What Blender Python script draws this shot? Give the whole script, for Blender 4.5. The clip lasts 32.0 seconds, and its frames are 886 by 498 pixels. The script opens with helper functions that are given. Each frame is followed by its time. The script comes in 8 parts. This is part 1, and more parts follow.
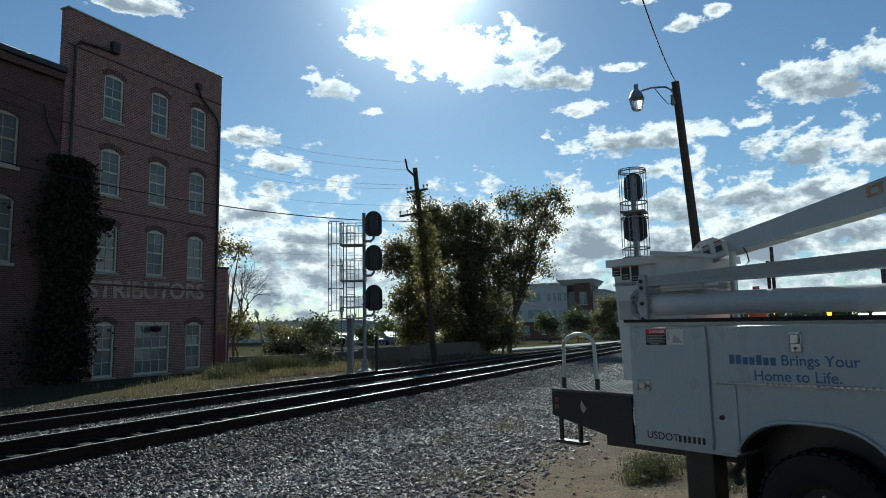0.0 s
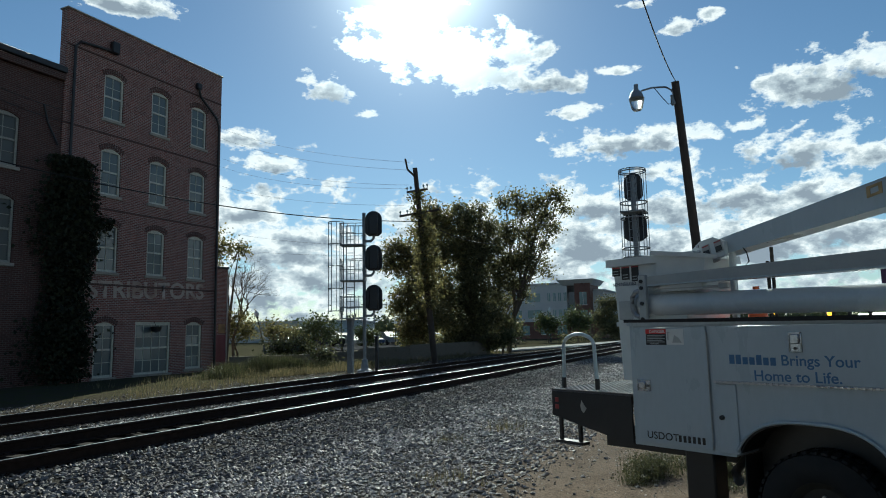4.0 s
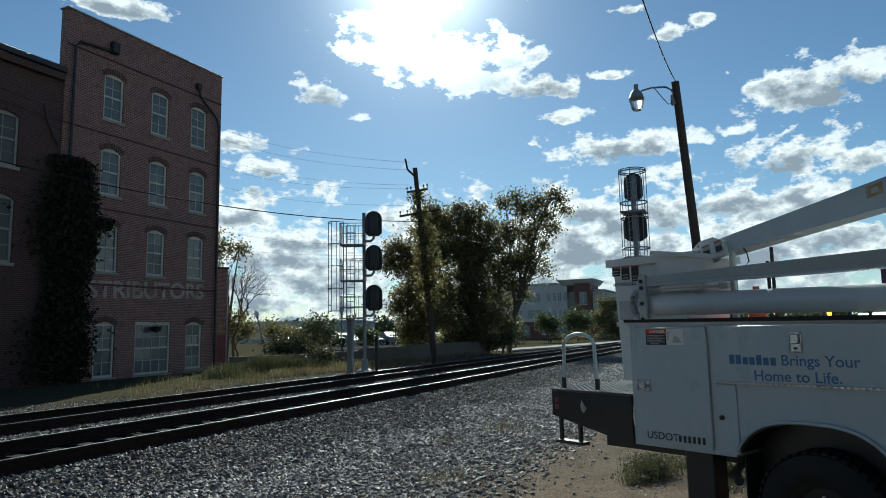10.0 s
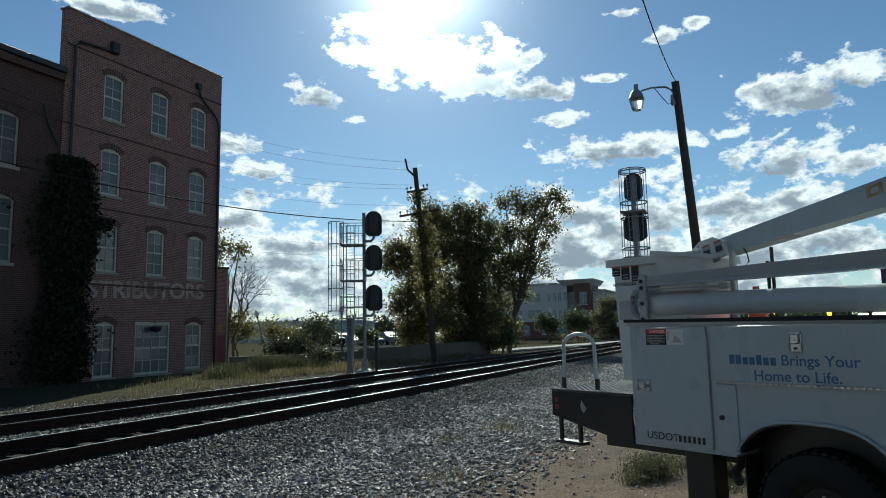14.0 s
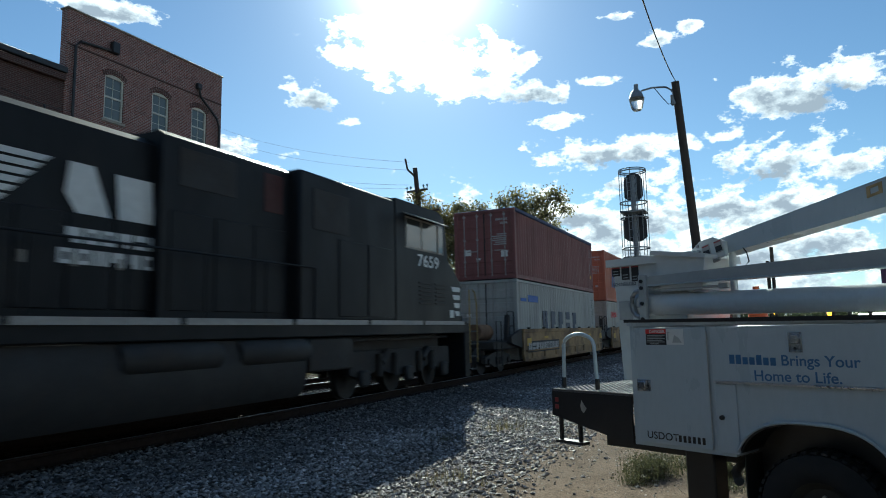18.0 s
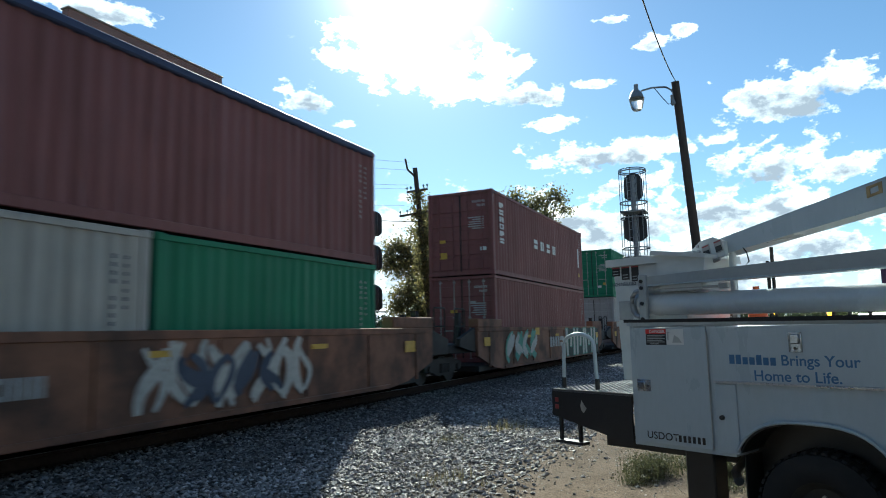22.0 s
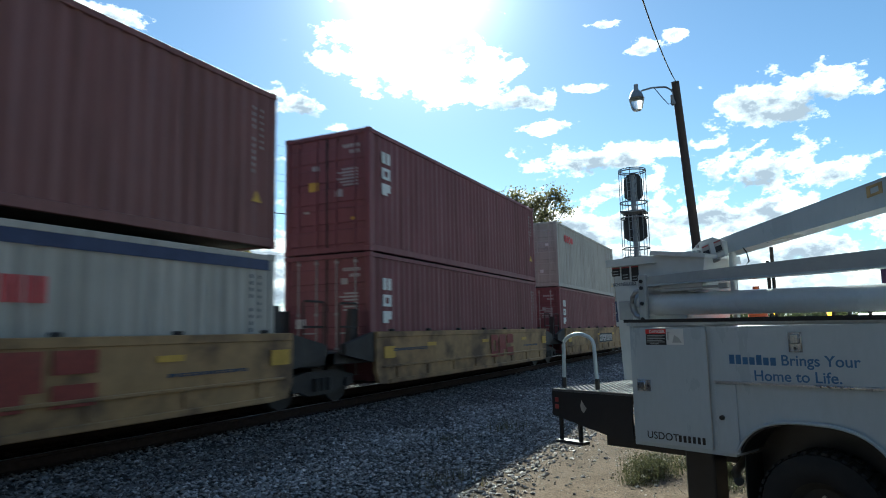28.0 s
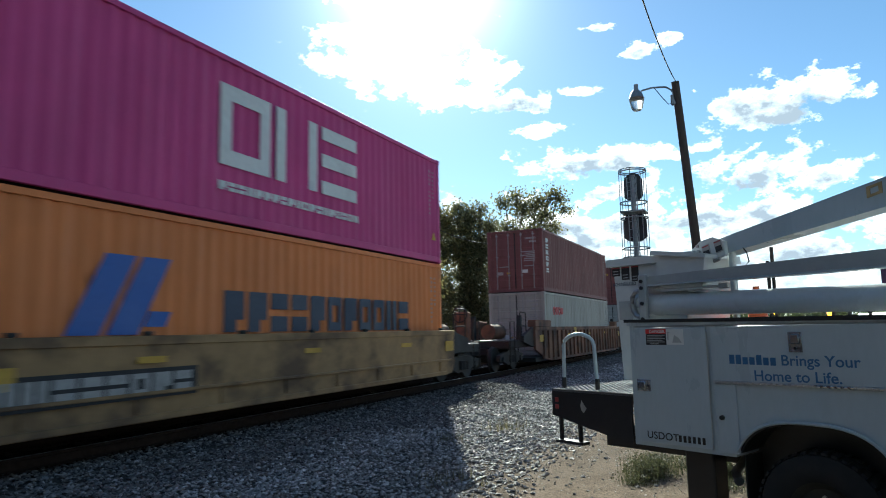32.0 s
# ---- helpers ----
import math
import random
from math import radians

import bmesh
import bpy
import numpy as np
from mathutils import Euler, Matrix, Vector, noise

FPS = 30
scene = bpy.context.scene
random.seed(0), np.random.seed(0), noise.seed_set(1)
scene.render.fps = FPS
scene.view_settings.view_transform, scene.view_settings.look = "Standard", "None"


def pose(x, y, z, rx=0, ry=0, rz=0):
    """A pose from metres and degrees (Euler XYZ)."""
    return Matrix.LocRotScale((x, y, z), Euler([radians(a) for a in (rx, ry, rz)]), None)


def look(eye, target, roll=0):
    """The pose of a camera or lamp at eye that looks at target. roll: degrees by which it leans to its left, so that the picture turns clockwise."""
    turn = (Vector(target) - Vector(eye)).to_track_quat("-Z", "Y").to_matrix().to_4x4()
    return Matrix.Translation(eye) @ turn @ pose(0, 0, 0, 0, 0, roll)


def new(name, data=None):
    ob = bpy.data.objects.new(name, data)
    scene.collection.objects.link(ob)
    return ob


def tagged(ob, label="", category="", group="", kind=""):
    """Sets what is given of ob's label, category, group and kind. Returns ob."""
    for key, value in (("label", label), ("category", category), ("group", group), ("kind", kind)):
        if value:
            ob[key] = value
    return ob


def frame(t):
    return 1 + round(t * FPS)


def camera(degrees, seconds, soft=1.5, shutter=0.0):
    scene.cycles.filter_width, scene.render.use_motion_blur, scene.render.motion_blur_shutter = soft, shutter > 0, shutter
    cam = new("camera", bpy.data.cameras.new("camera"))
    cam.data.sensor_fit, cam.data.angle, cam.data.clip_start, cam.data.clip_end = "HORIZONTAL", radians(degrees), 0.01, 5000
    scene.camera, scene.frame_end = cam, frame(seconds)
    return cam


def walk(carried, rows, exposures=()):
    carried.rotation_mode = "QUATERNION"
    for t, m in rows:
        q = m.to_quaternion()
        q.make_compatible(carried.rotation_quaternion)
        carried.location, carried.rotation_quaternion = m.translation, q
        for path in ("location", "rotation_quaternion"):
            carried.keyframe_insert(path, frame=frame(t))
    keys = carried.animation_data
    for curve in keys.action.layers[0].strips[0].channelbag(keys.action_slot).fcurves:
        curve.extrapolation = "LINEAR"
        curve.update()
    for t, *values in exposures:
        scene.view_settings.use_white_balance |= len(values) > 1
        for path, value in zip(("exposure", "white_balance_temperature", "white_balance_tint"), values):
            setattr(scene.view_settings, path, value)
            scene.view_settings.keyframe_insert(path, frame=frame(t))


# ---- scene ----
cam = camera(67.9, 32.0, soft=1.0, shutter=0.15)
EYE = Vector((0, 0, 1.65))
HEAD, RISE, LEAN = radians(25.53), radians(7.116), -1.17
AIM = EYE + Vector((math.cos(HEAD) * math.cos(RISE), math.sin(HEAD) * math.cos(RISE), math.sin(RISE))) * 10
walk(cam, [(0, look(EYE, AIM, LEAN)), (32, look(EYE, AIM, LEAN))],
     exposures=[(0, 0.56, 5650, -7), (14.4, 0.56, 5650, -7), (16.6, 0.71, 5650, -7), (18.6, 1.17, 5650, -7), (20, 1.34, 5650, -7), (24.5, 1.28, 5650, -7), (28, 1.36, 5650, -7), (32, 1.44, 5650, -7)])

# ---- sky and sun ----
SUN_AZ, SUN_EL = 27.4, 30.4      # degrees from +X towards +Y, and above the horizon
world = bpy.data.worlds.new("sky")
scene.world = world
world.use_nodes = True
wn = world.node_tree
sky = wn.nodes.new("ShaderNodeTexSky")
sky.sky_type = "NISHITA"
sky.sun_disc = False
sky.sun_elevation = radians(SUN_EL)
sky.sun_rotation = radians(90 - SUN_AZ)
sky.air_density, sky.dust_density, sky.ozone_density = 1.0, 0.14, 2.8
wn.nodes["Background"].inputs[1].default_value = 0.051
wn.links.new(sky.outputs[0], wn.nodes["Background"].inputs[0])
sun = new("sun", bpy.data.lights.new("sun", "SUN"))
sun.data.energy, sun.data.angle, sun.data.color = 5.0, radians(0.53), (1.0, 0.9, 0.76)
sun_dir = Vector((math.cos(radians(SUN_AZ)) * math.cos(radians(SUN_EL)), math.sin(radians(SUN_AZ)) * math.cos(radians(SUN_EL)), math.sin(radians(SUN_EL))))
sun.matrix_world = look(sun_dir * 60, (0, 0, 0))


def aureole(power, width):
    """A glow painted into the sky round the sun, fading out over some degrees."""
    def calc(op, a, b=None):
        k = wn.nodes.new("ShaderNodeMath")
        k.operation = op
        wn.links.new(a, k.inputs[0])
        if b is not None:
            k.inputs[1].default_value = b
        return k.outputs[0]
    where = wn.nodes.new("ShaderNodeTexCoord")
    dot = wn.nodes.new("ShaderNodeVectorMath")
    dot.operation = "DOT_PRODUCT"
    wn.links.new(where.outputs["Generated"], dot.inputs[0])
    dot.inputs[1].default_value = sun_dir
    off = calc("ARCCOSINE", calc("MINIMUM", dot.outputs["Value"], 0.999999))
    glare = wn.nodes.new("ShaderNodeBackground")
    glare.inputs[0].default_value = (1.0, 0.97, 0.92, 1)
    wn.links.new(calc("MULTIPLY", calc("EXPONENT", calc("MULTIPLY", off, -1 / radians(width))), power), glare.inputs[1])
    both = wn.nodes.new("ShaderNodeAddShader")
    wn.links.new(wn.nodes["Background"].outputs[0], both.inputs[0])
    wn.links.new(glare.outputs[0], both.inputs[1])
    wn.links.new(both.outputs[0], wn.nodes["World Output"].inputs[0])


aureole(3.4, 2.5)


# ---- materials ----
def nodes_of(name):
    m = bpy.data.materials.new(name)
    m.use_nodes = True
    nt = m.node_tree
    return m, nt, nt.nodes["Principled BSDF"]


def coords(nt, scale=(1, 1, 1)):
    tc = nt.nodes.new("ShaderNodeTexCoord")
    mp = nt.nodes.new("ShaderNodeMapping")
    mp.inputs["Scale"].default_value = scale
    nt.links.new(tc.outputs["Object"], mp.inputs[0])
    return mp.outputs[0]


def noise_node(nt, vec, scale, detail=5, rough=0.6):
    n = nt.nodes.new("ShaderNodeTexNoise")
    n.inputs["Scale"].default_value, n.inputs["Detail"].default_value, n.inputs["Roughness"].default_value = scale, detail, rough
    nt.links.new(vec, n.inputs["Vector"])
    return n.outputs["Fac"]


def ramp(nt, fac, stops):
    r = nt.nodes.new("ShaderNodeValToRGB")
    while len(r.color_ramp.elements) < len(stops):
        r.color_ramp.elements.new(0.5)
    for e, (p, c) in zip(r.color_ramp.elements, stops):
        e.position, e.color = p, (*c, 1) if len(c) == 3 else c
    nt.links.new(fac, r.inputs[0])
    return r.outputs[0]


def mixed(nt, fac, a, b, mode="MIX"):
    n = nt.nodes.new("ShaderNodeMix")
    n.data_type, n.blend_type = "RGBA", mode
    for sock, val in ((n.inputs[0], fac), (n.inputs[6], a), (n.inputs[7], b)):
        if isinstance(val, (int, float)):
            sock.default_value = val
        elif isinstance(val, tuple):
            sock.default_value = (*val, 1)
        else:
            nt.links.new(val, sock)
    return n.outputs[2]


def bumped(nt, bsdf, height, strength=0.3, dist=0.02):
    b = nt.nodes.new("ShaderNodeBump")
    b.inputs["Strength"].default_value, b.inputs["Distance"].default_value = strength, dist
    nt.links.new(height, b.inputs["Height"])
    nt.links.new(b.outputs[0], bsdf.inputs["Normal"])


def shade(c, k):
    return tuple(min(1, x * k) for x in c)


def plain(name, col, rough=0.5, metal=0.0, vary=0.18, dirt=None, amount=0.5, fine=14, coarse=1.1, stretch=(1, 1, 1), bump=0.0, gloss=0.5, thresh=0.55):
    """Paint, metal, wood and the like: grain at a fine scale, stains at a coarse one."""
    m, nt, b = nodes_of(name)
    v = coords(nt, stretch)
    f1 = noise_node(nt, v, fine, 6)
    f2 = noise_node(nt, v, coarse, 5)
    base = ramp(nt, f1, [(0.3, shade(col, 1 - vary)), (0.7, shade(col, 1 + vary))])
    d = dirt or shade(col, 0.55)
    mask = ramp(nt, f2, [(thresh, (0, 0, 0)), (thresh + 0.2, (amount,) * 3)])
    out = mixed(nt, mask, base, d)
    nt.links.new(out, b.inputs["Base Color"])
    b.inputs["Roughness"].default_value, b.inputs["Metallic"].default_value = rough, metal
    b.inputs["Specular IOR Level"].default_value = gloss
    rr = ramp(nt, f2, [(0.3, (max(0.02, rough - 0.1),) * 3), (0.75, (min(1, rough + 0.15),) * 3)])
    nt.links.new(rr, b.inputs["Roughness"])
    if bump:
        bumped(nt, b, f1, bump, 0.01)
    return m


def glass(name, tint=(0.8, 0.85, 0.85), rough=0.03):
    m, nt, b = nodes_of(name)
    b.inputs["Base Color"].default_value = (*tint, 1)
    b.inputs["Roughness"].default_value = rough
    b.inputs["Transmission Weight"].default_value = 1.0
    b.inputs["IOR"].default_value = 1.45
    return m


def dark_glass(name, col=(0.02, 0.025, 0.03), rough=0.05):
    m, nt, b = nodes_of(name)
    b.inputs["Base Color"].default_value = (*col, 1)
    b.inputs["Roughness"].default_value = rough
    v = coords(nt)
    bumped(nt, b, noise_node(nt, v, 2.2, 2), 0.05, 0.02)
    return m


def glow(name, col, power):
    m, nt, b = nodes_of(name)
    b.inputs["Base Color"].default_value = (*col, 1)
    b.inputs["Emission Color"].default_value = (*col, 1)
    b.inputs["Emission Strength"].default_value = power
    return m


def brick_mat(name, a, b2, mortar, worn):
    m, nt, b = nodes_of(name)
    tc = nt.nodes.new("ShaderNodeTexCoord")
    sep = nt.nodes.new("ShaderNodeSeparateXYZ")
    com = nt.nodes.new("ShaderNodeCombineXYZ")
    add = nt.nodes.new("ShaderNodeMath")
    nt.links.new(tc.outputs["Object"], sep.inputs[0])
    nt.links.new(sep.outputs[0], add.inputs[0])
    nt.links.new(sep.outputs[1], add.inputs[1])
    nt.links.new(add.outputs[0], com.inputs[0])
    nt.links.new(sep.outputs[2], com.inputs[1])
    br = nt.nodes.new("ShaderNodeTexBrick")
    br.inputs["Scale"].default_value = 1.0
    br.inputs["Brick Width"].default_value, br.inputs["Row Height"].default_value = 0.215, 0.075
    br.inputs["Mortar Size"].default_value, br.inputs["Mortar Smooth"].default_value = 0.012, 0.15
    br.inputs["Color1"].default_value, br.inputs["Color2"].default_value, br.inputs["Mortar"].default_value = (*a, 1), (*b2, 1), (*mortar, 1)
    nt.links.new(com.outputs[0], br.inputs["Vector"])
    f2 = noise_node(nt, tc.outputs["Object"], 0.55, 6)
    f3 = noise_node(nt, tc.outputs["Object"], 3.0, 4)
    c = mixed(nt, ramp(nt, f2, [(0.45, (0, 0, 0)), (0.75, (0.5,) * 3)]), br.outputs["Color"], worn)
    c = mixed(nt, ramp(nt, f3, [(0.5, (0, 0, 0)), (0.75, (0.45,) * 3)]), c, shade(a, 0.45))
    nt.links.new(c, b.inputs["Base Color"])
    b.inputs["Roughness"].default_value = 0.9
    bumped(nt, b, br.outputs["Fac"], -0.5, 0.012)
    return m


def stone_mat(name, lo, hi, rough=0.85, scale=9, gloss=0.5):
    """Loose stones: every piece its own grey."""
    m, nt, b = nodes_of(name)
    geo = nt.nodes.new("ShaderNodeNewGeometry")
    v = coords(nt)
    f = noise_node(nt, v, scale * 4, 5)
    c = ramp(nt, geo.outputs["Random Per Island"], [(0.0, lo), (0.55, tuple((x + y) / 2.4 for x, y in zip(lo, hi))), (0.9, hi), (1.0, shade(hi, 1.5))])
    c = mixed(nt, 0.35, c, ramp(nt, f, [(0.3, shade(lo, 0.6)), (0.7, shade(hi, 1.1))]))
    nt.links.new(c, b.inputs["Base Color"])
    b.inputs["Roughness"].default_value = rough
    b.inputs["Specular IOR Level"].default_value = gloss
    bumped(nt, b, f, 0.4, 0.01)
    return m


def leaf_mat(name, lo, hi, trans=0.35, rough=0.5):
    m, nt, b = nodes_of(name)
    geo = nt.nodes.new("ShaderNodeNewGeometry")
    c = ramp(nt, geo.outputs["Random Per Island"], [(0.0, lo), (0.6, tuple((x + y) / 2 for x, y in zip(lo, hi))), (1.0, hi)])
    nt.links.new(c, b.inputs["Base Color"])
    b.inputs["Roughness"].default_value = rough
    tr = nt.nodes.new("ShaderNodeBsdfTranslucent")
    nt.links.new(c, tr.inputs[0])
    mx = nt.nodes.new("ShaderNodeMixShader")
    mx.inputs[0].default_value = trans
    nt.links.new(b.outputs[0], mx.inputs[1])
    nt.links.new(tr.outputs[0], mx.inputs[2])
    nt.links.new(mx.outputs[0], nt.nodes["Material Output"].inputs[0])
    return m


def ground_mat(name, sand, grit, soil, green, dust):
    m, nt, b = nodes_of(name)
    v = coords(nt)
    big, midn, fine = noise_node(nt, v, 0.35, 5), noise_node(nt, v, 2.6, 6), noise_node(nt, v, 38, 4, 0.7)
    c = mixed(nt, ramp(nt, big, [(0.4, (0, 0, 0)), (0.65, (1, 1, 1))]), sand, grit)
    c = mixed(nt, ramp(nt, midn, [(0.45, (0, 0, 0)), (0.7, (0.8,) * 3)]), c, soil)
    c = mixed(nt, ramp(nt, fine, [(0.35, (0.7,) * 3), (0.6, (0, 0, 0))]), c, shade(soil, 0.5))
    far = nt.nodes.new("ShaderNodeSeparateXYZ")
    nt.links.new(v, far.inputs[0])
    bed = nt.nodes.new("ShaderNodeMath")
    bed.operation = "MULTIPLY_ADD"
    nt.links.new(big, bed.inputs[0])
    bed.inputs[1].default_value = 1.6
    nt.links.new(far.outputs[1], bed.inputs[2])
    c = mixed(nt, ramp(nt, mapped(nt, bed.outputs[0], 3.3, 4.6), [(0.0, (0, 0, 0)), (1.0, (1, 1, 1))]), c, mixed(nt, fine, shade(dust, 0.5), shade(dust, 1.7)))
    for mid in (9.04, 13.3):       # oil and dirt in the track beds
        off = nt.nodes.new("ShaderNodeMath")
        off.operation = "SUBTRACT"
        nt.links.new(far.outputs[1], off.inputs[0])
        off.inputs[1].default_value = mid
        gap = nt.nodes.new("ShaderNodeMath")
        gap.operation = "ABSOLUTE"
        nt.links.new(off.outputs[0], gap.inputs[0])
        c = mixed(nt, ramp(nt, mapped(nt, gap.outputs[0], 1.2, 1.7), [(0.0, (1, 1, 1)), (1.0, (0, 0, 0))]), c, mixed(nt, fine, (0.012, 0.011, 0.01), (0.04, 0.035, 0.03)))
    # past the far track the soil is darkened in place of the buildings' shadow
    c = mixed(nt, ramp(nt, mapped(nt, far.outputs[1], 14.6, 16.0), [(0.0, (0, 0, 0)), (1.0, (0.75,) * 3)]), c, mixed(nt, midn, shade(soil, 0.45), shade(soil, 0.85)))
    c = mixed(nt, ramp(nt, mixed(nt, 1.0, ramp(nt, mapped(nt, far.outputs[1], 16.0, 19), [(0.0, (0, 0, 0)), (1.0, (1, 1, 1))]), ramp(nt, midn, [(0.36, (0.1,) * 3), (0.6, (1, 1, 1))]), "MULTIPLY"), [(0.0, (0, 0, 0)), (1.0, (1, 1, 1))]), c, mixed(nt, midn, green, shade(green, 1.7)))
    nt.links.new(c, b.inputs["Base Color"])
    b.inputs["Roughness"].default_value = 0.95
    b.inputs["Specular IOR Level"].default_value = 0.0
    bumped(nt, b, fine, 0.6, 0.02)
    return m


def mapped(nt, fac, lo, hi):
    n = nt.nodes.new("ShaderNodeMapRange")
    n.inputs[1].default_value, n.inputs[2].default_value = lo, hi
    nt.links.new(fac, n.inputs[0])
    return n.outputs[0]


WHITE_PAINT = plain("white_paint", (0.39, 0.445, 0.49), 0.32, dirt=(0.31, 0.33, 0.34), amount=0.2, fine=30, vary=0.03, coarse=3, stretch=(1, 1, 0.3))
SLATE = plain("dark_slate_render", (0.05, 0.054, 0.058), 0.9, gloss=0.1)
OFF_WHITE = plain("off_white_fibreglass", (0.55, 0.57, 0.57), 0.4, dirt=(0.36, 0.34, 0.3), amount=0.3, vary=0.04)
GREY_PAINT = plain("grey_paint", (0.36, 0.37, 0.37), 0.5, amount=0.3, vary=0.06)
BLACK_PAINT = plain("black_paint", (0.012, 0.012, 0.014), 0.45, amount=0.6, dirt=(0.05, 0.045, 0.04))
RUBBER = plain("rubber", (0.015, 0.015, 0.016), 0.85, bump=0.2)
STEEL = plain("worn_steel", (0.35, 0.35, 0.36), 0.35, 0.9, dirt=(0.12, 0.07, 0.04))
GALV = plain("galvanised_steel", (0.24, 0.25, 0.26), 0.6, 0.5, amount=0.4)
CHROME = plain("bright_steel", (0.5, 0.5, 0.52), 0.3, 0.95, vary=0.08)
BOOM_WHITE = plain("glossy_white_boom_paint", (0.62, 0.63, 0.64), 0.25, dirt=(0.4, 0.39, 0.36), amount=0.25, fine=30, vary=0.03)
DARK_RIM = plain("dusty_dark_wheel_paint", (0.05, 0.047, 0.043), 0.75, dirt=(0.09, 0.08, 0.07), amount=0.5, gloss=0.2)
RAIL_SIDE = plain("rusty_rail", (0.03, 0.02, 0.016), 0.9, 0.0, gloss=0.08, dirt=(0.02, 0.016, 0.014), bump=0.3)
RAIL_TOP = plain("polished_rail_head", (0.36, 0.36, 0.37), 0.4, 1.0, vary=0.06, amount=0.2, stretch=(0.05, 1, 1))
TIE_WOOD = plain("creosoted_wood", (0.022, 0.018, 0.015), 0.95, gloss=0.05, fine=22, stretch=(1, 0.15, 1), bump=0.5)
POLE_WOOD = plain("weathered_pole_wood", (0.055, 0.042, 0.034), 0.85, fine=30, stretch=(1, 1, 0.06), bump=0.5)
BRICK_OLD = brick_mat("old_red_brick", (0.21, 0.075, 0.057), (0.11, 0.042, 0.034), (0.32, 0.27, 0.245), (0.2, 0.12, 0.105))
# a darker version of the window paint, used on the wing's sashes
FRAME_DIM = plain("dim_window_paint", (0.27, 0.26, 0.23), 0.7, dirt=(0.12, 0.11, 0.1), amount=0.5)
# concrete with the shade of the wall's near face put into its base colour
OLD_CONCRETE = plain("shaded_old_concrete", (0.13, 0.115, 0.095), 0.95, dirt=(0.05, 0.05, 0.035), amount=0.7, bump=0.3, gloss=0.1)
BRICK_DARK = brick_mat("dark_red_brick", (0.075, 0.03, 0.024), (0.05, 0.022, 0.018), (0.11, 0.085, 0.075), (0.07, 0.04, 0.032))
STONE_TRIM = plain("weathered_stone", (0.3, 0.27, 0.23), 0.9, bump=0.3)
FRAME_PAINT = plain("aged_cream_window_paint", (0.5, 0.49, 0.42), 0.6, dirt=(0.32, 0.29, 0.23), amount=0.45)
PANE = dark_glass("old_window_pane", (0.13, 0.15, 0.15), 0.12)
DARK_PANE = dark_glass("dark_pane")
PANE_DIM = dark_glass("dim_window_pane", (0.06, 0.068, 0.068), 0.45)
GRAVEL = stone_mat("grey_ballast", (0.03, 0.028, 0.027), (0.5, 0.455, 0.43), 0.65, gloss=0.2)
BALLAST_NEW = stone_mat("dark_grey_ballast", (0.034, 0.032, 0.031), (0.26, 0.236, 0.224), 0.75, gloss=0.1)
BALLAST_DARK = stone_mat("oily_track_ballast", (0.02, 0.017, 0.014), (0.11, 0.095, 0.08), 0.85, gloss=0.2)
GROUND = ground_mat("gravelly_soil", (0.21, 0.165, 0.13), (0.16, 0.135, 0.112), (0.11, 0.09, 0.073), (0.042, 0.042, 0.022), (0.055, 0.05, 0.045))
CONCRETE = plain("concrete", (0.36, 0.35, 0.33), 0.9, bump=0.2, fine=20, gloss=0.0)
ASPHALT = plain("asphalt", (0.06, 0.06, 0.062), 0.95, fine=60, bump=0.3, gloss=0.0)
BARK = plain("bark", (0.09, 0.07, 0.05), 0.95, fine=18, stretch=(1, 1, 0.2), bump=0.8)
LEAF = leaf_mat("dark_green_leaves", (0.07, 0.075, 0.036), (0.24, 0.215, 0.1), 0.65)
LEAF_GOLD = leaf_mat("yellowing_leaves", (0.08, 0.082, 0.032), (0.23, 0.19, 0.075), 0.58)
LEAF_BUSH = leaf_mat("bush_leaves", (0.035, 0.052, 0.018), (0.11, 0.12, 0.045))
LEAF_GLOSSY = leaf_mat("glossy_evergreen_leaves", (0.03, 0.04, 0.016), (0.1, 0.1, 0.04), 0.15, 0.22)
GRASS = leaf_mat("dry_grass", (0.075, 0.075, 0.035), (0.24, 0.19, 0.105), 0.4)
WEED = leaf_mat("green_weeds", (0.03, 0.036, 0.016), (0.1, 0.095, 0.045), 0.4)
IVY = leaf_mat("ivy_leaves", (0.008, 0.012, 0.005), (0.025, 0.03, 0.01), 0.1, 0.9)


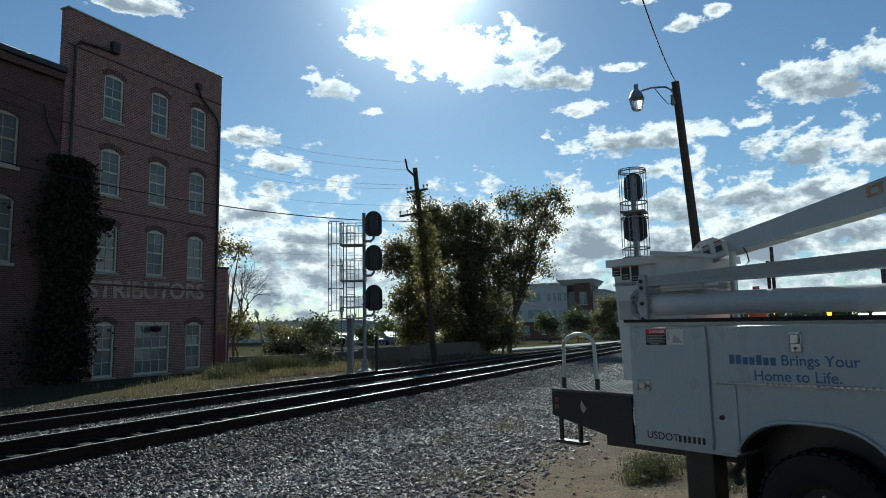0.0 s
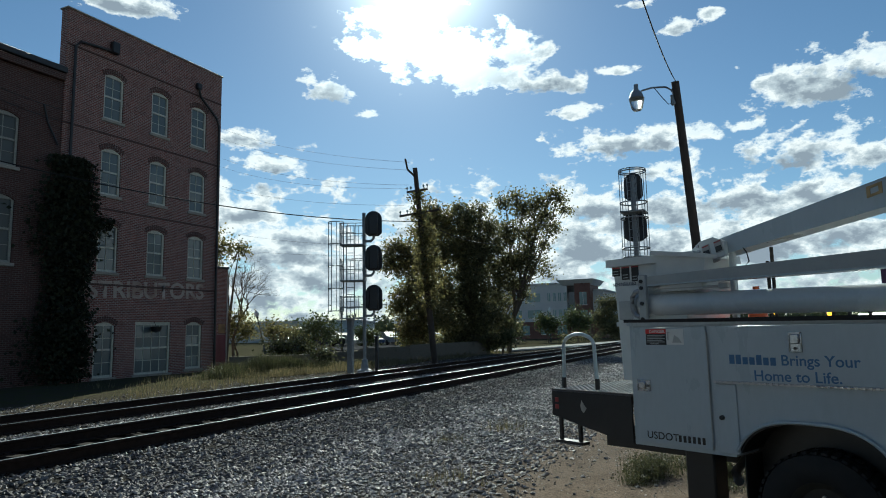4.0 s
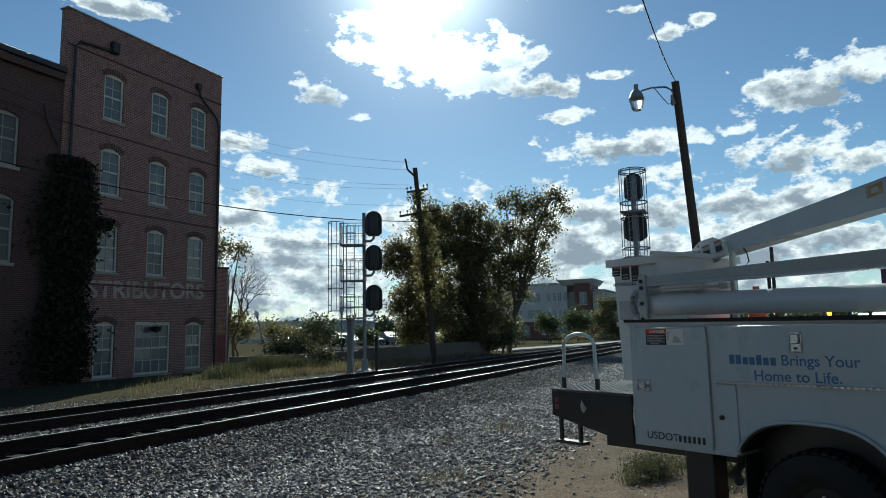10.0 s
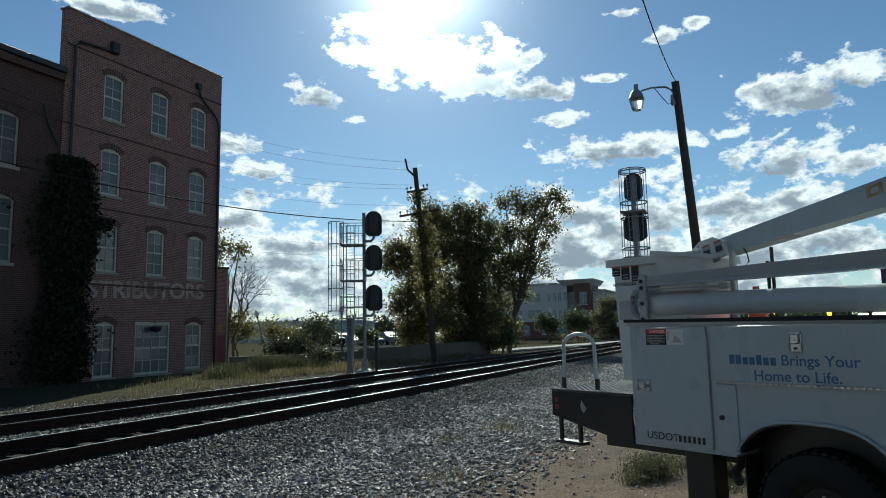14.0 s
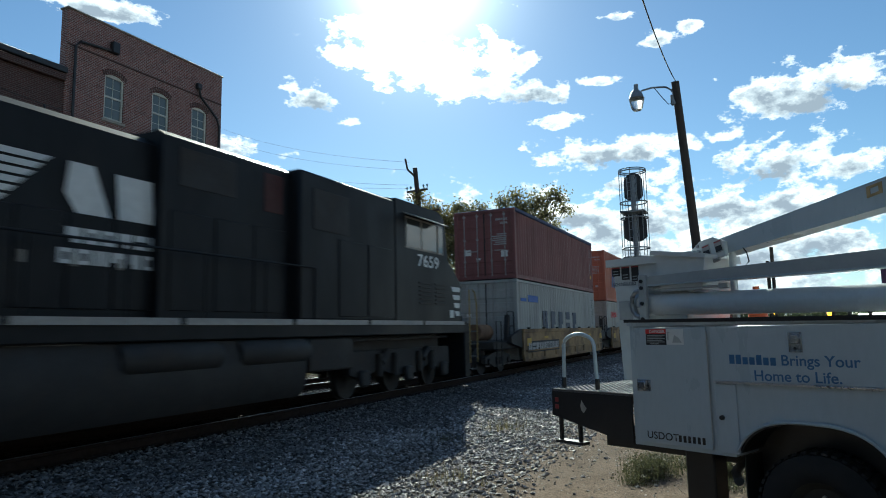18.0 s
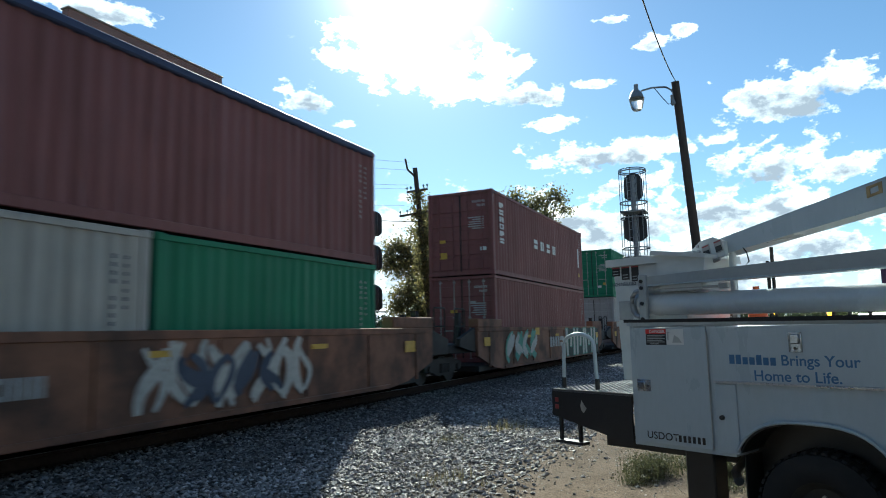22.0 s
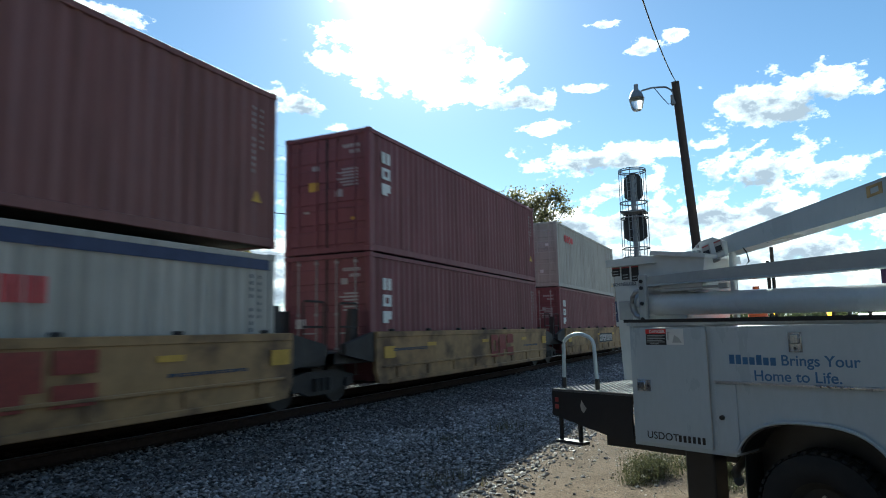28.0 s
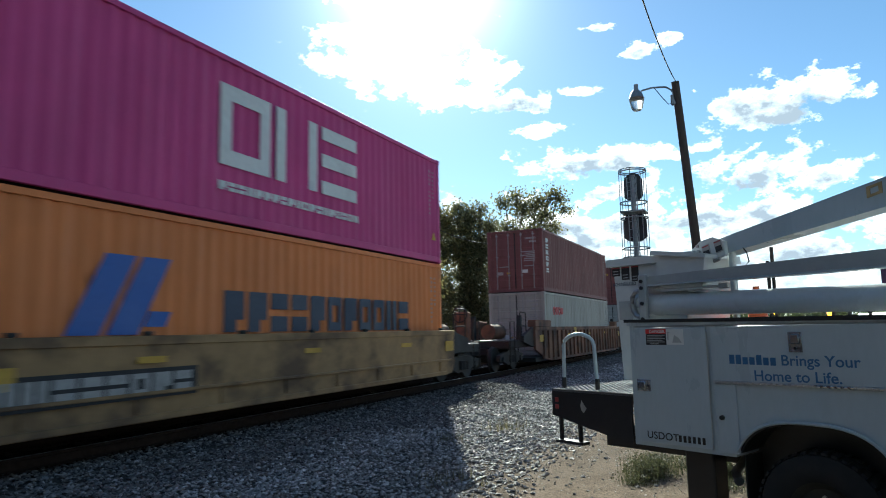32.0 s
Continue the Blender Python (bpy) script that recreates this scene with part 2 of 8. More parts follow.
# ---- mesh tools ----
class Geo:
    """Vertices and faces of one mesh, gathered piece by piece."""

    def __init__(self):
        self.v, self.f = [], []

    def add(self, vs, fs):
        n = len(self.v)
        self.v.extend(vs)
        self.f.extend([tuple(i + n for i in f) for f in fs])
        return self

    def box(self, x0, x1, y0, y1, z0, z1, b=0.0):
        if b <= 0:
            vs = [(x, y, z) for x in (x0, x1) for y in (y0, y1) for z in (z0, z1)]
            return self.add(vs, [(0, 1, 3, 2), (4, 6, 7, 5), (0, 4, 5, 1), (2, 3, 7, 6), (0, 2, 6, 4), (1, 5, 7, 3)])
        c, h = ((x0 + x1) / 2, (y0 + y1) / 2, (z0 + z1) / 2), ((x1 - x0) / 2, (y1 - y0) / 2, (z1 - z0) / 2)
        b = min(b, 0.45 * min(h) * 2)
        ids, vs = {}, []
        for s in [(i, j, k) for i in (-1, 1) for j in (-1, 1) for k in (-1, 1)]:
            for a in range(3):
                ids[s, a] = len(vs)
                vs.append(tuple(c[q] + s[q] * (h[q] if q == a else h[q] - b) for q in range(3)))
        fs = []
        for a in range(3):
            p, q = (a + 1) % 3, (a + 2) % 3
            for sg in (-1, 1):
                ring = []
                for u, w in ((-1, -1), (1, -1), (1, 1), (-1, 1)):
                    s = [0, 0, 0]
                    s[a], s[p], s[q] = sg, u, w
                    ring.append(ids[tuple(s), a])
                fs.append(tuple(ring if sg > 0 else ring[::-1]))
            for u in (-1, 1):
                for w in (-1, 1):
                    s0, s1 = [0, 0, 0], [0, 0, 0]
                    s0[a], s1[a] = -1, 1
                    s0[p] = s1[p] = u
                    s0[q] = s1[q] = w
                    s0, s1 = tuple(s0), tuple(s1)
                    face = (ids[s0, p], ids[s1, p], ids[s1, q], ids[s0, q])
                    fs.append(face if u * w < 0 else face[::-1])
        for s in [(i, j, k) for i in (-1, 1) for j in (-1, 1) for k in (-1, 1)]:
            tri = (ids[s, 0], ids[s, 1], ids[s, 2])
            fs.append(tri if s[0] * s[1] * s[2] > 0 else tri[::-1])
        return self.add(vs, fs)

    def tube(self, p0, p1, r0, n=8, r1=None, cap=True):
        p0, p1 = Vector(p0), Vector(p1)
        r1 = r0 if r1 is None else r1
        d = (p1 - p0).normalized()
        a = d.orthogonal().normalized()
        e = d.cross(a)
        vs = []
        for p, r in ((p0, r0), (p1, r1)):
            vs += [tuple(p + (a * math.cos(2 * math.pi * i / n) + e * math.sin(2 * math.pi * i / n)) * r) for i in range(n)]
        fs = [(i, (i + 1) % n, n + (i + 1) % n, n + i) for i in range(n)]
        if cap:
            fs += [tuple(range(n))[::-1], tuple(range(n, 2 * n))]
        return self.add(vs, fs)

    def path(self, pts, r, n=8):
        for p, q in zip(pts, pts[1:]):
            self.tube(p, q, r, n)
        return self

    def pipe(self, pts, r, n=8, closed=False):
        """One continuous bent pipe."""
        pts = [Vector(p) for p in pts]
        k = len(pts)
        ref = Vector((0.31, 0.17, 0.93)).normalized()
        vs, fs = [], []
        rr = r if isinstance(r, (list, tuple)) else [r] * k
        for i, p in enumerate(pts):
            d = (pts[(i + 1) % k] - pts[i - 1]) if closed else (pts[min(i + 1, k - 1)] - pts[max(i - 1, 0)])
            d.normalize()
            a = (ref - d * ref.dot(d)).normalized()
            e = d.cross(a)
            vs += [tuple(p + (a * math.cos(2 * math.pi * j / n) + e * math.sin(2 * math.pi * j / n)) * rr[i]) for j in range(n)]
        for i in range(k if closed else k - 1):
            o, q = i * n, ((i + 1) % k) * n
            fs += [(o + j, o + (j + 1) % n, q + (j + 1) % n, q + j) for j in range(n)]
        if not closed:
            fs += [tuple(range(n))[::-1], tuple(range((k - 1) * n, k * n))]
        return self.add(vs, fs)

    def prism(self, poly, axis, a, b):
        """A flat outline (two coordinates a point) pushed from a to b along an axis."""
        n = len(poly)
        put = {"x": lambda p, t: (t, p[0], p[1]), "y": lambda p, t: (p[0], t, p[1]), "z": lambda p, t: (p[0], p[1], t)}[axis]
        vs = [put(p, a) for p in poly] + [put(p, b) for p in poly]
        return self.add(vs, [tuple(range(n))[::-1], tuple(range(n, 2 * n))] + [(i, (i + 1) % n, n + (i + 1) % n, n + i) for i in range(n)])

    def lathe(self, prof, c, axis="z", n=20):
        """Radius and height pairs turned round an axis through c."""
        vs, fs = [], []
        for r, h in prof:
            for i in range(n):
                a = 2 * math.pi * i / n
                u, w = r * math.cos(a), r * math.sin(a)
                vs.append({"z": (c[0] + u, c[1] + w, c[2] + h), "y": (c[0] + u, c[1] + h, c[2] + w), "x": (c[0] + h, c[1] + u, c[2] + w)}[axis])
        for k in range(len(prof) - 1):
            fs += [(k * n + i, k * n + (i + 1) % n, (k + 1) * n + (i + 1) % n, (k + 1) * n + i) for i in range(n)]
        return self.add(vs, fs)

    def mesh(self, name, smooth=True):
        me = bpy.data.meshes.new(name)
        me.from_pydata(self.v, [], self.f)
        bm = bmesh.new()
        bm.from_mesh(me)
        bmesh.ops.recalc_face_normals(bm, faces=bm.faces)
        bm.to_mesh(me)
        bm.free()
        if smooth:
            me.shade_smooth()
            me.set_sharp_from_angle(angle=radians(38))
        return me

    def raw(self, name):
        me = bpy.data.meshes.new(name)
        me.from_pydata(self.v, [], self.f)
        return me


def thing(name, m=None, label="", category="", group="", kind=""):
    ob = new(name)
    if m is not None:
        ob.matrix_basis = m
    return tagged(ob, label, category, group, kind)


def part(name, geo, material, parent, label="", raw=False):
    """One mesh object under a thing or a part. geo: a Geo or a mesh that is shared."""
    me = geo if isinstance(geo, bpy.types.Mesh) else (geo.raw(name) if raw else geo.mesh(name))
    if not me.materials:
        me.materials.append(material)
    ob = new(name, me)
    ob.parent = parent
    if me.materials[0] is not material:
        ob.material_slots[0].link = "OBJECT"
        ob.material_slots[0].material = material
    return tagged(ob, label)


def solo(name, geo, material, label, category, group="", kind="", raw=False):
    me = geo.raw(name) if raw else geo.mesh(name)
    me.materials.append(material)
    return tagged(new(name, me), label, category, group, kind)


def lettering(text, size, material, parent, m, name="lettering", bold=0.0, squeeze=1.0):
    """Readable words in the built-in font, flat, a hair proud of their surface."""
    cu = bpy.data.curves.new("words", "FONT")
    cu.body, cu.size, cu.offset = text, size, bold
    ob = bpy.data.objects.new("words", cu)
    scene.collection.objects.link(ob)
    me = bpy.data.meshes.new_from_object(ob.evaluated_get(bpy.context.evaluated_depsgraph_get()))
    bpy.data.objects.remove(ob)
    me.transform(m @ Matrix.Diagonal((squeeze, 1, 1, 1)))
    me.name = name
    me.materials.clear()
    me.materials.append(material)
    out = new(name, me)
    out.parent = parent
    return out


def block(g, x0, x1, z0, z1, ya, yb, style):
    """One plain sign shape: a thick frame, a slit block, two stacked bars or a block with a low notch."""
    w, h = x1 - x0, z1 - z0
    if style == 0:
        cuts = ((x0, x0 + 0.3 * w, z0, z1), (x1 - 0.3 * w, x1, z0, z1), (x0 + 0.3 * w, x1 - 0.3 * w, z0, z0 + 0.25 * h), (x0 + 0.3 * w, x1 - 0.3 * w, z1 - 0.25 * h, z1))
    elif style == 1:
        cuts = ((x0, x0 + 0.44 * w, z0, z1), (x0 + 0.6 * w, x1, z0, z1))
    elif style == 2:
        cuts = ((x0, x1, z0, z0 + 0.4 * h), (x0, x1, z1 - 0.42 * h, z1))
    else:
        cuts = ((x0, x1, z0 + 0.3 * h, z1), (x0, x0 + 0.62 * w, z0, z0 + 0.3 * h))
    for a, b, c, d in cuts:
        g.box(a, b, ya, yb, c, d)
    return g


def bars(x0, x1, z0, z1, y, count, seed=1, ring=True, gap=0.2, t=0.004):
    """A row of plain letter-sized shapes on a side wall at depth y: one mesh a shape."""
    w = (x1 - x0) / count
    pick = random.Random(seed)
    return [block(Geo(), x0 + i * w, x0 + (i + 1 - gap) * w, z0, z1, y - t, y, pick.randrange(4)) for i in range(count)]


# ---- clouds: a far shell of broken cumulus, drifting ----
# azimuth, elevation and half sizes of each cloud, in degrees
# the last high cloud is added: its white stands in for glare round the sun
CLOUDS_HIGH = [(24.3, 23.6, 6.6, 2.7), (30.0, 24.1, 3.1, 1.3), (21.8, 22.0, 4.6, 1.4), (17.7, 23.6, 3.0, 1.1), (15.5, 21.1, 3.4, 1.1), (35.2, 20.8, 2.3, 1.3), (31.6, 18.8, 1.1, 0.4), (13.0, 18.4, 2.2, 0.6), (16.2, 16.5, 0.5, 0.2), (9.4, 21.4, 1.6, 0.4), (4.1, 24.0, 1.8, 0.7), (1.6, 24.6, 1.1, 0.4), (7.7, 26.2, 1.4, 0.3), (51.9, 25.6, 4.3, 0.8), (28.4, 26.1, 4.7, 1.7), (25.6, 30.5, 5.4, 3.0)]
CLOUDS_MID = [(8.4, 15.4, 5.4, 1.3), (3.4, 15.5, 1.7, 0.7), (6.2, 13.1, 3.9, 0.8), (-5.8, 18.1, 4.4, 1.8), (-9.5, 18.5, 2.3, 1.3), (-3.9, 13.2, 4.0, 1.7), (-8.9, 12.2, 2.3, 1.2), (-0.5, 15.7, 1.2, 0.4), (41.8, 16.3, 2.6, 0.7), (39.9, 14.4, 2.4, 0.7), (44.0, 12.9, 0.9, 0.3)]
CLOUDS_LOW = [(11.9, 10.3, 3.3, 1.2), (6.4, 9.4, 6.0, 1.6), (0.4, 10.2, 4.0, 1.3), (-5.1, 9.4, 4.6, 1.5), (-6.4, 7.2, 4.4, 1.7), (13.0, 7.5, 3.3, 2.4), (6.6, 6.4, 6.4, 1.9), (42.2, 10.4, 3.5, 1.0), (37.5, 8.5, 3.1, 1.0), (39.8, 7.0, 4.3, 1.4), (33.6, 4.8, 5.9, 1.5), (40.7, 3.9, 4.2, 1.9), (14.1, 4.9, 3.7, 1.9), (-0.6, 6.4, 5.7, 1.8)]


def cloud_mat():
    m, nt, b = nodes_of("glowing_cumulus")
    nt.nodes.remove(b)
    att = nt.nodes.new("ShaderNodeAttribute")
    att.attribute_name = "cloudiness"
    tc = nt.nodes.new("ShaderNodeTexCoord")
    nrm = nt.nodes.new("ShaderNodeVectorMath")
    nrm.operation = "NORMALIZE"
    nt.links.new(tc.outputs["Object"], nrm.inputs[0])
    st = nt.nodes.new("ShaderNodeMapping")
    st.inputs["Scale"].default_value = (1, 1, 1.75)
    nt.links.new(nrm.outputs[0], st.inputs[0])
    n1 = noise_node(nt, st.outputs[0], 26, 9, 0.62)
    n2 = noise_node(nt, st.outputs[0], 11, 7, 0.6)

    def calc(op, x, y):
        k = nt.nodes.new("ShaderNodeMath")
        k.operation = op
        for s, val in zip(k.inputs, (x, y)):
            if isinstance(val, (int, float)):
                s.default_value = val
            else:
                nt.links.new(val, s)
        return k.outputs[0]

    d = calc("ADD", att.outputs["Fac"], calc("ADD", calc("MULTIPLY", calc("SUBTRACT", n1, 0.5), 3.0), calc("MULTIPLY", calc("SUBTRACT", n2, 0.5), 1.8)))
    alpha = ramp(nt, d, [(0.24, (0, 0, 0)), (0.4, (0.6,) * 3), (0.58, (1, 1, 1))])
    n3 = noise_node(nt, st.outputs[0], 22, 9, 0.62)
    low = nt.nodes.new("ShaderNodeAttribute")
    low.attribute_name = "underside"
    thick = calc("ADD", calc("MULTIPLY", low.outputs["Fac"], 1.25), calc("ADD", calc("MULTIPLY", d, 0.45), calc("MULTIPLY", calc("SUBTRACT", n3, 0.5), 4.2)))
    # sunlit white and shaded grey undersides are painted into the emission colour
    col = ramp(nt, mapped(nt, thick, 0.0, 2.0), [(0.0, (0.98, 0.95, 0.95)), (0.28, (1.1, 1.02, 0.98)), (0.5, (0.62, 0.63, 0.66)), (0.75, (0.34, 0.36, 0.41))])
    # light gathers round the sun's direction, as it does in thin cloud
    dot = nt.nodes.new("ShaderNodeVectorMath")
    dot.operation = "DOT_PRODUCT"
    pos = nt.nodes.new("ShaderNodeNewGeometry")
    pn = nt.nodes.new("ShaderNodeVectorMath")
    pn.operation = "NORMALIZE"
    nt.links.new(pos.outputs["Position"], pn.inputs[0])
    nt.links.new(pn.outputs[0], dot.inputs[0])
    dot.inputs[1].default_value = sun_dir
    near = mapped(nt, dot.outputs["Value"], 0.972, 1.0)
    col = mixed(nt, ramp(nt, near, [(0.0, (0, 0, 0)), (0.7, (1, 1, 1))]), col, (1.0, 1.0, 1.0))
    em = nt.nodes.new("ShaderNodeEmission")
    nt.links.new(col, em.inputs[0])
    nt.links.new(calc("ADD", 0.66, calc("MULTIPLY", calc("MULTIPLY", near, near), 1.3)), em.inputs[1])
    tp = nt.nodes.new("ShaderNodeBsdfTransparent")
    mx = nt.nodes.new("ShaderNodeMixShader")
    nt.links.new(alpha, mx.inputs[0])
    nt.links.new(tp.outputs[0], mx.inputs[1])
    nt.links.new(em.outputs[0], mx.inputs[2])
    nt.links.new(mx.outputs[0], nt.nodes["Material Output"].inputs[0])
    return m


def make_clouds():
    az = np.concatenate([np.arange(-20, 66, 0.5), np.arange(66, 340.1, 4)])
    el = np.concatenate([np.arange(-2, 34, 0.4), np.arange(34, 89, 4)])
    A, E = np.meshgrid(az, el, indexing="ij")
    dens, under = np.full(A.shape, -0.9), np.zeros(A.shape)
    for group in (CLOUDS_HIGH, CLOUDS_MID, CLOUDS_LOW):
        for a, e, wa, we in group:
            inside = np.clip(1.1 - np.sqrt(((A - a) / wa) ** 2 + ((E - e) / we) ** 2), 0, 0.6) / 0.6
            under = np.maximum(under, inside * np.clip(0.55 - (E - e) / we, 0, 1.2) * min(1, we / 1.2))
            up = np.where(E > e, 1.0, 1.35)        # flatter undersides
            dens = np.maximum(dens, (1.12 if group is CLOUDS_HIGH else 1.16) - 0.85 * np.sqrt(((A - a) / (wa * 1.08)) ** 2 + ((E - e) * up / (we * 1.08)) ** 2))
    dens = np.maximum(dens, np.clip(1.3 - np.maximum(E - 2.0, 0) * 0.115, -0.9, 0.5))   # the far banks
    under = np.maximum(under, np.clip(0.5 - np.maximum(E - 3, 0) * 0.05, 0, 0.5))
    side = np.clip((np.abs(A - 23) - 38) / 8, 0, 1)
    dens = np.where(side > 0, np.maximum(dens, side * -0.2 + (1 - side) * -0.9), dens)
    hole = np.full(A.shape, 99.0)
    for k in np.linspace(0, 1, 9):       # clear sky where the sun passes behind the drifting clouds
        ea, aa = SUN_EL + 1.6 * k, SUN_AZ - 3.6 * k
        c = np.cos(np.radians(E)) * math.cos(radians(ea)) * np.cos(np.radians(A - aa)) + np.sin(np.radians(E)) * math.sin(radians(ea))
        hole = np.minimum(hole, np.degrees(np.arccos(np.clip(c, -1, 1))))
    dens = np.where(hole < 1.0, -3.0, dens)
    R = 2600
    P = np.stack([R * np.cos(np.radians(E)) * np.cos(np.radians(A)), R * np.cos(np.radians(E)) * np.sin(np.radians(A)), R * np.sin(np.radians(E))], -1).reshape(-1, 3)
    n, k = A.shape
    faces = [(i * k + j, ((i + 1) % n) * k + j, ((i + 1) % n) * k + j + 1, i * k + j + 1) for i in range(n) for j in range(k - 1)]
    me = bpy.data.meshes.new("clouds")
    me.from_pydata(P.tolist(), [], faces)
    at = me.attributes.new("cloudiness", "FLOAT", "POINT")
    at.data.foreach_set("value", dens.reshape(-1).astype(np.float32))
    at = me.attributes.new("underside", "FLOAT", "POINT")
    at.data.foreach_set("value", under.reshape(-1).astype(np.float32))
    me.shade_smooth()
    me.materials.append(cloud_mat())
    ob = tagged(new("clouds_backdrop", me), "broken white cumulus clouds with grey cores in a blue sky", "clouds", kind="structure")
    ob.matrix_basis = Matrix.Translation(EYE)
    return ob


clouds = make_clouds()

# ---- ground ----
RAIL_Z = 0.23        # top of the rails of the near track
TRACK_Y, TRACK2_Y, RAIL2_Z = 9.04, 13.3, 0.13


def ground_height(x, y):
    """Flat yard, ballast beds under the two tracks, a low rise beyond."""
    def bed(c, top):
        d = abs(y - c)
        return top if d < 1.5 else max(0.0, top - (d - 1.5) * 0.16) if top > 0 else 0
    z = max(bed(TRACK_Y, 0.05), 0.0)
    if abs(y - TRACK_Y) < 0.74:
        z = -0.02
    if y > 10.8:
        z = min(z, 0.05) - min(0.1, (y - 10.8) * 0.12)
    if 0.85 < abs(y - TRACK2_Y) < 1.6:
        z += 0.035
    n = noise.noise((x * 0.35, y * 0.35, 0.0)) * 0.03 + noise.noise((x * 1.3, y * 1.3, 4.0)) * 0.012
    return z + n * (0.3 if abs(y - TRACK_Y) < 1.6 or abs(y - TRACK2_Y) < 1.6 else 1.0)


def make_ground():
    def axis(lo, hi, step, far):
        a = list(np.arange(lo, hi + 1e-6, step))
        k, d = [], step
        while a[0] - d > -far:
            d *= 1.5
            a.insert(0, a[0] - d)
        d = step
        while a[-1] + d < far:
            d *= 1.5
            a.append(a[-1] + d)
        return a
    xs, ys = axis(-4, 60, 0.4, 4000), axis(-6, 30, 0.3, 4000)
    g = Geo()
    g.v = [(x, y, ground_height(x, y) if abs(x) < 300 and -20 < y < 40 else -0.05) for x in xs for y in ys]
    k = len(ys)
    g.f = [(i * k + j, (i + 1) * k + j, (i + 1) * k + j + 1, i * k + j + 1) for i in range(len(xs) - 1) for j in range(k - 1)]
    me = g.raw("ground")
    me.shade_smooth()
    me.materials.append(GROUND)
    return tagged(new("ground", me), "gravelly yard soil beside railway tracks with grass beyond", "ground", kind="structure")


make_ground()


def pebble(g, c, r, rnd, flat=0.8):
    """A broken stone of eight to twelve faces."""
    ang = rnd.uniform(0, 6.28)
    ca, sa = math.cos(ang), math.sin(ang)
    sx, sy, sz = r * rnd.uniform(0.8, 1.4), r * rnd.uniform(0.55, 1.0), r * rnd.uniform(0.4, 0.9) * flat
    base = ((1, 0, 0), (0.2, 1, 0.1), (-1, 0.25, 0), (-0.2, -1, -0.1), (0.15, 0.1, 1), (-0.1, 0.1, -1), (0.5, -0.4, 0.75))
    vs = []
    for x, y, z in base:
        j = rnd.uniform(0.75, 1.2)
        x, y, z = x * sx * j, y * sy * j, z * sz * j
        vs.append((c[0] + x * ca - y * sa, c[1] + x * sa + y * ca, c[2] + z))
    g.add(vs, [(0, 1, 4), (1, 2, 4), (2, 3, 4), (3, 6, 4), (6, 0, 4), (3, 0, 6), (1, 0, 5), (2, 1, 5), (3, 2, 5), (0, 3, 5)])


def make_gravel():
    rnd = random.Random(5)
    g, shoulder = Geo(), Geo()
    # coarse ballast on the near shoulder, thinning out into the yard
    for _ in range(135000):
        x = 0.5 + 47 * rnd.random() ** 1.75
        y = 8.1 - 6.2 * rnd.random() ** 0.8
        edge = 3.1 + 0.5 * noise.noise((x * 0.4, 3.3, 0))
        if y < edge and rnd.random() < min(0.97, (edge - y) * 1.1):
            continue
        r = 0.017 + 0.029 * rnd.random() ** 1.6 if y > 4.6 else 0.012 + 0.028 * rnd.random() ** 2
        if x > 22:
            r *= 1.6
        pebble(shoulder if y > 5.6 + 0.9 * noise.noise((x * 0.5, 7.1, 0)) + rnd.gauss(0, 0.35) else g, (x, y, ground_height(x, y) + r * 0.35), r, rnd)
    for _ in range(22000):     # the shoulder goes on past the viewer
        x, y = 1.2 - 12 * rnd.random() ** 1.3, 8.1 - 5.2 * rnd.random() ** 0.8
        r = 0.017 + 0.029 * rnd.random() ** 1.6
        if y > 3.3 + 0.4 * noise.noise((x * 0.4, 3.3, 0)):
            pebble(shoulder if y > 5.6 + rnd.gauss(0, 0.5) else g, (x, y, ground_height(x, y) + r * 0.35), r, rnd)
    oily = Geo()
    for _ in range(40000):     # between and beyond the rails
        x = 3 + 50 * rnd.random() ** 1.6
        y = rnd.choice((rnd.uniform(7.9, 9.9), rnd.uniform(9.9, 12.6), rnd.uniform(9.9, 12.6), rnd.uniform(12.2, 14.3), rnd.uniform(14.3, 17.8)))
        r = rnd.uniform(0.02, 0.044)
        # stones beyond the far track use the darker mix, standing in for building shade
        pebble(oily if abs(y - TRACK_Y) < 1.0 or abs(y - TRACK2_Y) < 1.0 else shoulder if y > 12 else g, (x, y, ground_height(x, y) + r * 0.1), r, rnd)
    ob = solo("ballast_gravel", g, GRAVEL, "loose grey crushed-stone ballast beside the tracks", "gravel", kind="stuff", raw=True)
    solo("shoulder_ballast", shoulder, BALLAST_NEW, "dark grey crushed-stone ballast on the track shoulder", "gravel", kind="stuff", raw=True)
    solo("track_ballast", oily, BALLAST_DARK, "oily dark ballast between the rails", "gravel", kind="stuff", raw=True)
    g = Geo()
    for _ in range(9000):     # fine grit and stones on the packed soil
        x, y = rnd.uniform(2.5, 14), rnd.uniform(-3, 5.5)
        r = rnd.uniform(0.004, 0.016) if rnd.random() < 0.93 else rnd.uniform(0.016, 0.035)
        pebble(g, (x, y, ground_height(x, y) + r * 0.2), r, rnd)
    solo("grit", g, GRAVEL, "scattered grit and small stones on packed soil", "gravel", kind="stuff", raw=True)


make_gravel()


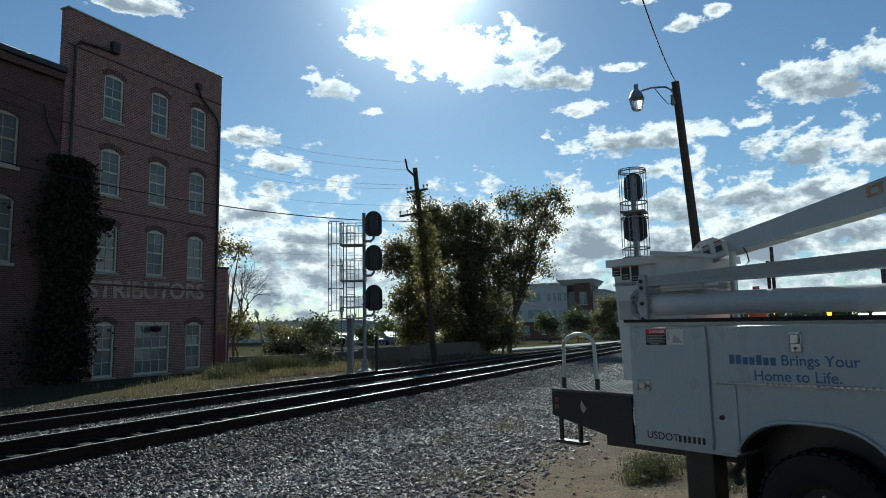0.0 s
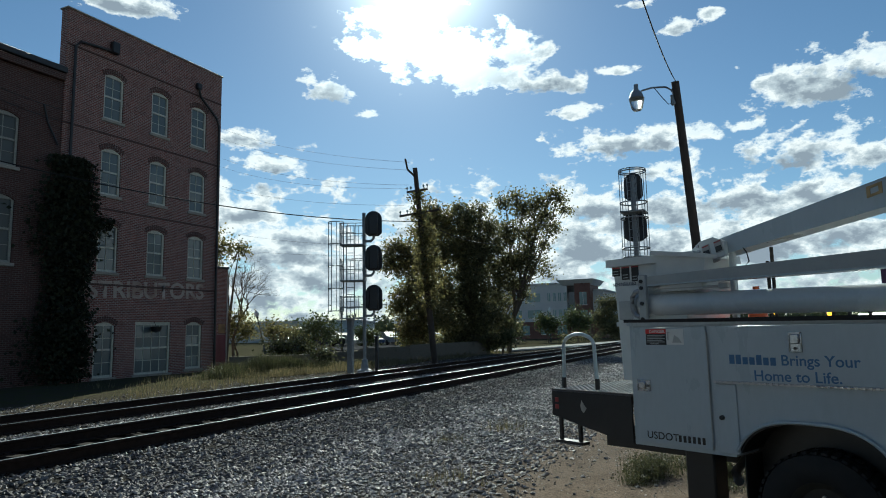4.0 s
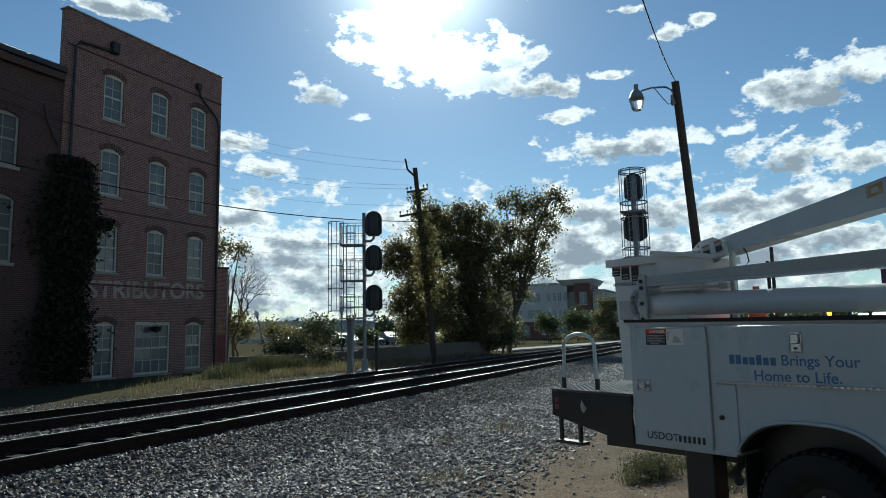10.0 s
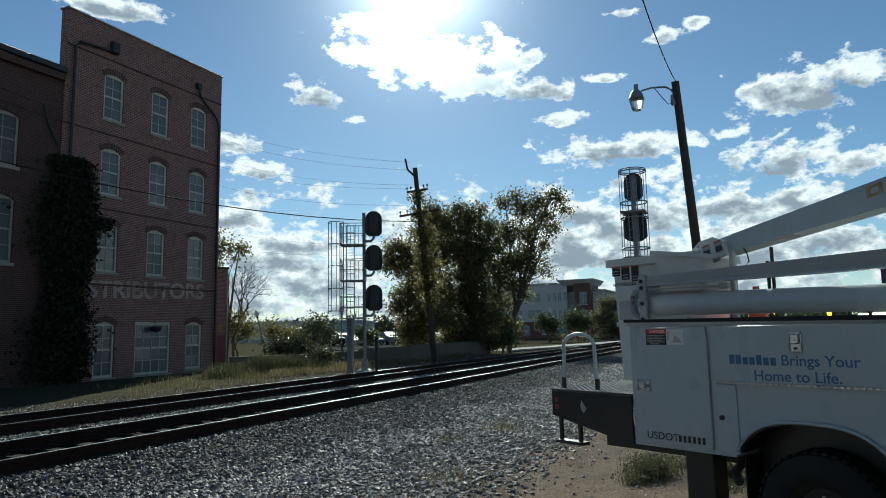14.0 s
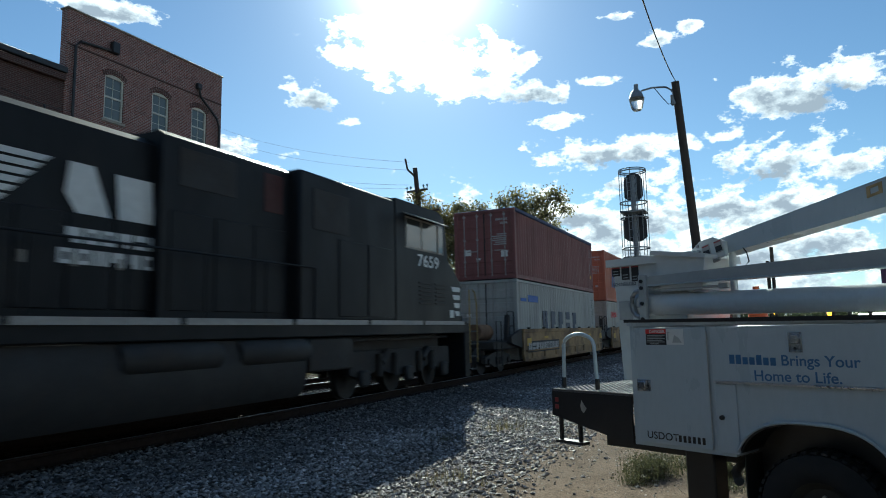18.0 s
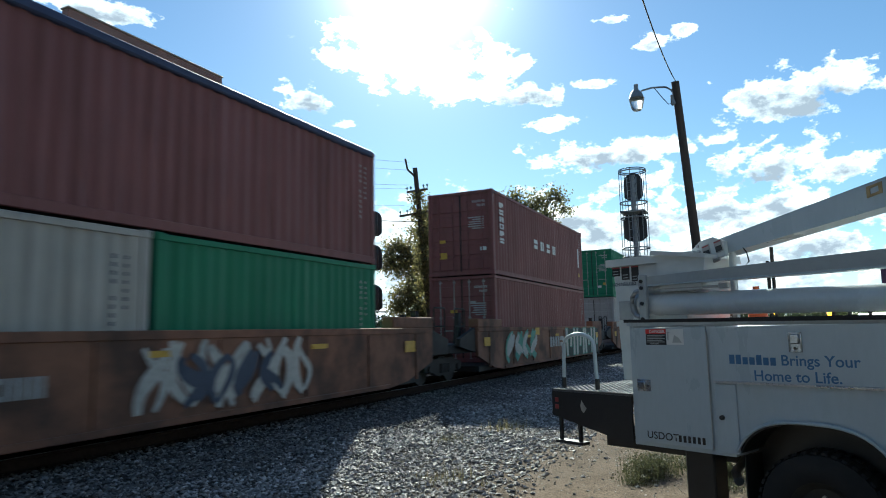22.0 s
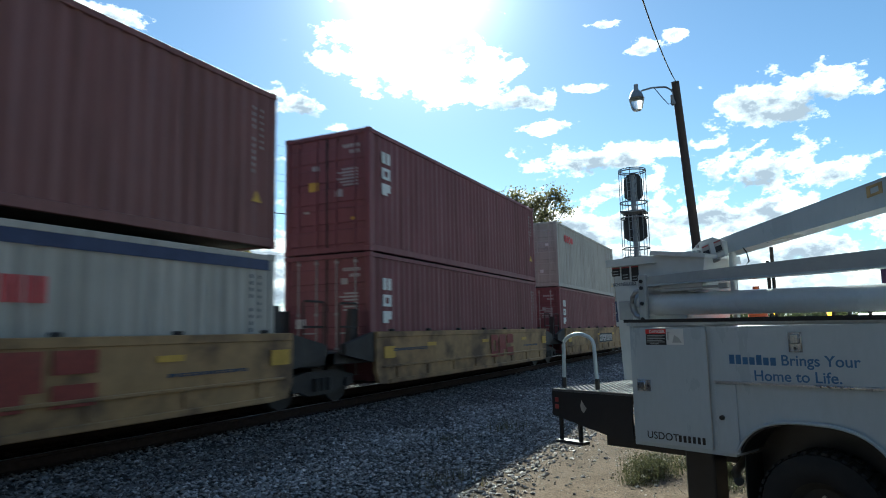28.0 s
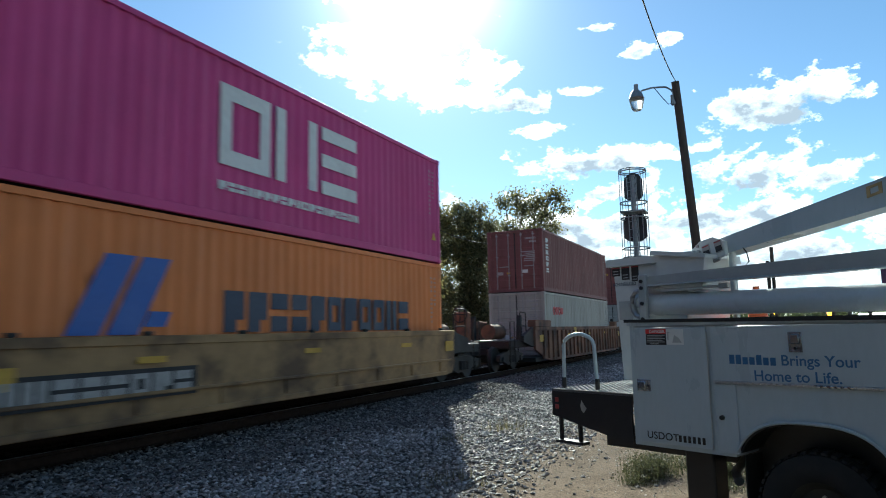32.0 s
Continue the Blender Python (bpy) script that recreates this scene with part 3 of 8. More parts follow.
# ---- tracks ----
def make_track(yc, top, label):
    """Two rails on timber ties, spiked down on plates."""
    prof = [(-0.075, 0), (0.075, 0), (0.075, 0.012), (0.012, 0.03), (0.009, 0.13), (0.034, 0.142), (0.036, 0.165), (0.03, 0.18), (-0.03, 0.18), (-0.036, 0.165), (-0.034, 0.142), (-0.009, 0.13), (-0.012, 0.03), (-0.075, 0.012)]
    tr = thing("railway_track", pose(0, yc, 0), label, "railway track", "railway tracks")
    for s in (-1, 1):
        g = Geo()
        g.prism([(s * 0.7535 + a, top - 0.18 + h * 0.985) for a, h in prof], "x", -500, 960)
        r = part("rail", g, RAIL_SIDE, tr)
        g = Geo()
        g.prism([(s * 0.7535 + a, top - 0.0035 + h) for a, h in ((-0.018, 0), (0.018, 0), (0.016, 0.0035), (-0.016, 0.0035))], "x", -500, 960)
        part("rail_head", g, RAIL_TOP, r, "polished rail head")
    rnd = random.Random(int(yc * 10))
    tie = Geo().box(-0.115, 0.115, -1.3, 1.3, -0.2, 0.0, 0.015).mesh("tie")
    tie.materials.append(TIE_WOOD)
    plate = Geo().box(-0.1, 0.1, -0.17, 0.17, -0.004, 0.012)
    for u, w in ((-0.06, -0.1), (0.06, 0.1), (0.06, -0.1), (-0.06, 0.1)):
        plate.box(u - 0.012, u + 0.012, w - 0.012, w + 0.012, 0.008, 0.04)
    plate = plate.mesh("tie_plate")
    plate.materials.append(RAIL_SIDE)
    n = 120
    for i in range(n):
        x = 1.0 + i * 0.5 + rnd.uniform(-0.03, 0.03)
        t = part("tie", tie, TIE_WOOD, tr)
        t.matrix_basis = pose(x, rnd.uniform(-0.04, 0.04), top - 0.19, 0, 0, rnd.uniform(-1, 1))
        if x < 40:
            for s in (-1, 1):
                part("tie_plate", plate, RAIL_SIDE, t).matrix_basis = pose(0, s * 0.7535, 0)
    rest = Geo()
    for i in range(500):
        x = 61.0 + i * 0.52
        rest.box(x - 0.115, x + 0.115, -1.3, 1.3, top - 0.39, top - 0.19)
    for i in range(150):
        x = 0.5 - i * 0.52
        rest.box(x - 0.115, x + 0.115, -1.3, 1.3, top - 0.39, top - 0.19)
    tagged(part("far_ties", rest, TIE_WOOD, tr), kind="stuff")
    return tr


make_track(TRACK_Y, RAIL_Z, "main railway track, polished steel rails on dark timber ties")
make_track(TRACK2_Y, RAIL2_Z, "second railway track, rusty rails on dark timber ties")


# ---- the train ----
SPEED = 26.4         # metres a second, towards -X
TRAIN_Y = 9.04
MOVING = []          # thing, place along the train at 0 s, base height, turn


def on_train(ob, u, z, y=TRAIN_Y, turn=0):
    ob.matrix_basis = pose(u, y, z, 0, 0, turn)
    MOVING.append((ob, u, y, z, turn))
    return ob


def paint(name, col, rough=0.6, rust=0.35):
    """Container paint: faded panels, dirt running down in streaks, small rust scabs."""
    m, nt, b = nodes_of(name)
    v = coords(nt)
    panel = noise_node(nt, v, 0.55, 4)
    streak = noise_node(nt, coords(nt, (5.5, 5.5, 0.28)), 1.0, 6, 0.65)
    scab = noise_node(nt, v, 9, 6, 0.7)
    c = ramp(nt, panel, [(0.3, shade(col, 0.88)), (0.7, shade(col, 1.1))])
    grime = tuple(0.6 * x + 0.4 * y for x, y in zip(shade(col, 0.45), (0.10, 0.06, 0.04)))
    c = mixed(nt, ramp(nt, streak, [(0.5, (0, 0, 0)), (0.72, (min(1, rust * 1.6),) * 3)]), c, grime)
    c = mixed(nt, ramp(nt, scab, [(0.68, (0, 0, 0)), (0.74, (min(1, rust * 2),) * 3)]), c, (0.09, 0.038, 0.02))
    nt.links.new(c, b.inputs["Base Color"])
    nt.links.new(ramp(nt, streak, [(0.3, (rough - 0.1,) * 3), (0.75, (min(1, rough + 0.2),) * 3)]), b.inputs["Roughness"])
    bumped(nt, b, scab, 0.05, 0.01)
    return m


C_BROWN = paint("oxide_brown_paint", (0.175, 0.06, 0.056))
C_MAROON = paint("maroon_paint", (0.165, 0.052, 0.06))
C_DARK = paint("dark_brown_paint", (0.17, 0.07, 0.065))
C_ORANGE = paint("orange_paint", (0.37, 0.118, 0.065), rust=0.25)
C_BRIGHT_ORANGE = paint("bright_orange_paint", (0.62, 0.2, 0.05), rust=0.12)
C_WHITE = paint("white_container_paint", (0.37, 0.355, 0.315), rust=0.25)
C_PALE = paint("pale_grey_paint", (0.34, 0.345, 0.325), rust=0.25)
C_BLUE = paint("slate_blue_paint", (0.115, 0.2, 0.245), rust=0.25)
C_NAVY = paint("navy_paint", (0.032, 0.054, 0.11), rust=0.15)
C_GREEN = paint("green_paint", (0.012, 0.16, 0.075), rust=0.12)
C_MAGENTA = paint("magenta_paint", (0.46, 0.045, 0.2), rust=0.06)
C_RED = paint("crimson_paint", (0.34, 0.025, 0.06), rust=0.25)
M_WHITE = plain("white_marking", (0.62, 0.63, 0.62), 0.6, vary=0.08, amount=0.45, fine=9)
M_RED = plain("red_marking", (0.48, 0.045, 0.05), 0.6, vary=0.08, amount=0.3)
M_BLUE = plain("blue_marking", (0.04, 0.11, 0.38), 0.6, vary=0.08, amount=0.3)
M_DARK = plain("dark_marking", (0.03, 0.045, 0.08), 0.6)
M_YELLOW = plain("yellow_marking", (0.5, 0.31, 0.04), 0.6)
M_DIM = plain("worn_stencil_paint", (0.34, 0.33, 0.32), 0.7, amount=0.6, coarse=3)
M_CREAM = plain("chalky_spray_paint", (0.4, 0.39, 0.36), 0.7, amount=0.5, coarse=2)
M_DEEP_GREEN = plain("deep_green_spray_paint", (0.012, 0.03, 0.022), 0.7)
M_PANEL = plain("dark_name_panel", (0.018, 0.018, 0.02), 0.7)
M_NAVY = plain("navy_marking", (0.03, 0.05, 0.15), 0.6)
M_TEAL = plain("teal_marking", (0.1, 0.27, 0.2), 0.6)
WELL_YELLOW = plain("dusty_yellow_paint", (0.29, 0.185, 0.082), 0.8, dirt=(0.085, 0.058, 0.04), amount=0.85, coarse=1.6, fine=5, stretch=(0.7, 1, 0.8), vary=0.16, thresh=0.45)
WELL_BROWN = plain("rust_brown_paint", (0.19, 0.088, 0.05), 0.8, dirt=(0.055, 0.038, 0.03), amount=0.85, coarse=1.2, fine=4, vary=0.16, thresh=0.43)
WELL_TAN = plain("faded_tan_paint", (0.22, 0.122, 0.066), 0.8, dirt=(0.075, 0.05, 0.036), amount=0.85, coarse=1.2, fine=4, vary=0.16, thresh=0.44)
UNDER = plain("grimy_black_steel", (0.022, 0.02, 0.019), 0.75, dirt=(0.06, 0.045, 0.035), amount=0.6, coarse=2)
LOCO_BLACK = plain("locomotive_black", (0.013, 0.014, 0.016), 0.5, dirt=(0.035, 0.032, 0.03), amount=0.4, gloss=0.15, coarse=0.9, fine=3, stretch=(1, 1, 0.4))
HANDRAIL = plain("handrail_paint", (0.25, 0.23, 0.2), 0.6)
HAND_YELLOW = plain("yellow_handrail_paint", (0.32, 0.22, 0.07), 0.7)

ROD_GREY = plain("galvanised_rod", (0.3, 0.29, 0.28), 0.55, 0.4, amount=0.4)
WID = 2.438
CACHE = {}


def cached(key, build):
    if key not in CACHE:
        CACHE[key] = build().mesh(key[0])
    return CACHE[key]


def corrugated(L, z0, z1, y, depth=0.045, period=0.278, end=0.16):
    """A folded steel side sheet."""
    g = Geo()
    pts, x = [(end, y)], end
    while x + period < L - end:
        pts += [(x + 0.07, y), (x + 0.138, y + depth), (x + 0.21, y + depth), (x + period, y)]
        x += period
    pts.append((L - end, y))
    n = len(pts)
    g.v = [(a, b, z) for z in (z0, z1) for a, b in pts]
    g.f = [(i, i + 1, n + i + 1, n + i) for i in range(n - 1)]
    return g


def container(col, H, label, L=12.192, doors=True, marks=(), door_col=None):
    """A freight container: origin under the near leading corner, x along its length."""
    c = thing("shipping_container", None, label, "shipping container", "containers on the train")
    h = round(H, 2)
    dc = door_col or col
    bare_rods = rnd_mark.random() < 0.5
    near = part("side_wall", cached(("side_wall", L, h), lambda: corrugated(L, 0.15, H - 0.1, 0.03)), col, c)
    far = part("side_wall", cached(("side_wall_far", L, h), lambda: corrugated(L, 0.15, H - 0.1, WID - 0.03, -0.036)), col, c)
    part("roof", cached(("roof", L, h), lambda: Geo().box(0.1, L - 0.1, 0.05, WID - 0.05, H - 0.05, H - 0.02)), col, c)
    part("floor_frame", cached(("floor_frame", L, h), lambda: Geo().box(0.1, L - 0.1, 0.08, WID - 0.08, 0.05, 0.14)), UNDER, c)
    for y in (0, WID - 0.16):
        for x in (0, L - 0.16):
            def post(x=x, y=y):
                g = Geo().box(x + 0.012, x + 0.148, y + 0.012, y + 0.148, 0.1, H - 0.1, 0.01)
                return g.box(x, x + 0.178 if x < 1 else x + 0.16, y, y + 0.16, 0, 0.118, 0.012).box(x, x + 0.16, y, y + 0.16, H - 0.118, H, 0.012)
            part("corner_post", cached(("corner_post", L, h, x, y), post), col, c)
    for y in (0.012, WID - 0.092):
        part("top_rail", cached(("top_rail", L, h, y), lambda: Geo().box(0.14, L - 0.14, y, y + 0.08, H - 0.115, H - 0.018, 0.008)), col, c)
        part("bottom_rail", cached(("bottom_rail", L, h, y), lambda: Geo().box(0.14, L - 0.14, y, y + 0.08, 0.02, 0.17, 0.008)), col, c)
    for x in (0.012, L - 0.13):
        part("header", cached(("header", L, h, x), lambda: Geo().box(x, x + 0.118, 0.14, WID - 0.14, H - 0.118, H - 0.01, 0.008)), dc, c)
        part("sill", cached(("sill", L, h, x), lambda: Geo().box(x, x + 0.118, 0.14, WID - 0.14, 0.02, 0.14, 0.008)), dc, c)

    def back():
        g = Geo()
        pts, y = [(0.14, 0)], 0.14
        while y + 0.25 < WID - 0.14:
            pts += [(y + 0.07, 0), (y + 0.12, 0.04), (y + 0.2, 0.04), (y + 0.25, 0)]
            y += 0.25
        pts.append((WID - 0.14, 0))
        n = len(pts)
        g.v = [(L - 0.03 - b if doors else 0.03 + b, a, z) for z in (0.12, H - 0.1) for a, b in pts]
        g.f = [(i, i + 1, n + i + 1, n + i) for i in range(n - 1)]
        return g
    part("end_wall", cached(("end_wall", L, h, doors), back), dc, c)
    if not doors:
        g = Geo().box(L - 0.07, L - 0.03, 0.15, WID - 0.15, 0.14, H - 0.12, 0.01)
        part("door", g, dc, c)
    else:
        for k, (y0, y1) in enumerate(((0.15, WID / 2 - 0.01), (WID / 2 + 0.01, WID - 0.15))):
            def leaf(y0=y0, y1=y1):
                pts, n = [(0.1, 0.14), (0.062, 0.14)], 5
                for i in range(n):      # pressed panels
                    a, b = 0.2 + i * (H - 0.4) / n, 0.2 + (i + 0.72) * (H - 0.4) / n
                    pts += [(0.062, a), (0.042, a + 0.02), (0.042, b - 0.02), (0.062, b)]
                return Geo().prism(pts + [(0.062, H - 0.12), (0.1, H - 0.12)], "y", y0, y1)
            d = part("door", cached(("door", h, k), leaf), dc, c)

            def hinges(y=y0 - 0.02 if k == 0 else y1 + 0.02):
                g = Geo()
                for i in range(4):
                    z = 0.4 + i * (H - 0.85) / 3
                    g.box(0.02, 0.06, y - 0.035, y + 0.035, z, z + 0.14, 0.01)
                return g
            part("hinge_row", cached(("hinge_row", h, k), hinges), dc, d)
            part("gasket", cached(("gasket", h, k), lambda: Geo().box(0.036, 0.06, y1 - 0.012 if k == 0 else y0 - 0.008, y1 + 0.008 if k == 0 else y0 + 0.012, 0.15, H - 0.13)), RUBBER, d)
            for yy in (y0 + 0.27, y1 - 0.27):
                def bar(yy=yy):
                    g = Geo().tube((0.03, yy, 0.08), (0.03, yy, H - 0.06), 0.018, 6)
                    for z in (0.12, 0.7, 1.5, H - 0.2):
                        g.box(0.015, 0.06, yy - 0.045, yy + 0.045, z - 0.03, z + 0.03)
                    return g.box(0.005, 0.03, yy - 0.02, yy + 0.4 if yy == y0 + 0.27 else yy + 0.02, 1.05, 1.085)
                part("locking_bar", cached(("locking_bar", h, k, round(yy, 3)), bar), ROD_GREY if bare_rods else dc, d)
    # plain code plates: short rows of bars at the leading door, the near end and the far end
    g = Geo()
    for z, w in ((H - 0.42, 0.5), (H - 0.56, 0.3)):
        for i in range(int(w / 0.06)):
            g.box(0.036, 0.043, 0.3 + i * 0.06, 0.34 + i * 0.06, z, z + 0.08)
    for i in range(6):
        g.box(0.036, 0.043, 0.35, 0.35 + rnd_mark.uniform(0.35, 0.62), H - 0.95 - i * 0.075, H - 0.91 - i * 0.075)
    if doors:
        tagged(part("code_stencil", g, M_DIM, c), kind="stuff")
    g = Geo()
    for i in range(11):
        z = H - 0.45 - i * 0.115
        if i not in (4, 11):
            g.box(L - 0.62, L - 0.575, 0.018, 0.026, z, z + 0.06)
    for i in range(7):
        g.box(L - 0.42, L - 0.38, 0.018, 0.026, H - 0.45 - i * 0.115, H - 0.40 - i * 0.115)
    tagged(part("code_stencil", g, M_DIM if col not in (C_WHITE, C_PALE) else M_DARK, c), kind="stuff")
    if rnd_mark.random() < 0.6:
        x, z = L - rnd_mark.uniform(0.5, 0.9), rnd_mark.uniform(0.5, 1.1)
        part("warning_sticker", Geo().prism([(x, z), (x + 0.22, z), (x + 0.11, z + 0.2)], "y", 0.012, 0.026), M_YELLOW, c)
    if doors:
        for _ in range(rnd_mark.choice((2, 3, 4))):
            y, z, w = rnd_mark.choice((0.45, 0.8, 1.5, 1.85)) + rnd_mark.uniform(-0.08, 0.08), rnd_mark.uniform(0.4, H - 0.7), rnd_mark.uniform(0.06, 0.13)
            part("door_label", Geo().box(0.035, 0.042, y - w, y + w, z, z + w * rnd_mark.uniform(0.8, 1.8)), rnd_mark.choice((M_WHITE, M_DIM, M_DIM, M_YELLOW)), c)
    if doors and rnd_mark.random() < 0.75:
        y, z = rnd_mark.uniform(1.4, 2.0), rnd_mark.uniform(0.5, 1.6)
        part("door_placard", Geo().box(0.036, 0.044, y - 0.14, y + 0.14, z, z + 0.22), M_YELLOW if rnd_mark.random() < 0.6 else M_WHITE, c)
    for name, geo, m in flat(marks):
        part(name, geo, m, c)
    return c


def flat(marks):
    out = []
    for m in marks:
        out += flat(m) if isinstance(m, (list,)) or (isinstance(m, tuple) and not isinstance(m[0], str)) else [m]
    return out


rnd_mark = random.Random(11)
FACE = 0.026       # marks lie just proud of the folded sheet


def word(x0, x1, z0, z1, n, mat, seed, name="letter_block", ring=True, gap=0.18):
    return [(name, g, mat) for g in bars(x0, x1, z0, z1, FACE, n, seed, ring, gap, 0.01)]


def plate(x0, x1, z0, z1, mat, name="logo_panel", proud=0.0):
    return (name, Geo().box(x0, x1, FACE - 0.008 - proud, FACE - proud, z0, z1), mat)


def tall(x, z0, z1, n, mat, w=0.32, name="letter_block"):
    s = (z1 - z0) / n
    return [(name, block(Geo(), x, x + w, z0 + i * s, z0 + (i + 0.72) * s, FACE - 0.01, FACE, (i * 5 + n) % 4), mat) for i in range(n)]


def slanted(x0, z0, w, hh, mat, lean=0.35, name="logo_shape"):
    """Two leaning bars, as on a shipping mark."""
    g = Geo()
    for k in (0, 0.52):
        a = x0 + k * w
        g.prism([(a, z0), (a + 0.42 * w, z0), (a + 0.42 * w + lean * hh, z0 + hh), (a + lean * hh, z0 + hh)], "y", FACE - 0.01, FACE)
    g.prism([(x0 + 0.98 * w + 0.1 * lean * hh, z0 + 0.1 * hh), (x0 + 1.3 * w + 0.1 * lean * hh, z0 + 0.1 * hh), (x0 + 1.3 * w + 0.3 * lean * hh, z0 + 0.3 * hh), (x0 + 0.98 * w + 0.3 * lean * hh, z0 + 0.3 * hh)], "y", FACE - 0.011, FACE - 0.001)
    return (name, g, mat)


def bloom(x0, z0, w, hh, mat, n=4, name="rounded_block"):
    """A row of plain rounded blocks."""
    g, out = Geo(), []
    s = w / n
    for i in range(n):
        cx, cz = x0 + (i + 0.5) * s, z0 + hh / 2
        ro, k = min(s * 0.47, hh / 2), 12
        rz = ro if i < n - 1 or n == 1 else ro * 0.8
        if n > 1 and i < n - 1:      # a plain scalloped ring
            rim = [2 * math.pi * j / 24 for j in range(24)]
            rings = [[(cx + q * ro * math.cos(a), cz + q * ro * math.sin(a)) for a in rim] for q in (1.0, 0.5)]
            if i == 1:
                rings[0] = [(cx + ro * (0.95 + 0.13 * math.cos(6 * a)) * math.cos(a), cz + ro * (0.95 + 0.13 * math.cos(6 * a)) * math.sin(a)) for a in rim]
                rings[1] = [(cx + 0.3 * ro * math.cos(a), cz + 0.3 * ro * math.sin(a)) for a in rim]
            g.v = [(p, d, q) for d in (FACE - 0.01, FACE) for ring in rings for p, q in ring]
            for j in range(24):
                e = (j + 1) % 24
                g.f += [(j, e, 24 + e, 24 + j), (j, 48 + j, 48 + e, e), (24 + j, 24 + e, 72 + e, 72 + j)]
        else:
            g.prism([(cx + ro * math.copysign(abs(math.cos(a)) ** 0.7, math.cos(a)), cz + rz * math.copysign(abs(math.sin(a)) ** 0.7, math.sin(a))) for a in [2 * math.pi * j / k for j in range(k)]], "y", FACE - 0.01, FACE)
        out.append((name, g, mat))
        g = Geo()
    return out


def ring_emblem(cx, cz, r):
    """A red ring round a plain teal and white disc."""
    rim = [2 * math.pi * i / 28 for i in range(28)]
    g = Geo()
    g.v = [(cx + q * r * math.cos(a), d, cz + q * r * math.sin(a)) for d in (FACE - 0.01, FACE) for q in (1.0, 0.76) for a in rim]
    for i in range(28):
        e = (i + 1) % 28
        g.f += [(i, e, 28 + e, 28 + i), (i, 56 + i, 56 + e, e), (28 + i, 28 + e, 84 + e, 84 + i)]
    disc = Geo().prism([(cx + 0.74 * r * math.cos(a), cz + 0.74 * r * math.sin(a)) for a in rim], "y", FACE - 0.007, FACE)
    wedge = Geo().prism([(cx - 0.55 * r, cz - 0.1 * r), (cx - 0.1 * r, cz + 0.1 * r), (cx + 0.5 * r, cz + 0.3 * r), (cx + 0.1 * r, cz + 0.55 * r), (cx - 0.45 * r, cz + 0.45 * r)], "y", FACE - 0.01, FACE - 0.0072)
    return [("ring_emblem", g, M_RED), ("emblem_disc", disc, M_TEAL), ("emblem_patch", wedge, M_WHITE)]


# ---- well cars ----
def wheel_geo(r=0.42):
    return Geo().lathe([(0.05, -0.07), (r * 0.55, -0.02), (r * 0.86, -0.05), (r, -0.06), (r, 0.05), (r + 0.028, 0.06), (r + 0.028, 0.085), (r * 0.85, 0.085), (r * 0.5, 0.05), (0.05, 0.06)], (0, 0, 0), "y", 20)


WHEEL = wheel_geo().mesh("wheel")
WHEEL.materials.append(UNDER)
TREAD = Geo().lathe([(0.424, -0.055), (0.424, 0.045)], (0, 0, 0), "y", 20).mesh("tread")
TREAD.materials.append(STEEL)


def bogie(parent, x, base=1.78, name="bogie"):
    """A two-axle truck with cast side frames and springs; the wheels stand on the rails."""
    g = Geo()
    for s in (-1, 1):
        y = s * 1.0
        g.prism([(x - base / 2 - 0.28, 0.36), (x - base / 2 + 0.2, 0.32), (x - 0.4, 0.22), (x + 0.4, 0.22), (x + base / 2 - 0.2, 0.32), (x + base / 2 + 0.28, 0.36), (x + base / 2 + 0.26, 0.56), (x + 0.5, 0.68), (x - 0.5, 0.68), (x - base / 2 - 0.26, 0.56)], "y", y - 0.07, y + 0.07)
        for k in (-0.2, 0, 0.2):
            g.tube((x + k, y + s * 0.09, 0.3), (x + k, y + s * 0.09, 0.55), 0.075, 8)
    g.box(x - 0.2, x + 0.2, -1.0, 1.0, 0.45, 0.75, 0.02)
    b = part(name, g, UNDER, parent)
    for dx in (-base / 2, base / 2):
        for s in (-1, 1):
            w = part("wheel", WHEEL, UNDER, b)
            w.matrix_basis = pose(x + dx, s * 0.74, 0.42, 0, 0, 0 if s < 0 else 180)
            g = Geo().tube((x + dx, s * 1.0 - 0.12, 0.42), (x + dx, s * 1.0 + 0.12, 0.42), 0.1, 10)
            part("axle_box", g, UNDER, b)
    return b


def ribbon(x, z, w, hh, y, seed):
    """One sprayed stroke: a curving band of uneven width."""
    rnd = random.Random(seed)
    k = rnd.uniform(0.8, 1.6) * math.pi
    ph, fl = rnd.uniform(0, 6.28), rnd.choice((-1, 1))
    wd = min(w, hh) * rnd.uniform(0.1, 0.2)
    mids = []
    for i in range(11):
        t = i / 10
        mids.append((x + w * (0.5 + 0.42 * math.sin(ph + k * t)), z + hh * (0.08 + 0.84 * (t if fl > 0 else 1 - t)) + 0.05 * hh * math.sin(3 * ph + 5 * t)))
    left, right = [], []
    for i, (a, b) in enumerate(mids):
        p, q = mids[max(0, i - 1)], mids[min(10, i + 1)]
        d = Vector((q[0] - p[0], q[1] - p[1])).normalized()
        e = wd * (0.6 + 0.6 * math.sin(math.pi * i / 10))
        left.append((a - d.y * e, b + d.x * e))
        right.append((a + d.y * e, b - d.x * e))
    g = Geo()
    g.v = [(a, y, b) for a, b in left + right] + [(a, y - 0.002, b) for a, b in left + right]
    g.f = [(22 + i, 22 + i + 1, 33 + i + 1, 33 + i) for i in range(10)] + [(i, 11 + i, 11 + i + 1, i + 1) for i in range(10)]
    return g


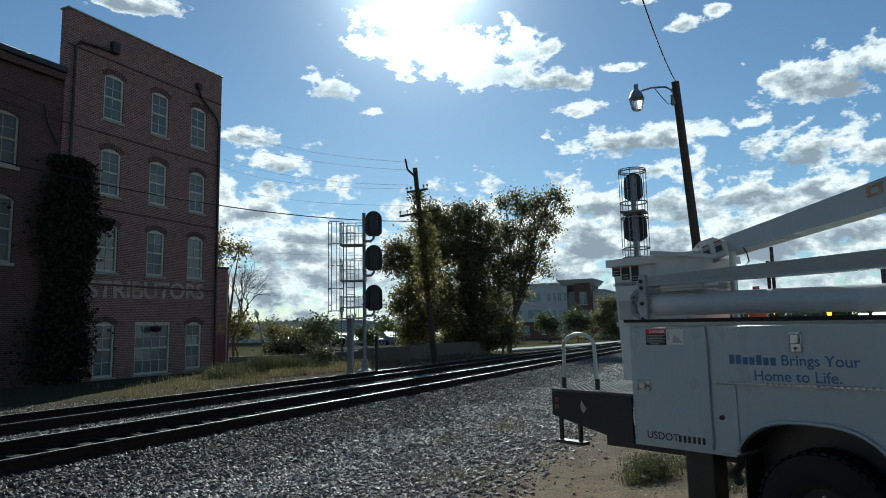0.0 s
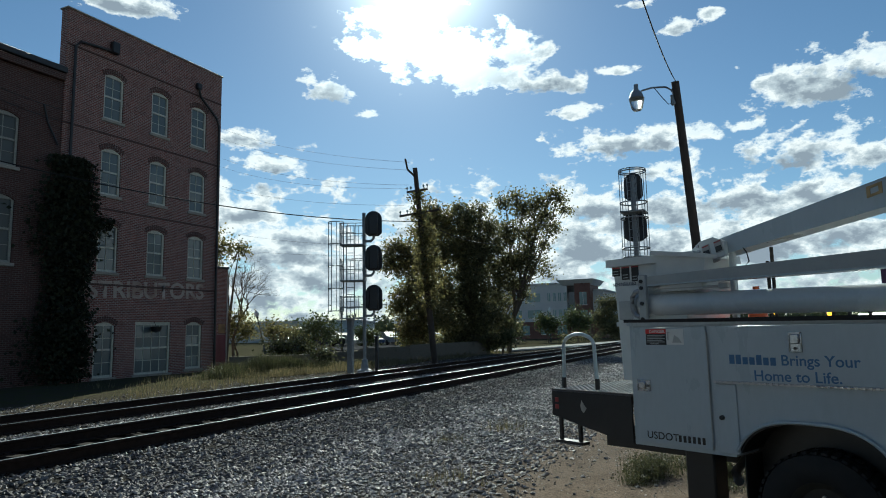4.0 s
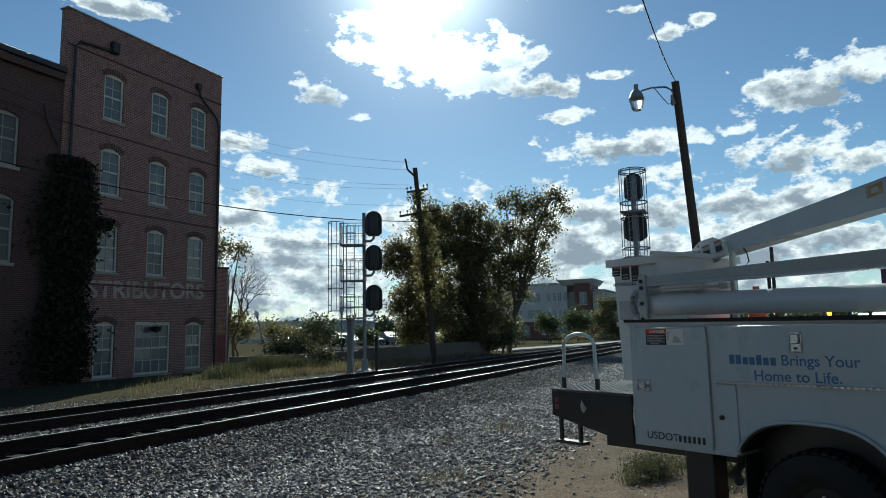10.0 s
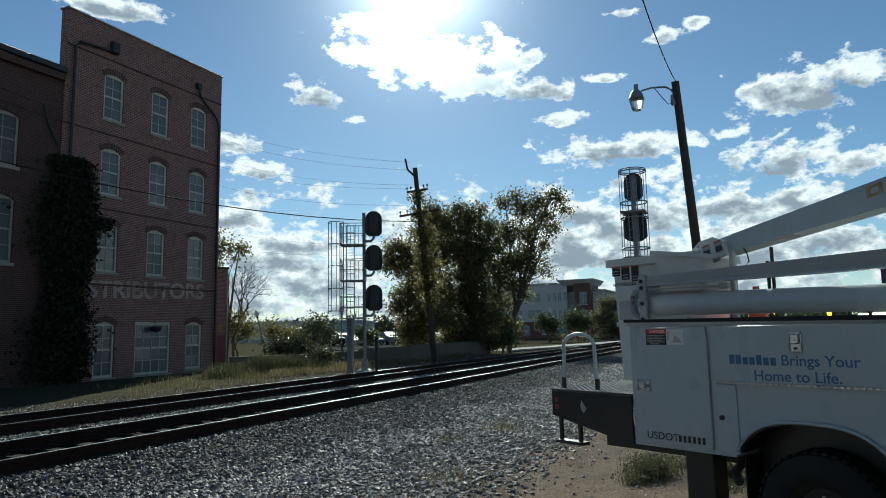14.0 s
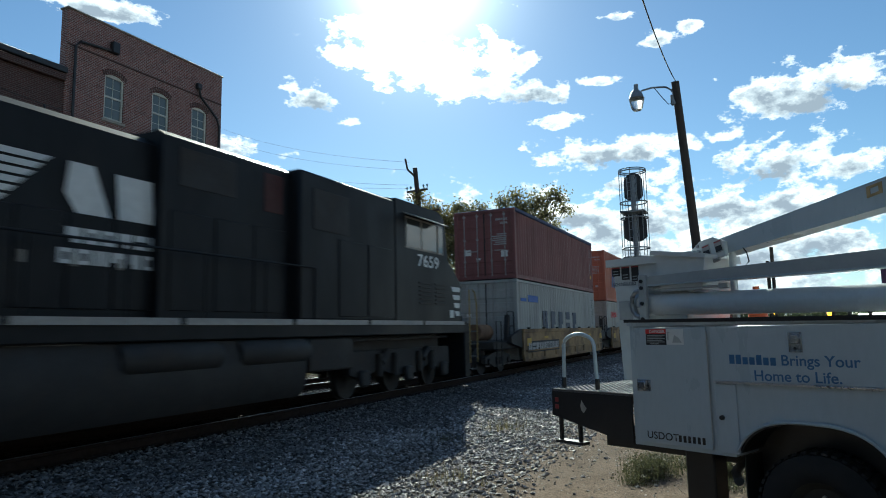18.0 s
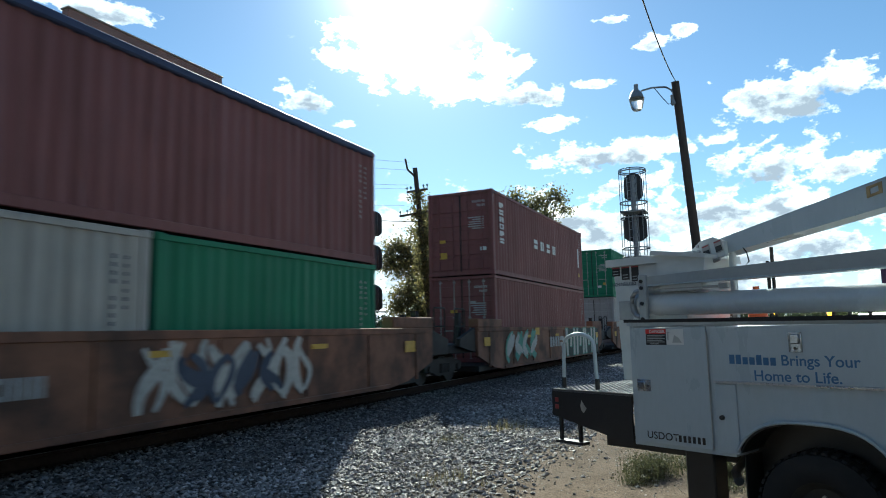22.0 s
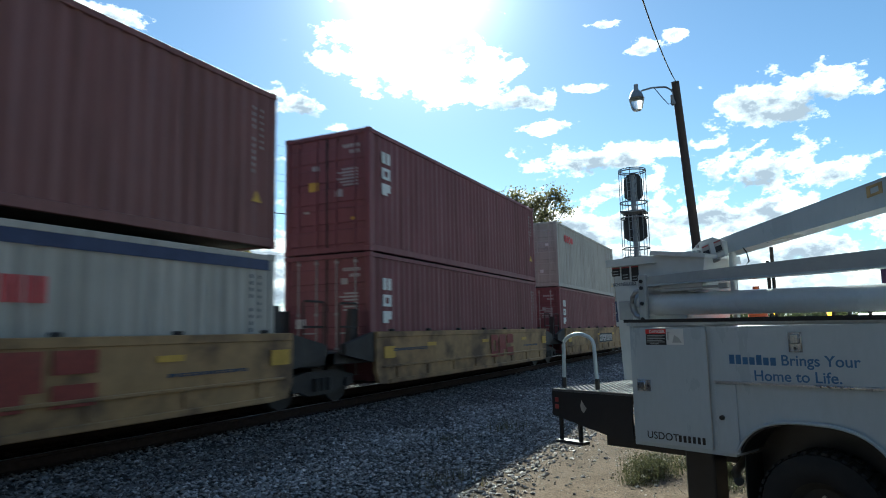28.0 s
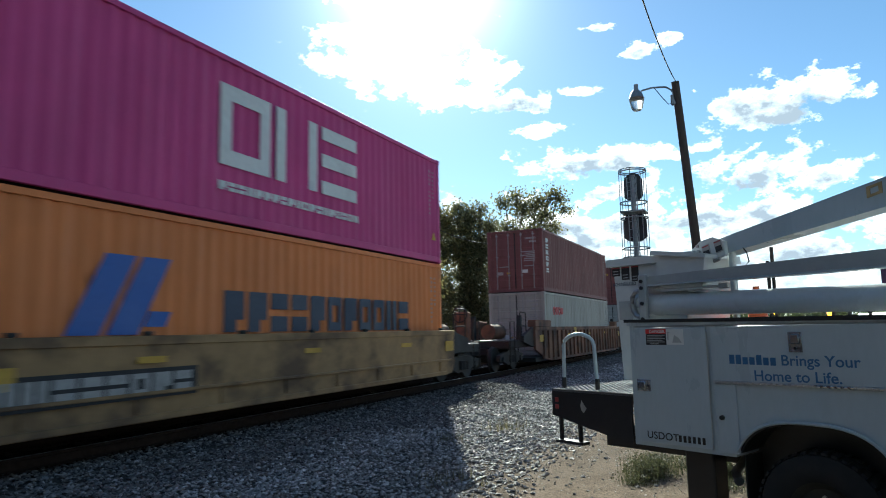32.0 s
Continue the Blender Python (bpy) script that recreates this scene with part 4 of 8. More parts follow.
def well_unit(kind, col, label, lead=False, trail=False, marks=(), ribs=False):
    """One well of an articulated car. Local x = 0 at the container's leading end; z = 0 at the rail top."""
    long = kind == 53
    x0, x1 = (-2.25, 14.45) if long else (-0.18, 12.38)
    lo, hi, hw = (0.18, 1.5, 1.5) if long else (0.28, 1.43, 1.47)
    w = thing("well_car", None, label, "rail car", "well cars of the train")
    for s in (-1, 1):
        y0, y1 = sorted((s * hw, s * (hw - 0.09)))
        g = Geo()
        if long:
            g.prism([(x0, lo + 0.5), (x0 + 1.3, lo + 0.1), (x0 + 2.2, lo), (x1 - 2.2, lo), (x1 - 1.3, lo + 0.1), (x1, lo + 0.5), (x1, hi), (x0, hi)], "y", y0, y1)
        else:
            g.prism([(x0, lo + 0.3), (x0 + 0.14, lo + 0.04), (x0 + 0.6, lo), (x1 - 0.6, lo), (x1 - 0.14, lo + 0.04), (x1, lo + 0.3), (x1, hi), (x0, hi)], "y", y0, y1)
        side = part("side_sill", g, col, w)
        for za, zb, pr in ((hi - 0.12, hi + 0.012, 0.06), (lo + 0.005, lo + 0.1, 0.09)):
            ya, yb = sorted((s * (hw + pr * 0.4), s * (hw - 0.12)))
            xa, xb = (x0 + 0.02, x1 - 0.02) if za > 1 else (x0 + (2.2 if long else 0.55), x1 - (2.2 if long else 0.55))
            part("chord", Geo().box(xa, xb, ya, yb, za, zb, 0.012), col, side)
        if long:
            for xa, xb in ((x0, -0.25), (12.45, x1)):
                ya, yb = sorted((s * (hw + 0.02), s * (hw - 0.3)))
                part("end_deck", Geo().box(xa, xb, ya, yb, hi + 0.014, hi + 0.27, 0.02), col, side)
        if not long:      # a ledge along the side with small stiffeners under it
            ya, yb = sorted((s * (hw + 0.055), s * (hw - 0.03)))
            part("ledge", Geo().box(x0 + 0.25, x1 - 0.25, ya, yb, lo + 0.36, lo + 0.41, 0.01), col, side)
        n = 24 if ribs else 8
        for i in range(n):
            x = x0 + 0.9 + (x1 - x0 - 1.8) * i / (n - 1)
            ya, yb = sorted((s * (hw - 0.02), s * (hw + (0.07 if ribs else 0.035))))
            part("side_post", Geo().box(x - 0.04, x + 0.04, ya, yb, lo + 0.12, hi - 0.13 if long else lo + 0.355, 0.01), col, side)
        if not long:
            for i in range(7):      # lift lugs on the rim
                x = 0.5 + i * 1.85
                ya, yb = sorted((s * (hw + 0.015), s * (hw - 0.09)))
                part("rim_lug", Geo().box(x, x + 0.13, ya, yb, hi + 0.012, hi + 0.07, 0.015), UNDER, side)
    part("well_floor", Geo().box(x0 + 0.4, x1 - 0.4, -1.35, 1.35, lo + 0.02, 0.352), UNDER, w)
    # end platforms over the bogies
    half = 1.62 if not long else 1.5
    for sgn, xe, open_end in ((-1, x0, lead), (1, x1, trail)):
        a, b = sorted((xe - sgn * 0.3, xe + sgn * half * (1.45 if open_end else 1.0)))
        g = Geo().box(a, b, -1.25, 1.25, 0.78, 1.05, 0.03)
        g.box(a, b, -0.45, 0.45, 0.55, 0.8, 0.02)
        pl = part("end_platform", g, UNDER, w)
        for s in (-1, 1):
            part("gusset", Geo().prism([(xe, 0.78), (xe + sgn * 1.1, 0.98), (xe + sgn * 1.1, 1.2), (xe, hi)], "y", *sorted((s * 1.3, s * 1.42))), UNDER, pl)
        for s in (-1, 1):
            g = Geo().pipe([(xe + sgn * k, s * 1.3, z) for k, z in ((0.5, 1.0), (0.5, 2.0), (0.54, 2.04), (1.11, 2.04), (1.15, 2.0), (1.15, 1.0))], 0.022, 6)
            part("grab_rail", g, UNDER, pl)
            part("grab_rail", Geo().tube((xe + sgn * 0.5, s * 1.3, 1.55), (xe + sgn * 1.15, s * 1.3, 1.55), 0.02, 6), UNDER, pl)
        for s in (-1, 1):
            part("guide_post", Geo().prism([(xe + sgn * 0.05, 1.05), (xe + sgn * 0.35, 1.05), (xe + sgn * 0.2, 1.95), (xe + sgn * 0.05, 1.95)], "y", *sorted((s * 0.85, s * 1.0))), UNDER, pl)
        if open_end:
            part("coupler", Geo().box(*sorted((xe + sgn * 2.1, xe + sgn * 2.85)), -0.14, 0.14, 0.55, 0.86, 0.04), UNDER, pl)
            bw = part("brake_wheel", Geo().pipe([(xe + sgn * 1.9, 0.7 + 0.28 * math.cos(a), 2.0 + 0.28 * math.sin(a)) for a in [i * math.pi / 8 for i in range(16)]], 0.02, 6, True).tube((xe + sgn * 1.9, 0.42, 2.0), (xe + sgn * 1.9, 0.98, 2.0), 0.015, 6).tube((xe + sgn * 1.9, 0.7, 1.72), (xe + sgn * 1.9, 0.7, 2.28), 0.015, 6), UNDER, pl)
            g = Geo().box(*sorted((xe + sgn * 1.45, xe + sgn * 1.85)), 0.45, 0.95, 1.05, 2.1, 0.05)
            g.tube((xe + sgn * 0.6, -0.3, 1.35), (xe + sgn * 1.7, -0.3, 1.35), 0.28, 12)
            part("brake_gear", g, WELL_TAN if not long else WELL_BROWN, pl, "rusty brown brake gear")
            for s in (-1, 1):
                ld = part("ladder", Geo().pipe([(xe + sgn * k, s * 1.3, z) for k, z in ((1.75, 0.25), (1.75, 1.7), (2.2, 1.7), (2.2, 0.25))], 0.02, 6), UNDER, pl)
    bogie(w, x0 - (1.46 if not long else 1.45))
    if trail:
        bogie(w, x1 + (1.46 if not long else 1.45))
    for x, z in (((0.35, 0.85), (12.0, 0.9)) if not long else ((-1.6, 0.95), (13.2, 0.95), (3.4, 1.22))):
        part("reflector_patch", Geo().box(x - 0.24, x + 0.24, -hw - 0.04, -hw - 0.036, z, z + 0.26), M_YELLOW, w)
    for i in range(3):
        x = 2.2 + i * 3.6
        part("reflector_strip", Geo().box(x, x + 0.48, -hw - 0.04, -hw - 0.036, hi - 0.36, hi - 0.27), M_YELLOW, w)
    for name, geo, m in flat(marks):
        part(name, geo, m, w)
    return w


def side_word(x0, x1, z0, z1, n, mat, seed, hw=1.47, name="letter_block"):
    return [(name, g, mat) for g in bars(x0, x1, z0, z1, -hw - 0.04, n, seed, True, 0.16, 0.004)]


def side_panel(x0, x1, z0, z1, mat, hw=1.47, name="name_panel"):
    return (name, Geo().box(x0, x1, -hw - 0.0395, -hw - 0.036, z0, z1), mat)


def sprayed_field(x0, x1, z0, z1, hw=1.5):
    """A dark green sprayed ground with broad chalky uprights edged in green."""
    rnd = random.Random(71)
    out, n = [], 11
    rim = [(x0 + (x1 - x0) * i / 24, z1 - 0.05 * rnd.random()) for i in range(25)] + [(x1 - (x1 - x0) * i / 24, z0 + 0.1 * rnd.random()) for i in range(25)]
    out.append(("sprayed_ground", Geo().prism(rim, "y", -hw - 0.0375, -hw - 0.0365), M_DEEP_GREEN))
    w = (x1 - x0) / n
    for i in range(n):
        a, lean = x0 + (i + 0.2) * w, rnd.uniform(-0.1, 0.22)
        lo, hi = (z0 + 0.08, z1 - 0.05) if i % 3 != 1 else (z0 + 0.45, z1 - 0.3)
        for grow, mat, d in ((0.05, M_TEAL, 0.0385), (0.0, M_CREAM, 0.0395)):
            g = Geo().prism([(a - grow, lo - grow), (a + 0.5 * w + grow, lo - grow), (a + 0.5 * w + lean + grow, hi + grow), (a + lean - grow, hi + grow)], "y", -hw - d, -hw - d + 0.0008)
            out.append(("sprayed_stroke", g, mat))
    return out


def tag_art(x0, x1, z0, z1, n, mat, seed, hw=1.5):
    out = []
    for i in range(n):
        for k in range(2):
            out.append(("sprayed_stroke", ribbon(x0 + (x1 - x0) * i / n, z0, (x1 - x0) / n * 0.95, z1 - z0, -hw - 0.037 - 0.0007 * (2 * i + k), seed + i * 7 + k), mat))
    return out


# ---- locomotives ----
def locomotive(number, label):
    """A six-axle road diesel. Local x = 0 at the cab end's coupler face, z = 0 at the rail top, y = 0 on the track's middle."""
    lo = thing("locomotive", None, label, "locomotive", "locomotives of the train")
    # frame and running board
    g = Geo().box(1.3, 21.9, -1.5, 1.5, 1.36, 1.6, 0.02)
    fr = part("frame_sill", g, LOCO_BLACK, lo)
    part("walkway", Geo().box(1.3, 21.9, -1.53, 1.53, 1.602, 1.66, 0.01), LOCO_BLACK, lo)
    for s in (-1, 1):
        g = Geo()
        for i in range(8):
            a = 1.5 + i * 2.52
            g.box(a, a + 2.4, *sorted((s * 1.535, s * 1.545)), 1.585, 1.685)
        part("reflective_stripe", g, SILL_GREY, fr, "off-white sill stripe")
    for x0, x1 in ((0.62, 1.3), (21.9, 22.5)):
        part("pilot_plate", Geo().box(x0 + (0.3 if x0 < 2 else 0), x1 - (0 if x0 < 2 else 0.3), -1.45, 1.45, 0.12, 1.64, 0.03), LOCO_BLACK, lo)
        xc = 0.3 if x0 < 2 else 22.8
        part("coupler", Geo().box(xc - 0.3, xc + 0.3, -0.15, 0.15, 0.7, 1.02, 0.05), UNDER, lo)
        xs = 0.75 if x0 < 2 else 22.35
        for s in (-1, 1):
            g = Geo()
            for k in range(4):
                g.box(xs - 0.24, xs + 0.24, *sorted((s * 1.5, s * 0.95)), 0.3 + k * 0.36, 0.34 + k * 0.36)
            part("step_stack", g, UNDER, lo)
            g = Geo().pipe([(xs - 0.25, s * 1.5, 0.5), (xs - 0.25, s * 1.5, 2.2), (xs - 0.1, s * 1.5, 2.55), (xs + 0.05, s * 1.5, 2.6)], 0.02, 6)
            g.pipe([(xs + 0.28, s * 1.5, 0.5), (xs + 0.28, s * 1.5, 2.6)], 0.02, 6)
            part("step_handrail", g, HAND_YELLOW, lo, "yellow step handrail")
        g = Geo()
        for k in range(5):
            y = -0.9 + 0.45 * k
            g.tube((xs, y, 1.64), (xs, y, 2.62), 0.018, 6)
        g.path([(xs, -0.9, 2.62), (xs, 0.9, 2.62)], 0.018, 6)
        part("end_railing", g, HANDRAIL, lo)
    # nose and cab
    nose = [(1.65, 1.66), (1.5, 2.62), (1.62, 2.78), (2.44, 3.38), (3.3, 3.4), (3.3, 1.66)]
    n = part("nose", Geo().prism(nose, "y", -1.47, 1.47), LOCO_BLACK, lo)
    cabp = [(2.45, 3.40), (2.62, 4.38), (2.95, 4.56), (5.25, 4.56), (5.25, 1.66), (2.45, 1.66)]
    cb = part("cab", Geo().prism(cabp, "y", -1.5, 1.5), LOCO_BLACK, lo)
    part("cab_roof", Geo().prism([(-1.35, 4.57), (-0.8, 4.68), (0.8, 4.68), (1.35, 4.57)], "x", 2.6, 5.3), LOCO_BLACK, cb)
    for s in (-1, 1):
        y = sorted((s * 1.5, s * 1.512))
        for xa, xb in ((3.15, 3.95), (4.05, 4.75), (2.78, 3.02)):
            fw = part("window_frame", Geo().box(xa - 0.05, xb + 0.05, *y, 3.42, 4.2, 0.004), HANDRAIL, cb)
            part("window_pane", Geo().box(xa, xb, *sorted((s * 1.513, s * 1.517)), 3.47, 4.15), CAB_GLASS, fw)
        part("sunshade", Geo().prism([(s * 1.5, 4.25), (s * 1.85, 4.12), (s * 1.85, 4.14), (s * 1.5, 4.29)], "x", 3.1, 4.85), HANDRAIL, cb)
        for k in range(4):
            part("nose_stripe", Geo().prism([(1.62 + 0.02 * k, 2.62 - k * 0.22), (2.2 - 0.07 * k, 2.62 - k * 0.22), (2.1 - 0.07 * k, 2.49 - k * 0.22), (1.63 + 0.02 * k, 2.49 - k * 0.22)], "y", *sorted((s * 1.472, s * 1.478))), M_WHITE, n)
        part("cab_label", Geo().box(2.05, 2.3, *sorted((s * 1.472, s * 1.477)), 1.78, 1.98), M_WHITE, n)
        m = pose(3.2 if s < 0 else 4.2, s * 1.506, 3.04, 90, 0, 0 if s < 0 else 180)
        for x0 in (2.62, 3.5):      # louvred vents low on the cab side
            g = Geo()
            for k in range(6):
                g.box(x0, x0 + 0.62, *sorted((s * 1.502, s * 1.518)), 2.1 + k * 0.1, 2.14 + k * 0.1)
            part("cab_louvre", g, UNDER, cb)
        if number != "0":
            lettering(number, 0.42, M_WHITE, cb, m, "road_number", bold=0.008, squeeze=1.45)
    for y in (-0.62, 0.02):
        part("windscreen", Geo().prism([(2.44, 3.55), (2.59, 4.2), (2.6, 4.2), (2.46, 3.55)], "y", y, y + 0.6), CAB_GLASS, cb)
    hl = part("headlight_box", Geo().box(2.55, 2.8, -0.32, 0.32, 4.4, 4.66, 0.03), LOCO_BLACK, cb)
    for y in (-0.14, 0.14):
        part("headlight", Geo().tube((2.535, y, 4.53), (2.56, y, 4.53), 0.085, 12), LAMP_GLOW, hl, "lit headlight")
    for y in (-0.85, 0.85):
        part("ditch_light", Geo().tube((1.0, y, 1.95), (1.1, y, 1.95), 0.1, 12).tube((1.1, y, 1.95), (1.15, y, 1.7), 0.03, 6), DITCH_GLOW if number == "0" else UNDER, lo, "ditch light")
    # long hood, radiator and engine-room detail
    prof = [(-1.05, 1.66), (-1.05, 4.26), (-0.9, 4.38), (0.9, 4.38), (1.05, 4.26), (1.05, 1.66)]
    hd = part("long_hood", Geo().prism(prof, "x", 5.25, 20.85), LOCO_BLACK, lo)
    wing = [(-1.06, 3.55), (-1.5, 4.02), (-1.5, 4.28), (-0.95, 4.47), (0.95, 4.47), (1.5, 4.28), (1.5, 4.02), (1.06, 3.55)]
    wg = part("radiator_housing", Geo().prism(wing, "x", 17.0, 21.0), LOCO_BLACK, lo)
    part("equipment_cabinet", Geo().box(5.252, 8.8, -1.49, 1.49, 1.66, 4.5, 0.05), LOCO_BLACK, lo)
    blow = [(-1.24, 1.66), (-1.24, 4.42), (-1.15, 4.5), (1.15, 4.5), (1.24, 4.42), (1.24, 1.66)]
    bh = part("blower_housing", Geo().prism(blow, "x", 8.802, 11.72), LOCO_BLACK, lo)
    for s in (-1, 1):
        part("intake_grille", Geo().box(10.2, 11.4, *sorted((s * 1.24, s * 1.252)), 3.7, 4.3, 0.004), UNDER, bh)
        part("red_screen", Geo().box(9.0, 9.5, *sorted((s * 1.24, s * 1.252)), 3.6, 4.3, 0.004), GRILLE_RED, bh, "dull red mesh screen")
        for x in (8.95, 9.85, 10.75):
            part("blower_door", Geo().box(x, x + 0.8, *sorted((s * 1.24, s * 1.26)), 1.8, 3.3, 0.01), LOCO_BLACK, bh)
        part("cabinet_grille", Geo().box(7.2, 8.4, *sorted((s * 1.49, s * 1.502)), 3.4, 4.2, 0.004), UNDER, lo)
        for x in (5.5, 6.6):
            part("cabinet_door", Geo().box(x, x + 0.95, *sorted((s * 1.49, s * 1.51)), 1.75, 3.3, 0.01), LOCO_BLACK, lo)
    for s in (-1, 1):
        g = Geo()
        for i in range(12):
            x = 17.2 + i * 0.3
            g.prism([(s * 1.1, 3.62), (s * 1.46, 4.0), (s * 1.44, 4.02), (s * 1.08, 3.64)], "x", x, x + 0.12)
        part("radiator_grille", g, GREY_PAINT, wg)
        for i in range(11):
            x = 9.0 + i * 0.68
            d = part("hood_door", Geo().box(x, x + 0.62, *sorted((s * 1.05, s * 1.075)), 1.8, 3.05, 0.01), LOCO_BLACK, hd)
            part("latch", Geo().box(x + 0.5, x + 0.56, *sorted((s * 1.076, s * 1.1)), 2.35, 2.5), HANDRAIL, d)
        for i in range(4):
            x = 17.3 + i * 0.85
            d = part("louvre_panel", Geo().box(x, x + 0.7, *sorted((s * 1.05, s * 1.075)), 2.0, 3.3, 0.01), LOCO_BLACK, hd)
            g = Geo()
            for k in range(9):
                g.box(x + 0.06, x + 0.64, *sorted((s * 1.076, s * 1.095)), 2.1 + k * 0.13, 2.15 + k * 0.13)
            part("louvre", g, UNDER, d)
        # speed stripes and block marks on the flank
        y = sorted((s * 1.08, s * 1.086))
        o, sg = (11.5, 1) if s < 0 else (16.5 if number != "7659" else 15.6, -1)      # where the stripes begin, and the way they run
        for k in range(6):
            z = 3.72 - k * 0.115
            xa, xb = o - sg * 0.05 * k, o + sg * (2.3 - 0.106 * k)
            part("speed_stripe", Geo().prism([(xa, z), (xb, z), (xb - sg * 0.09, z - 0.078), (xa - sg * 0.05, z - 0.078)], "y", *y), M_WHITE, hd)
        b0 = o + sg * 2.55
        g = Geo().prism([(b0, 3.72), (b0 + sg * 0.35, 3.72), (b0 + sg * 0.62, 3.05), (b0 + sg * 0.12, 3.05), (b0 - sg * 0.05, 3.3)], "y", *y)
        part("logo_wedge", g, M_WHITE, hd)
        for k, wd in ((0.75, 0.6), (1.45, 0.72)):
            part("logo_block", Geo().prism([(b0 + sg * k, 3.05), (b0 + sg * (k + wd), 3.05), (b0 + sg * (k + wd - 0.06), 3.68), (b0 + sg * (k - 0.06), 3.68)], "y", *y), M_WHITE, hd)
        for k, (nn, z) in enumerate(((7, 2.66), (8, 2.38))):
            lo2, hi2 = sorted((b0 - sg * (0.05 + 0.1 * k), b0 + sg * (1.75 + 0.15 * k)))
            for g in bars(lo2, hi2, z, z + 0.2, s * 1.08 if s < 0 else 1.086, nn, 3 + k, True, 0.2, 0.006):
                part("letter_block", g, M_WHITE, hd)
        # walkway railing
        g = Geo()
        for i in range(10):
            x = 8.36 + i * 1.36
            g.tube((x, s * 1.5, 1.66), (x, s * 1.5, 2.66), 0.018, 6)
        g.path([(8.36, s * 1.5, 2.66), (20.6, s * 1.5, 2.66)], 0.02, 6)
        part("walkway_railing", g, LOCO_BLACK, lo)
        # tanks and pipes
        g = Geo().prism([(s * 0.5, 0.3), (s * 1.35, 0.3), (s * 1.5, 0.55), (s * 1.5, 1.1), (s * 1.4, 1.34), (s * 0.5, 1.34)], "x", 8.6, 14.1)
        part("fuel_tank", g, UNDER, lo)
        for x in (9.0, 11.2):
            part("air_reservoir", Geo().lathe([(0.02, -0.95), (0.2, -0.9), (0.24, -0.8), (0.24, 0.8), (0.2, 0.9), (0.02, 0.95)], (x + 0.4, s * 1.35, 1.12), "x", 14), UNDER, lo)
    part("exhaust_stack", Geo().box(10.4, 11.6, -0.35, 0.35, 4.44, 4.62, 0.03), UNDER, lo)
    part("radiator_fan", Geo().lathe([(0.02, 0.1), (0.6, 0.1), (0.62, 0.0)], (18.2, 0, 4.47), "z", 18), UNDER, lo)
    part("horn", Geo().tube((7.0, 0.2, 4.6), (7.5, 0.2, 4.62), 0.03, 6, 0.09).tube((7.1, -0.1, 4.6), (6.7, -0.1, 4.62), 0.03, 6, 0.09).box(6.95, 7.15, -0.2, 0.3, 4.44, 4.6), UNDER, lo)
    # end of the long hood: stripes, a plain mark and the number
    for k in range(5):
        part("end_stripe", Geo().box(20.852, 20.858, -1.0, 0.2 if k < 4 else 0.0, 2.28 + k * 0.2, 2.39 + k * 0.2), M_WHITE, hd)
    part("end_mark", Geo().prism([(0.35, 2.3), (0.95, 2.3), (0.95, 3.1), (0.6, 3.2), (0.45, 2.8), (0.7, 2.6)], "x", 20.852, 20.858), M_WHITE, hd)
    if number != "0":
        lettering(number, 0.36, M_WHITE, wg, pose(21.006, -0.45, 3.75, 90, 0, 90), "road_number", bold=0.008)
    # underframe between the trucks, with its pipes
    part("underframe", Geo().box(1.9, 21.3, -0.85, 0.85, 0.72, 1.355, 0.03), UNDER, lo)
    for s in (-1, 1):
        part("brake_pipe", Geo().pipe([(2.2, s * 1.3, 1.28), (8.0, s * 1.32, 1.26), (8.4, s * 1.34, 1.2), (14.4, s * 1.34, 1.2), (14.8, s * 1.32, 1.26), (21.0, s * 1.3, 1.28)], 0.03, 6), UNDER, lo)
        part("battery_box", Geo().box(14.2, 16.0, *sorted((s * 0.9, s * 1.42)), 0.62, 1.34, 0.04), UNDER, lo)
        part("sand_box", Geo().box(6.9, 8.4, *sorted((s * 0.9, s * 1.42)), 0.7, 1.34, 0.04), UNDER, lo)
    # trucks
    for xc in (4.3, 18.6):
        g = Geo()
        for s in (-1, 1):
            g.prism([(xc - 2.45, 0.55), (xc - 1.95, 0.4), (xc - 1.3, 0.62), (xc - 0.5, 0.42), (xc + 0.5, 0.42), (xc + 1.3, 0.62), (xc + 1.95, 0.4), (xc + 2.45, 0.55), (xc + 2.4, 1.02), (xc - 2.4, 1.02)], "y", *sorted((s * 1.05, s * 1.2)))
            for k in (-1.3, -0.62, 0.62, 1.3):
                g.tube((xc + k, s * 1.24, 0.45), (xc + k, s * 1.24, 0.95), 0.09, 8)
            for k in (-1.0, 1.0):
                g.tube((xc + k, s * 1.28, 1.0), (xc + k + 0.3, s * 1.28, 0.75), 0.09, 8)
        g.box(xc - 2.2, xc + 2.2, -1.0, 1.0, 0.7, 1.36, 0.03)
        t = part("bogie", g, UNDER, lo)
        for k in (-1.98, 0, 1.98):
            for s in (-1, 1):
                w = part("wheel", WHEEL, UNDER, t)
                w.matrix_basis = pose(xc + k, s * 0.74, 0.42, 0, 0, 0 if s < 0 else 180)
                part("axle_box", Geo().box(xc + k - 0.18, xc + k + 0.18, *sorted((s * 1.2, s * 1.33)), 0.26, 0.62, 0.05), UNDER, t)
    return lo


CAB_GLASS = dark_glass("cab_window", (0.05, 0.06, 0.065), 0.06)
SILL_GREY = plain("grimy_off_white", (0.32, 0.31, 0.29), 0.7, amount=0.6)
GRILLE_RED = plain("dull_red_grille", (0.05, 0.016, 0.014), 0.8)
LAMP_GLOW = glow("lit_lens", (1.0, 0.9, 0.72), 14)
DITCH_GLOW = glow("lit_ditch_lens", (1.0, 0.62, 0.2), 9)

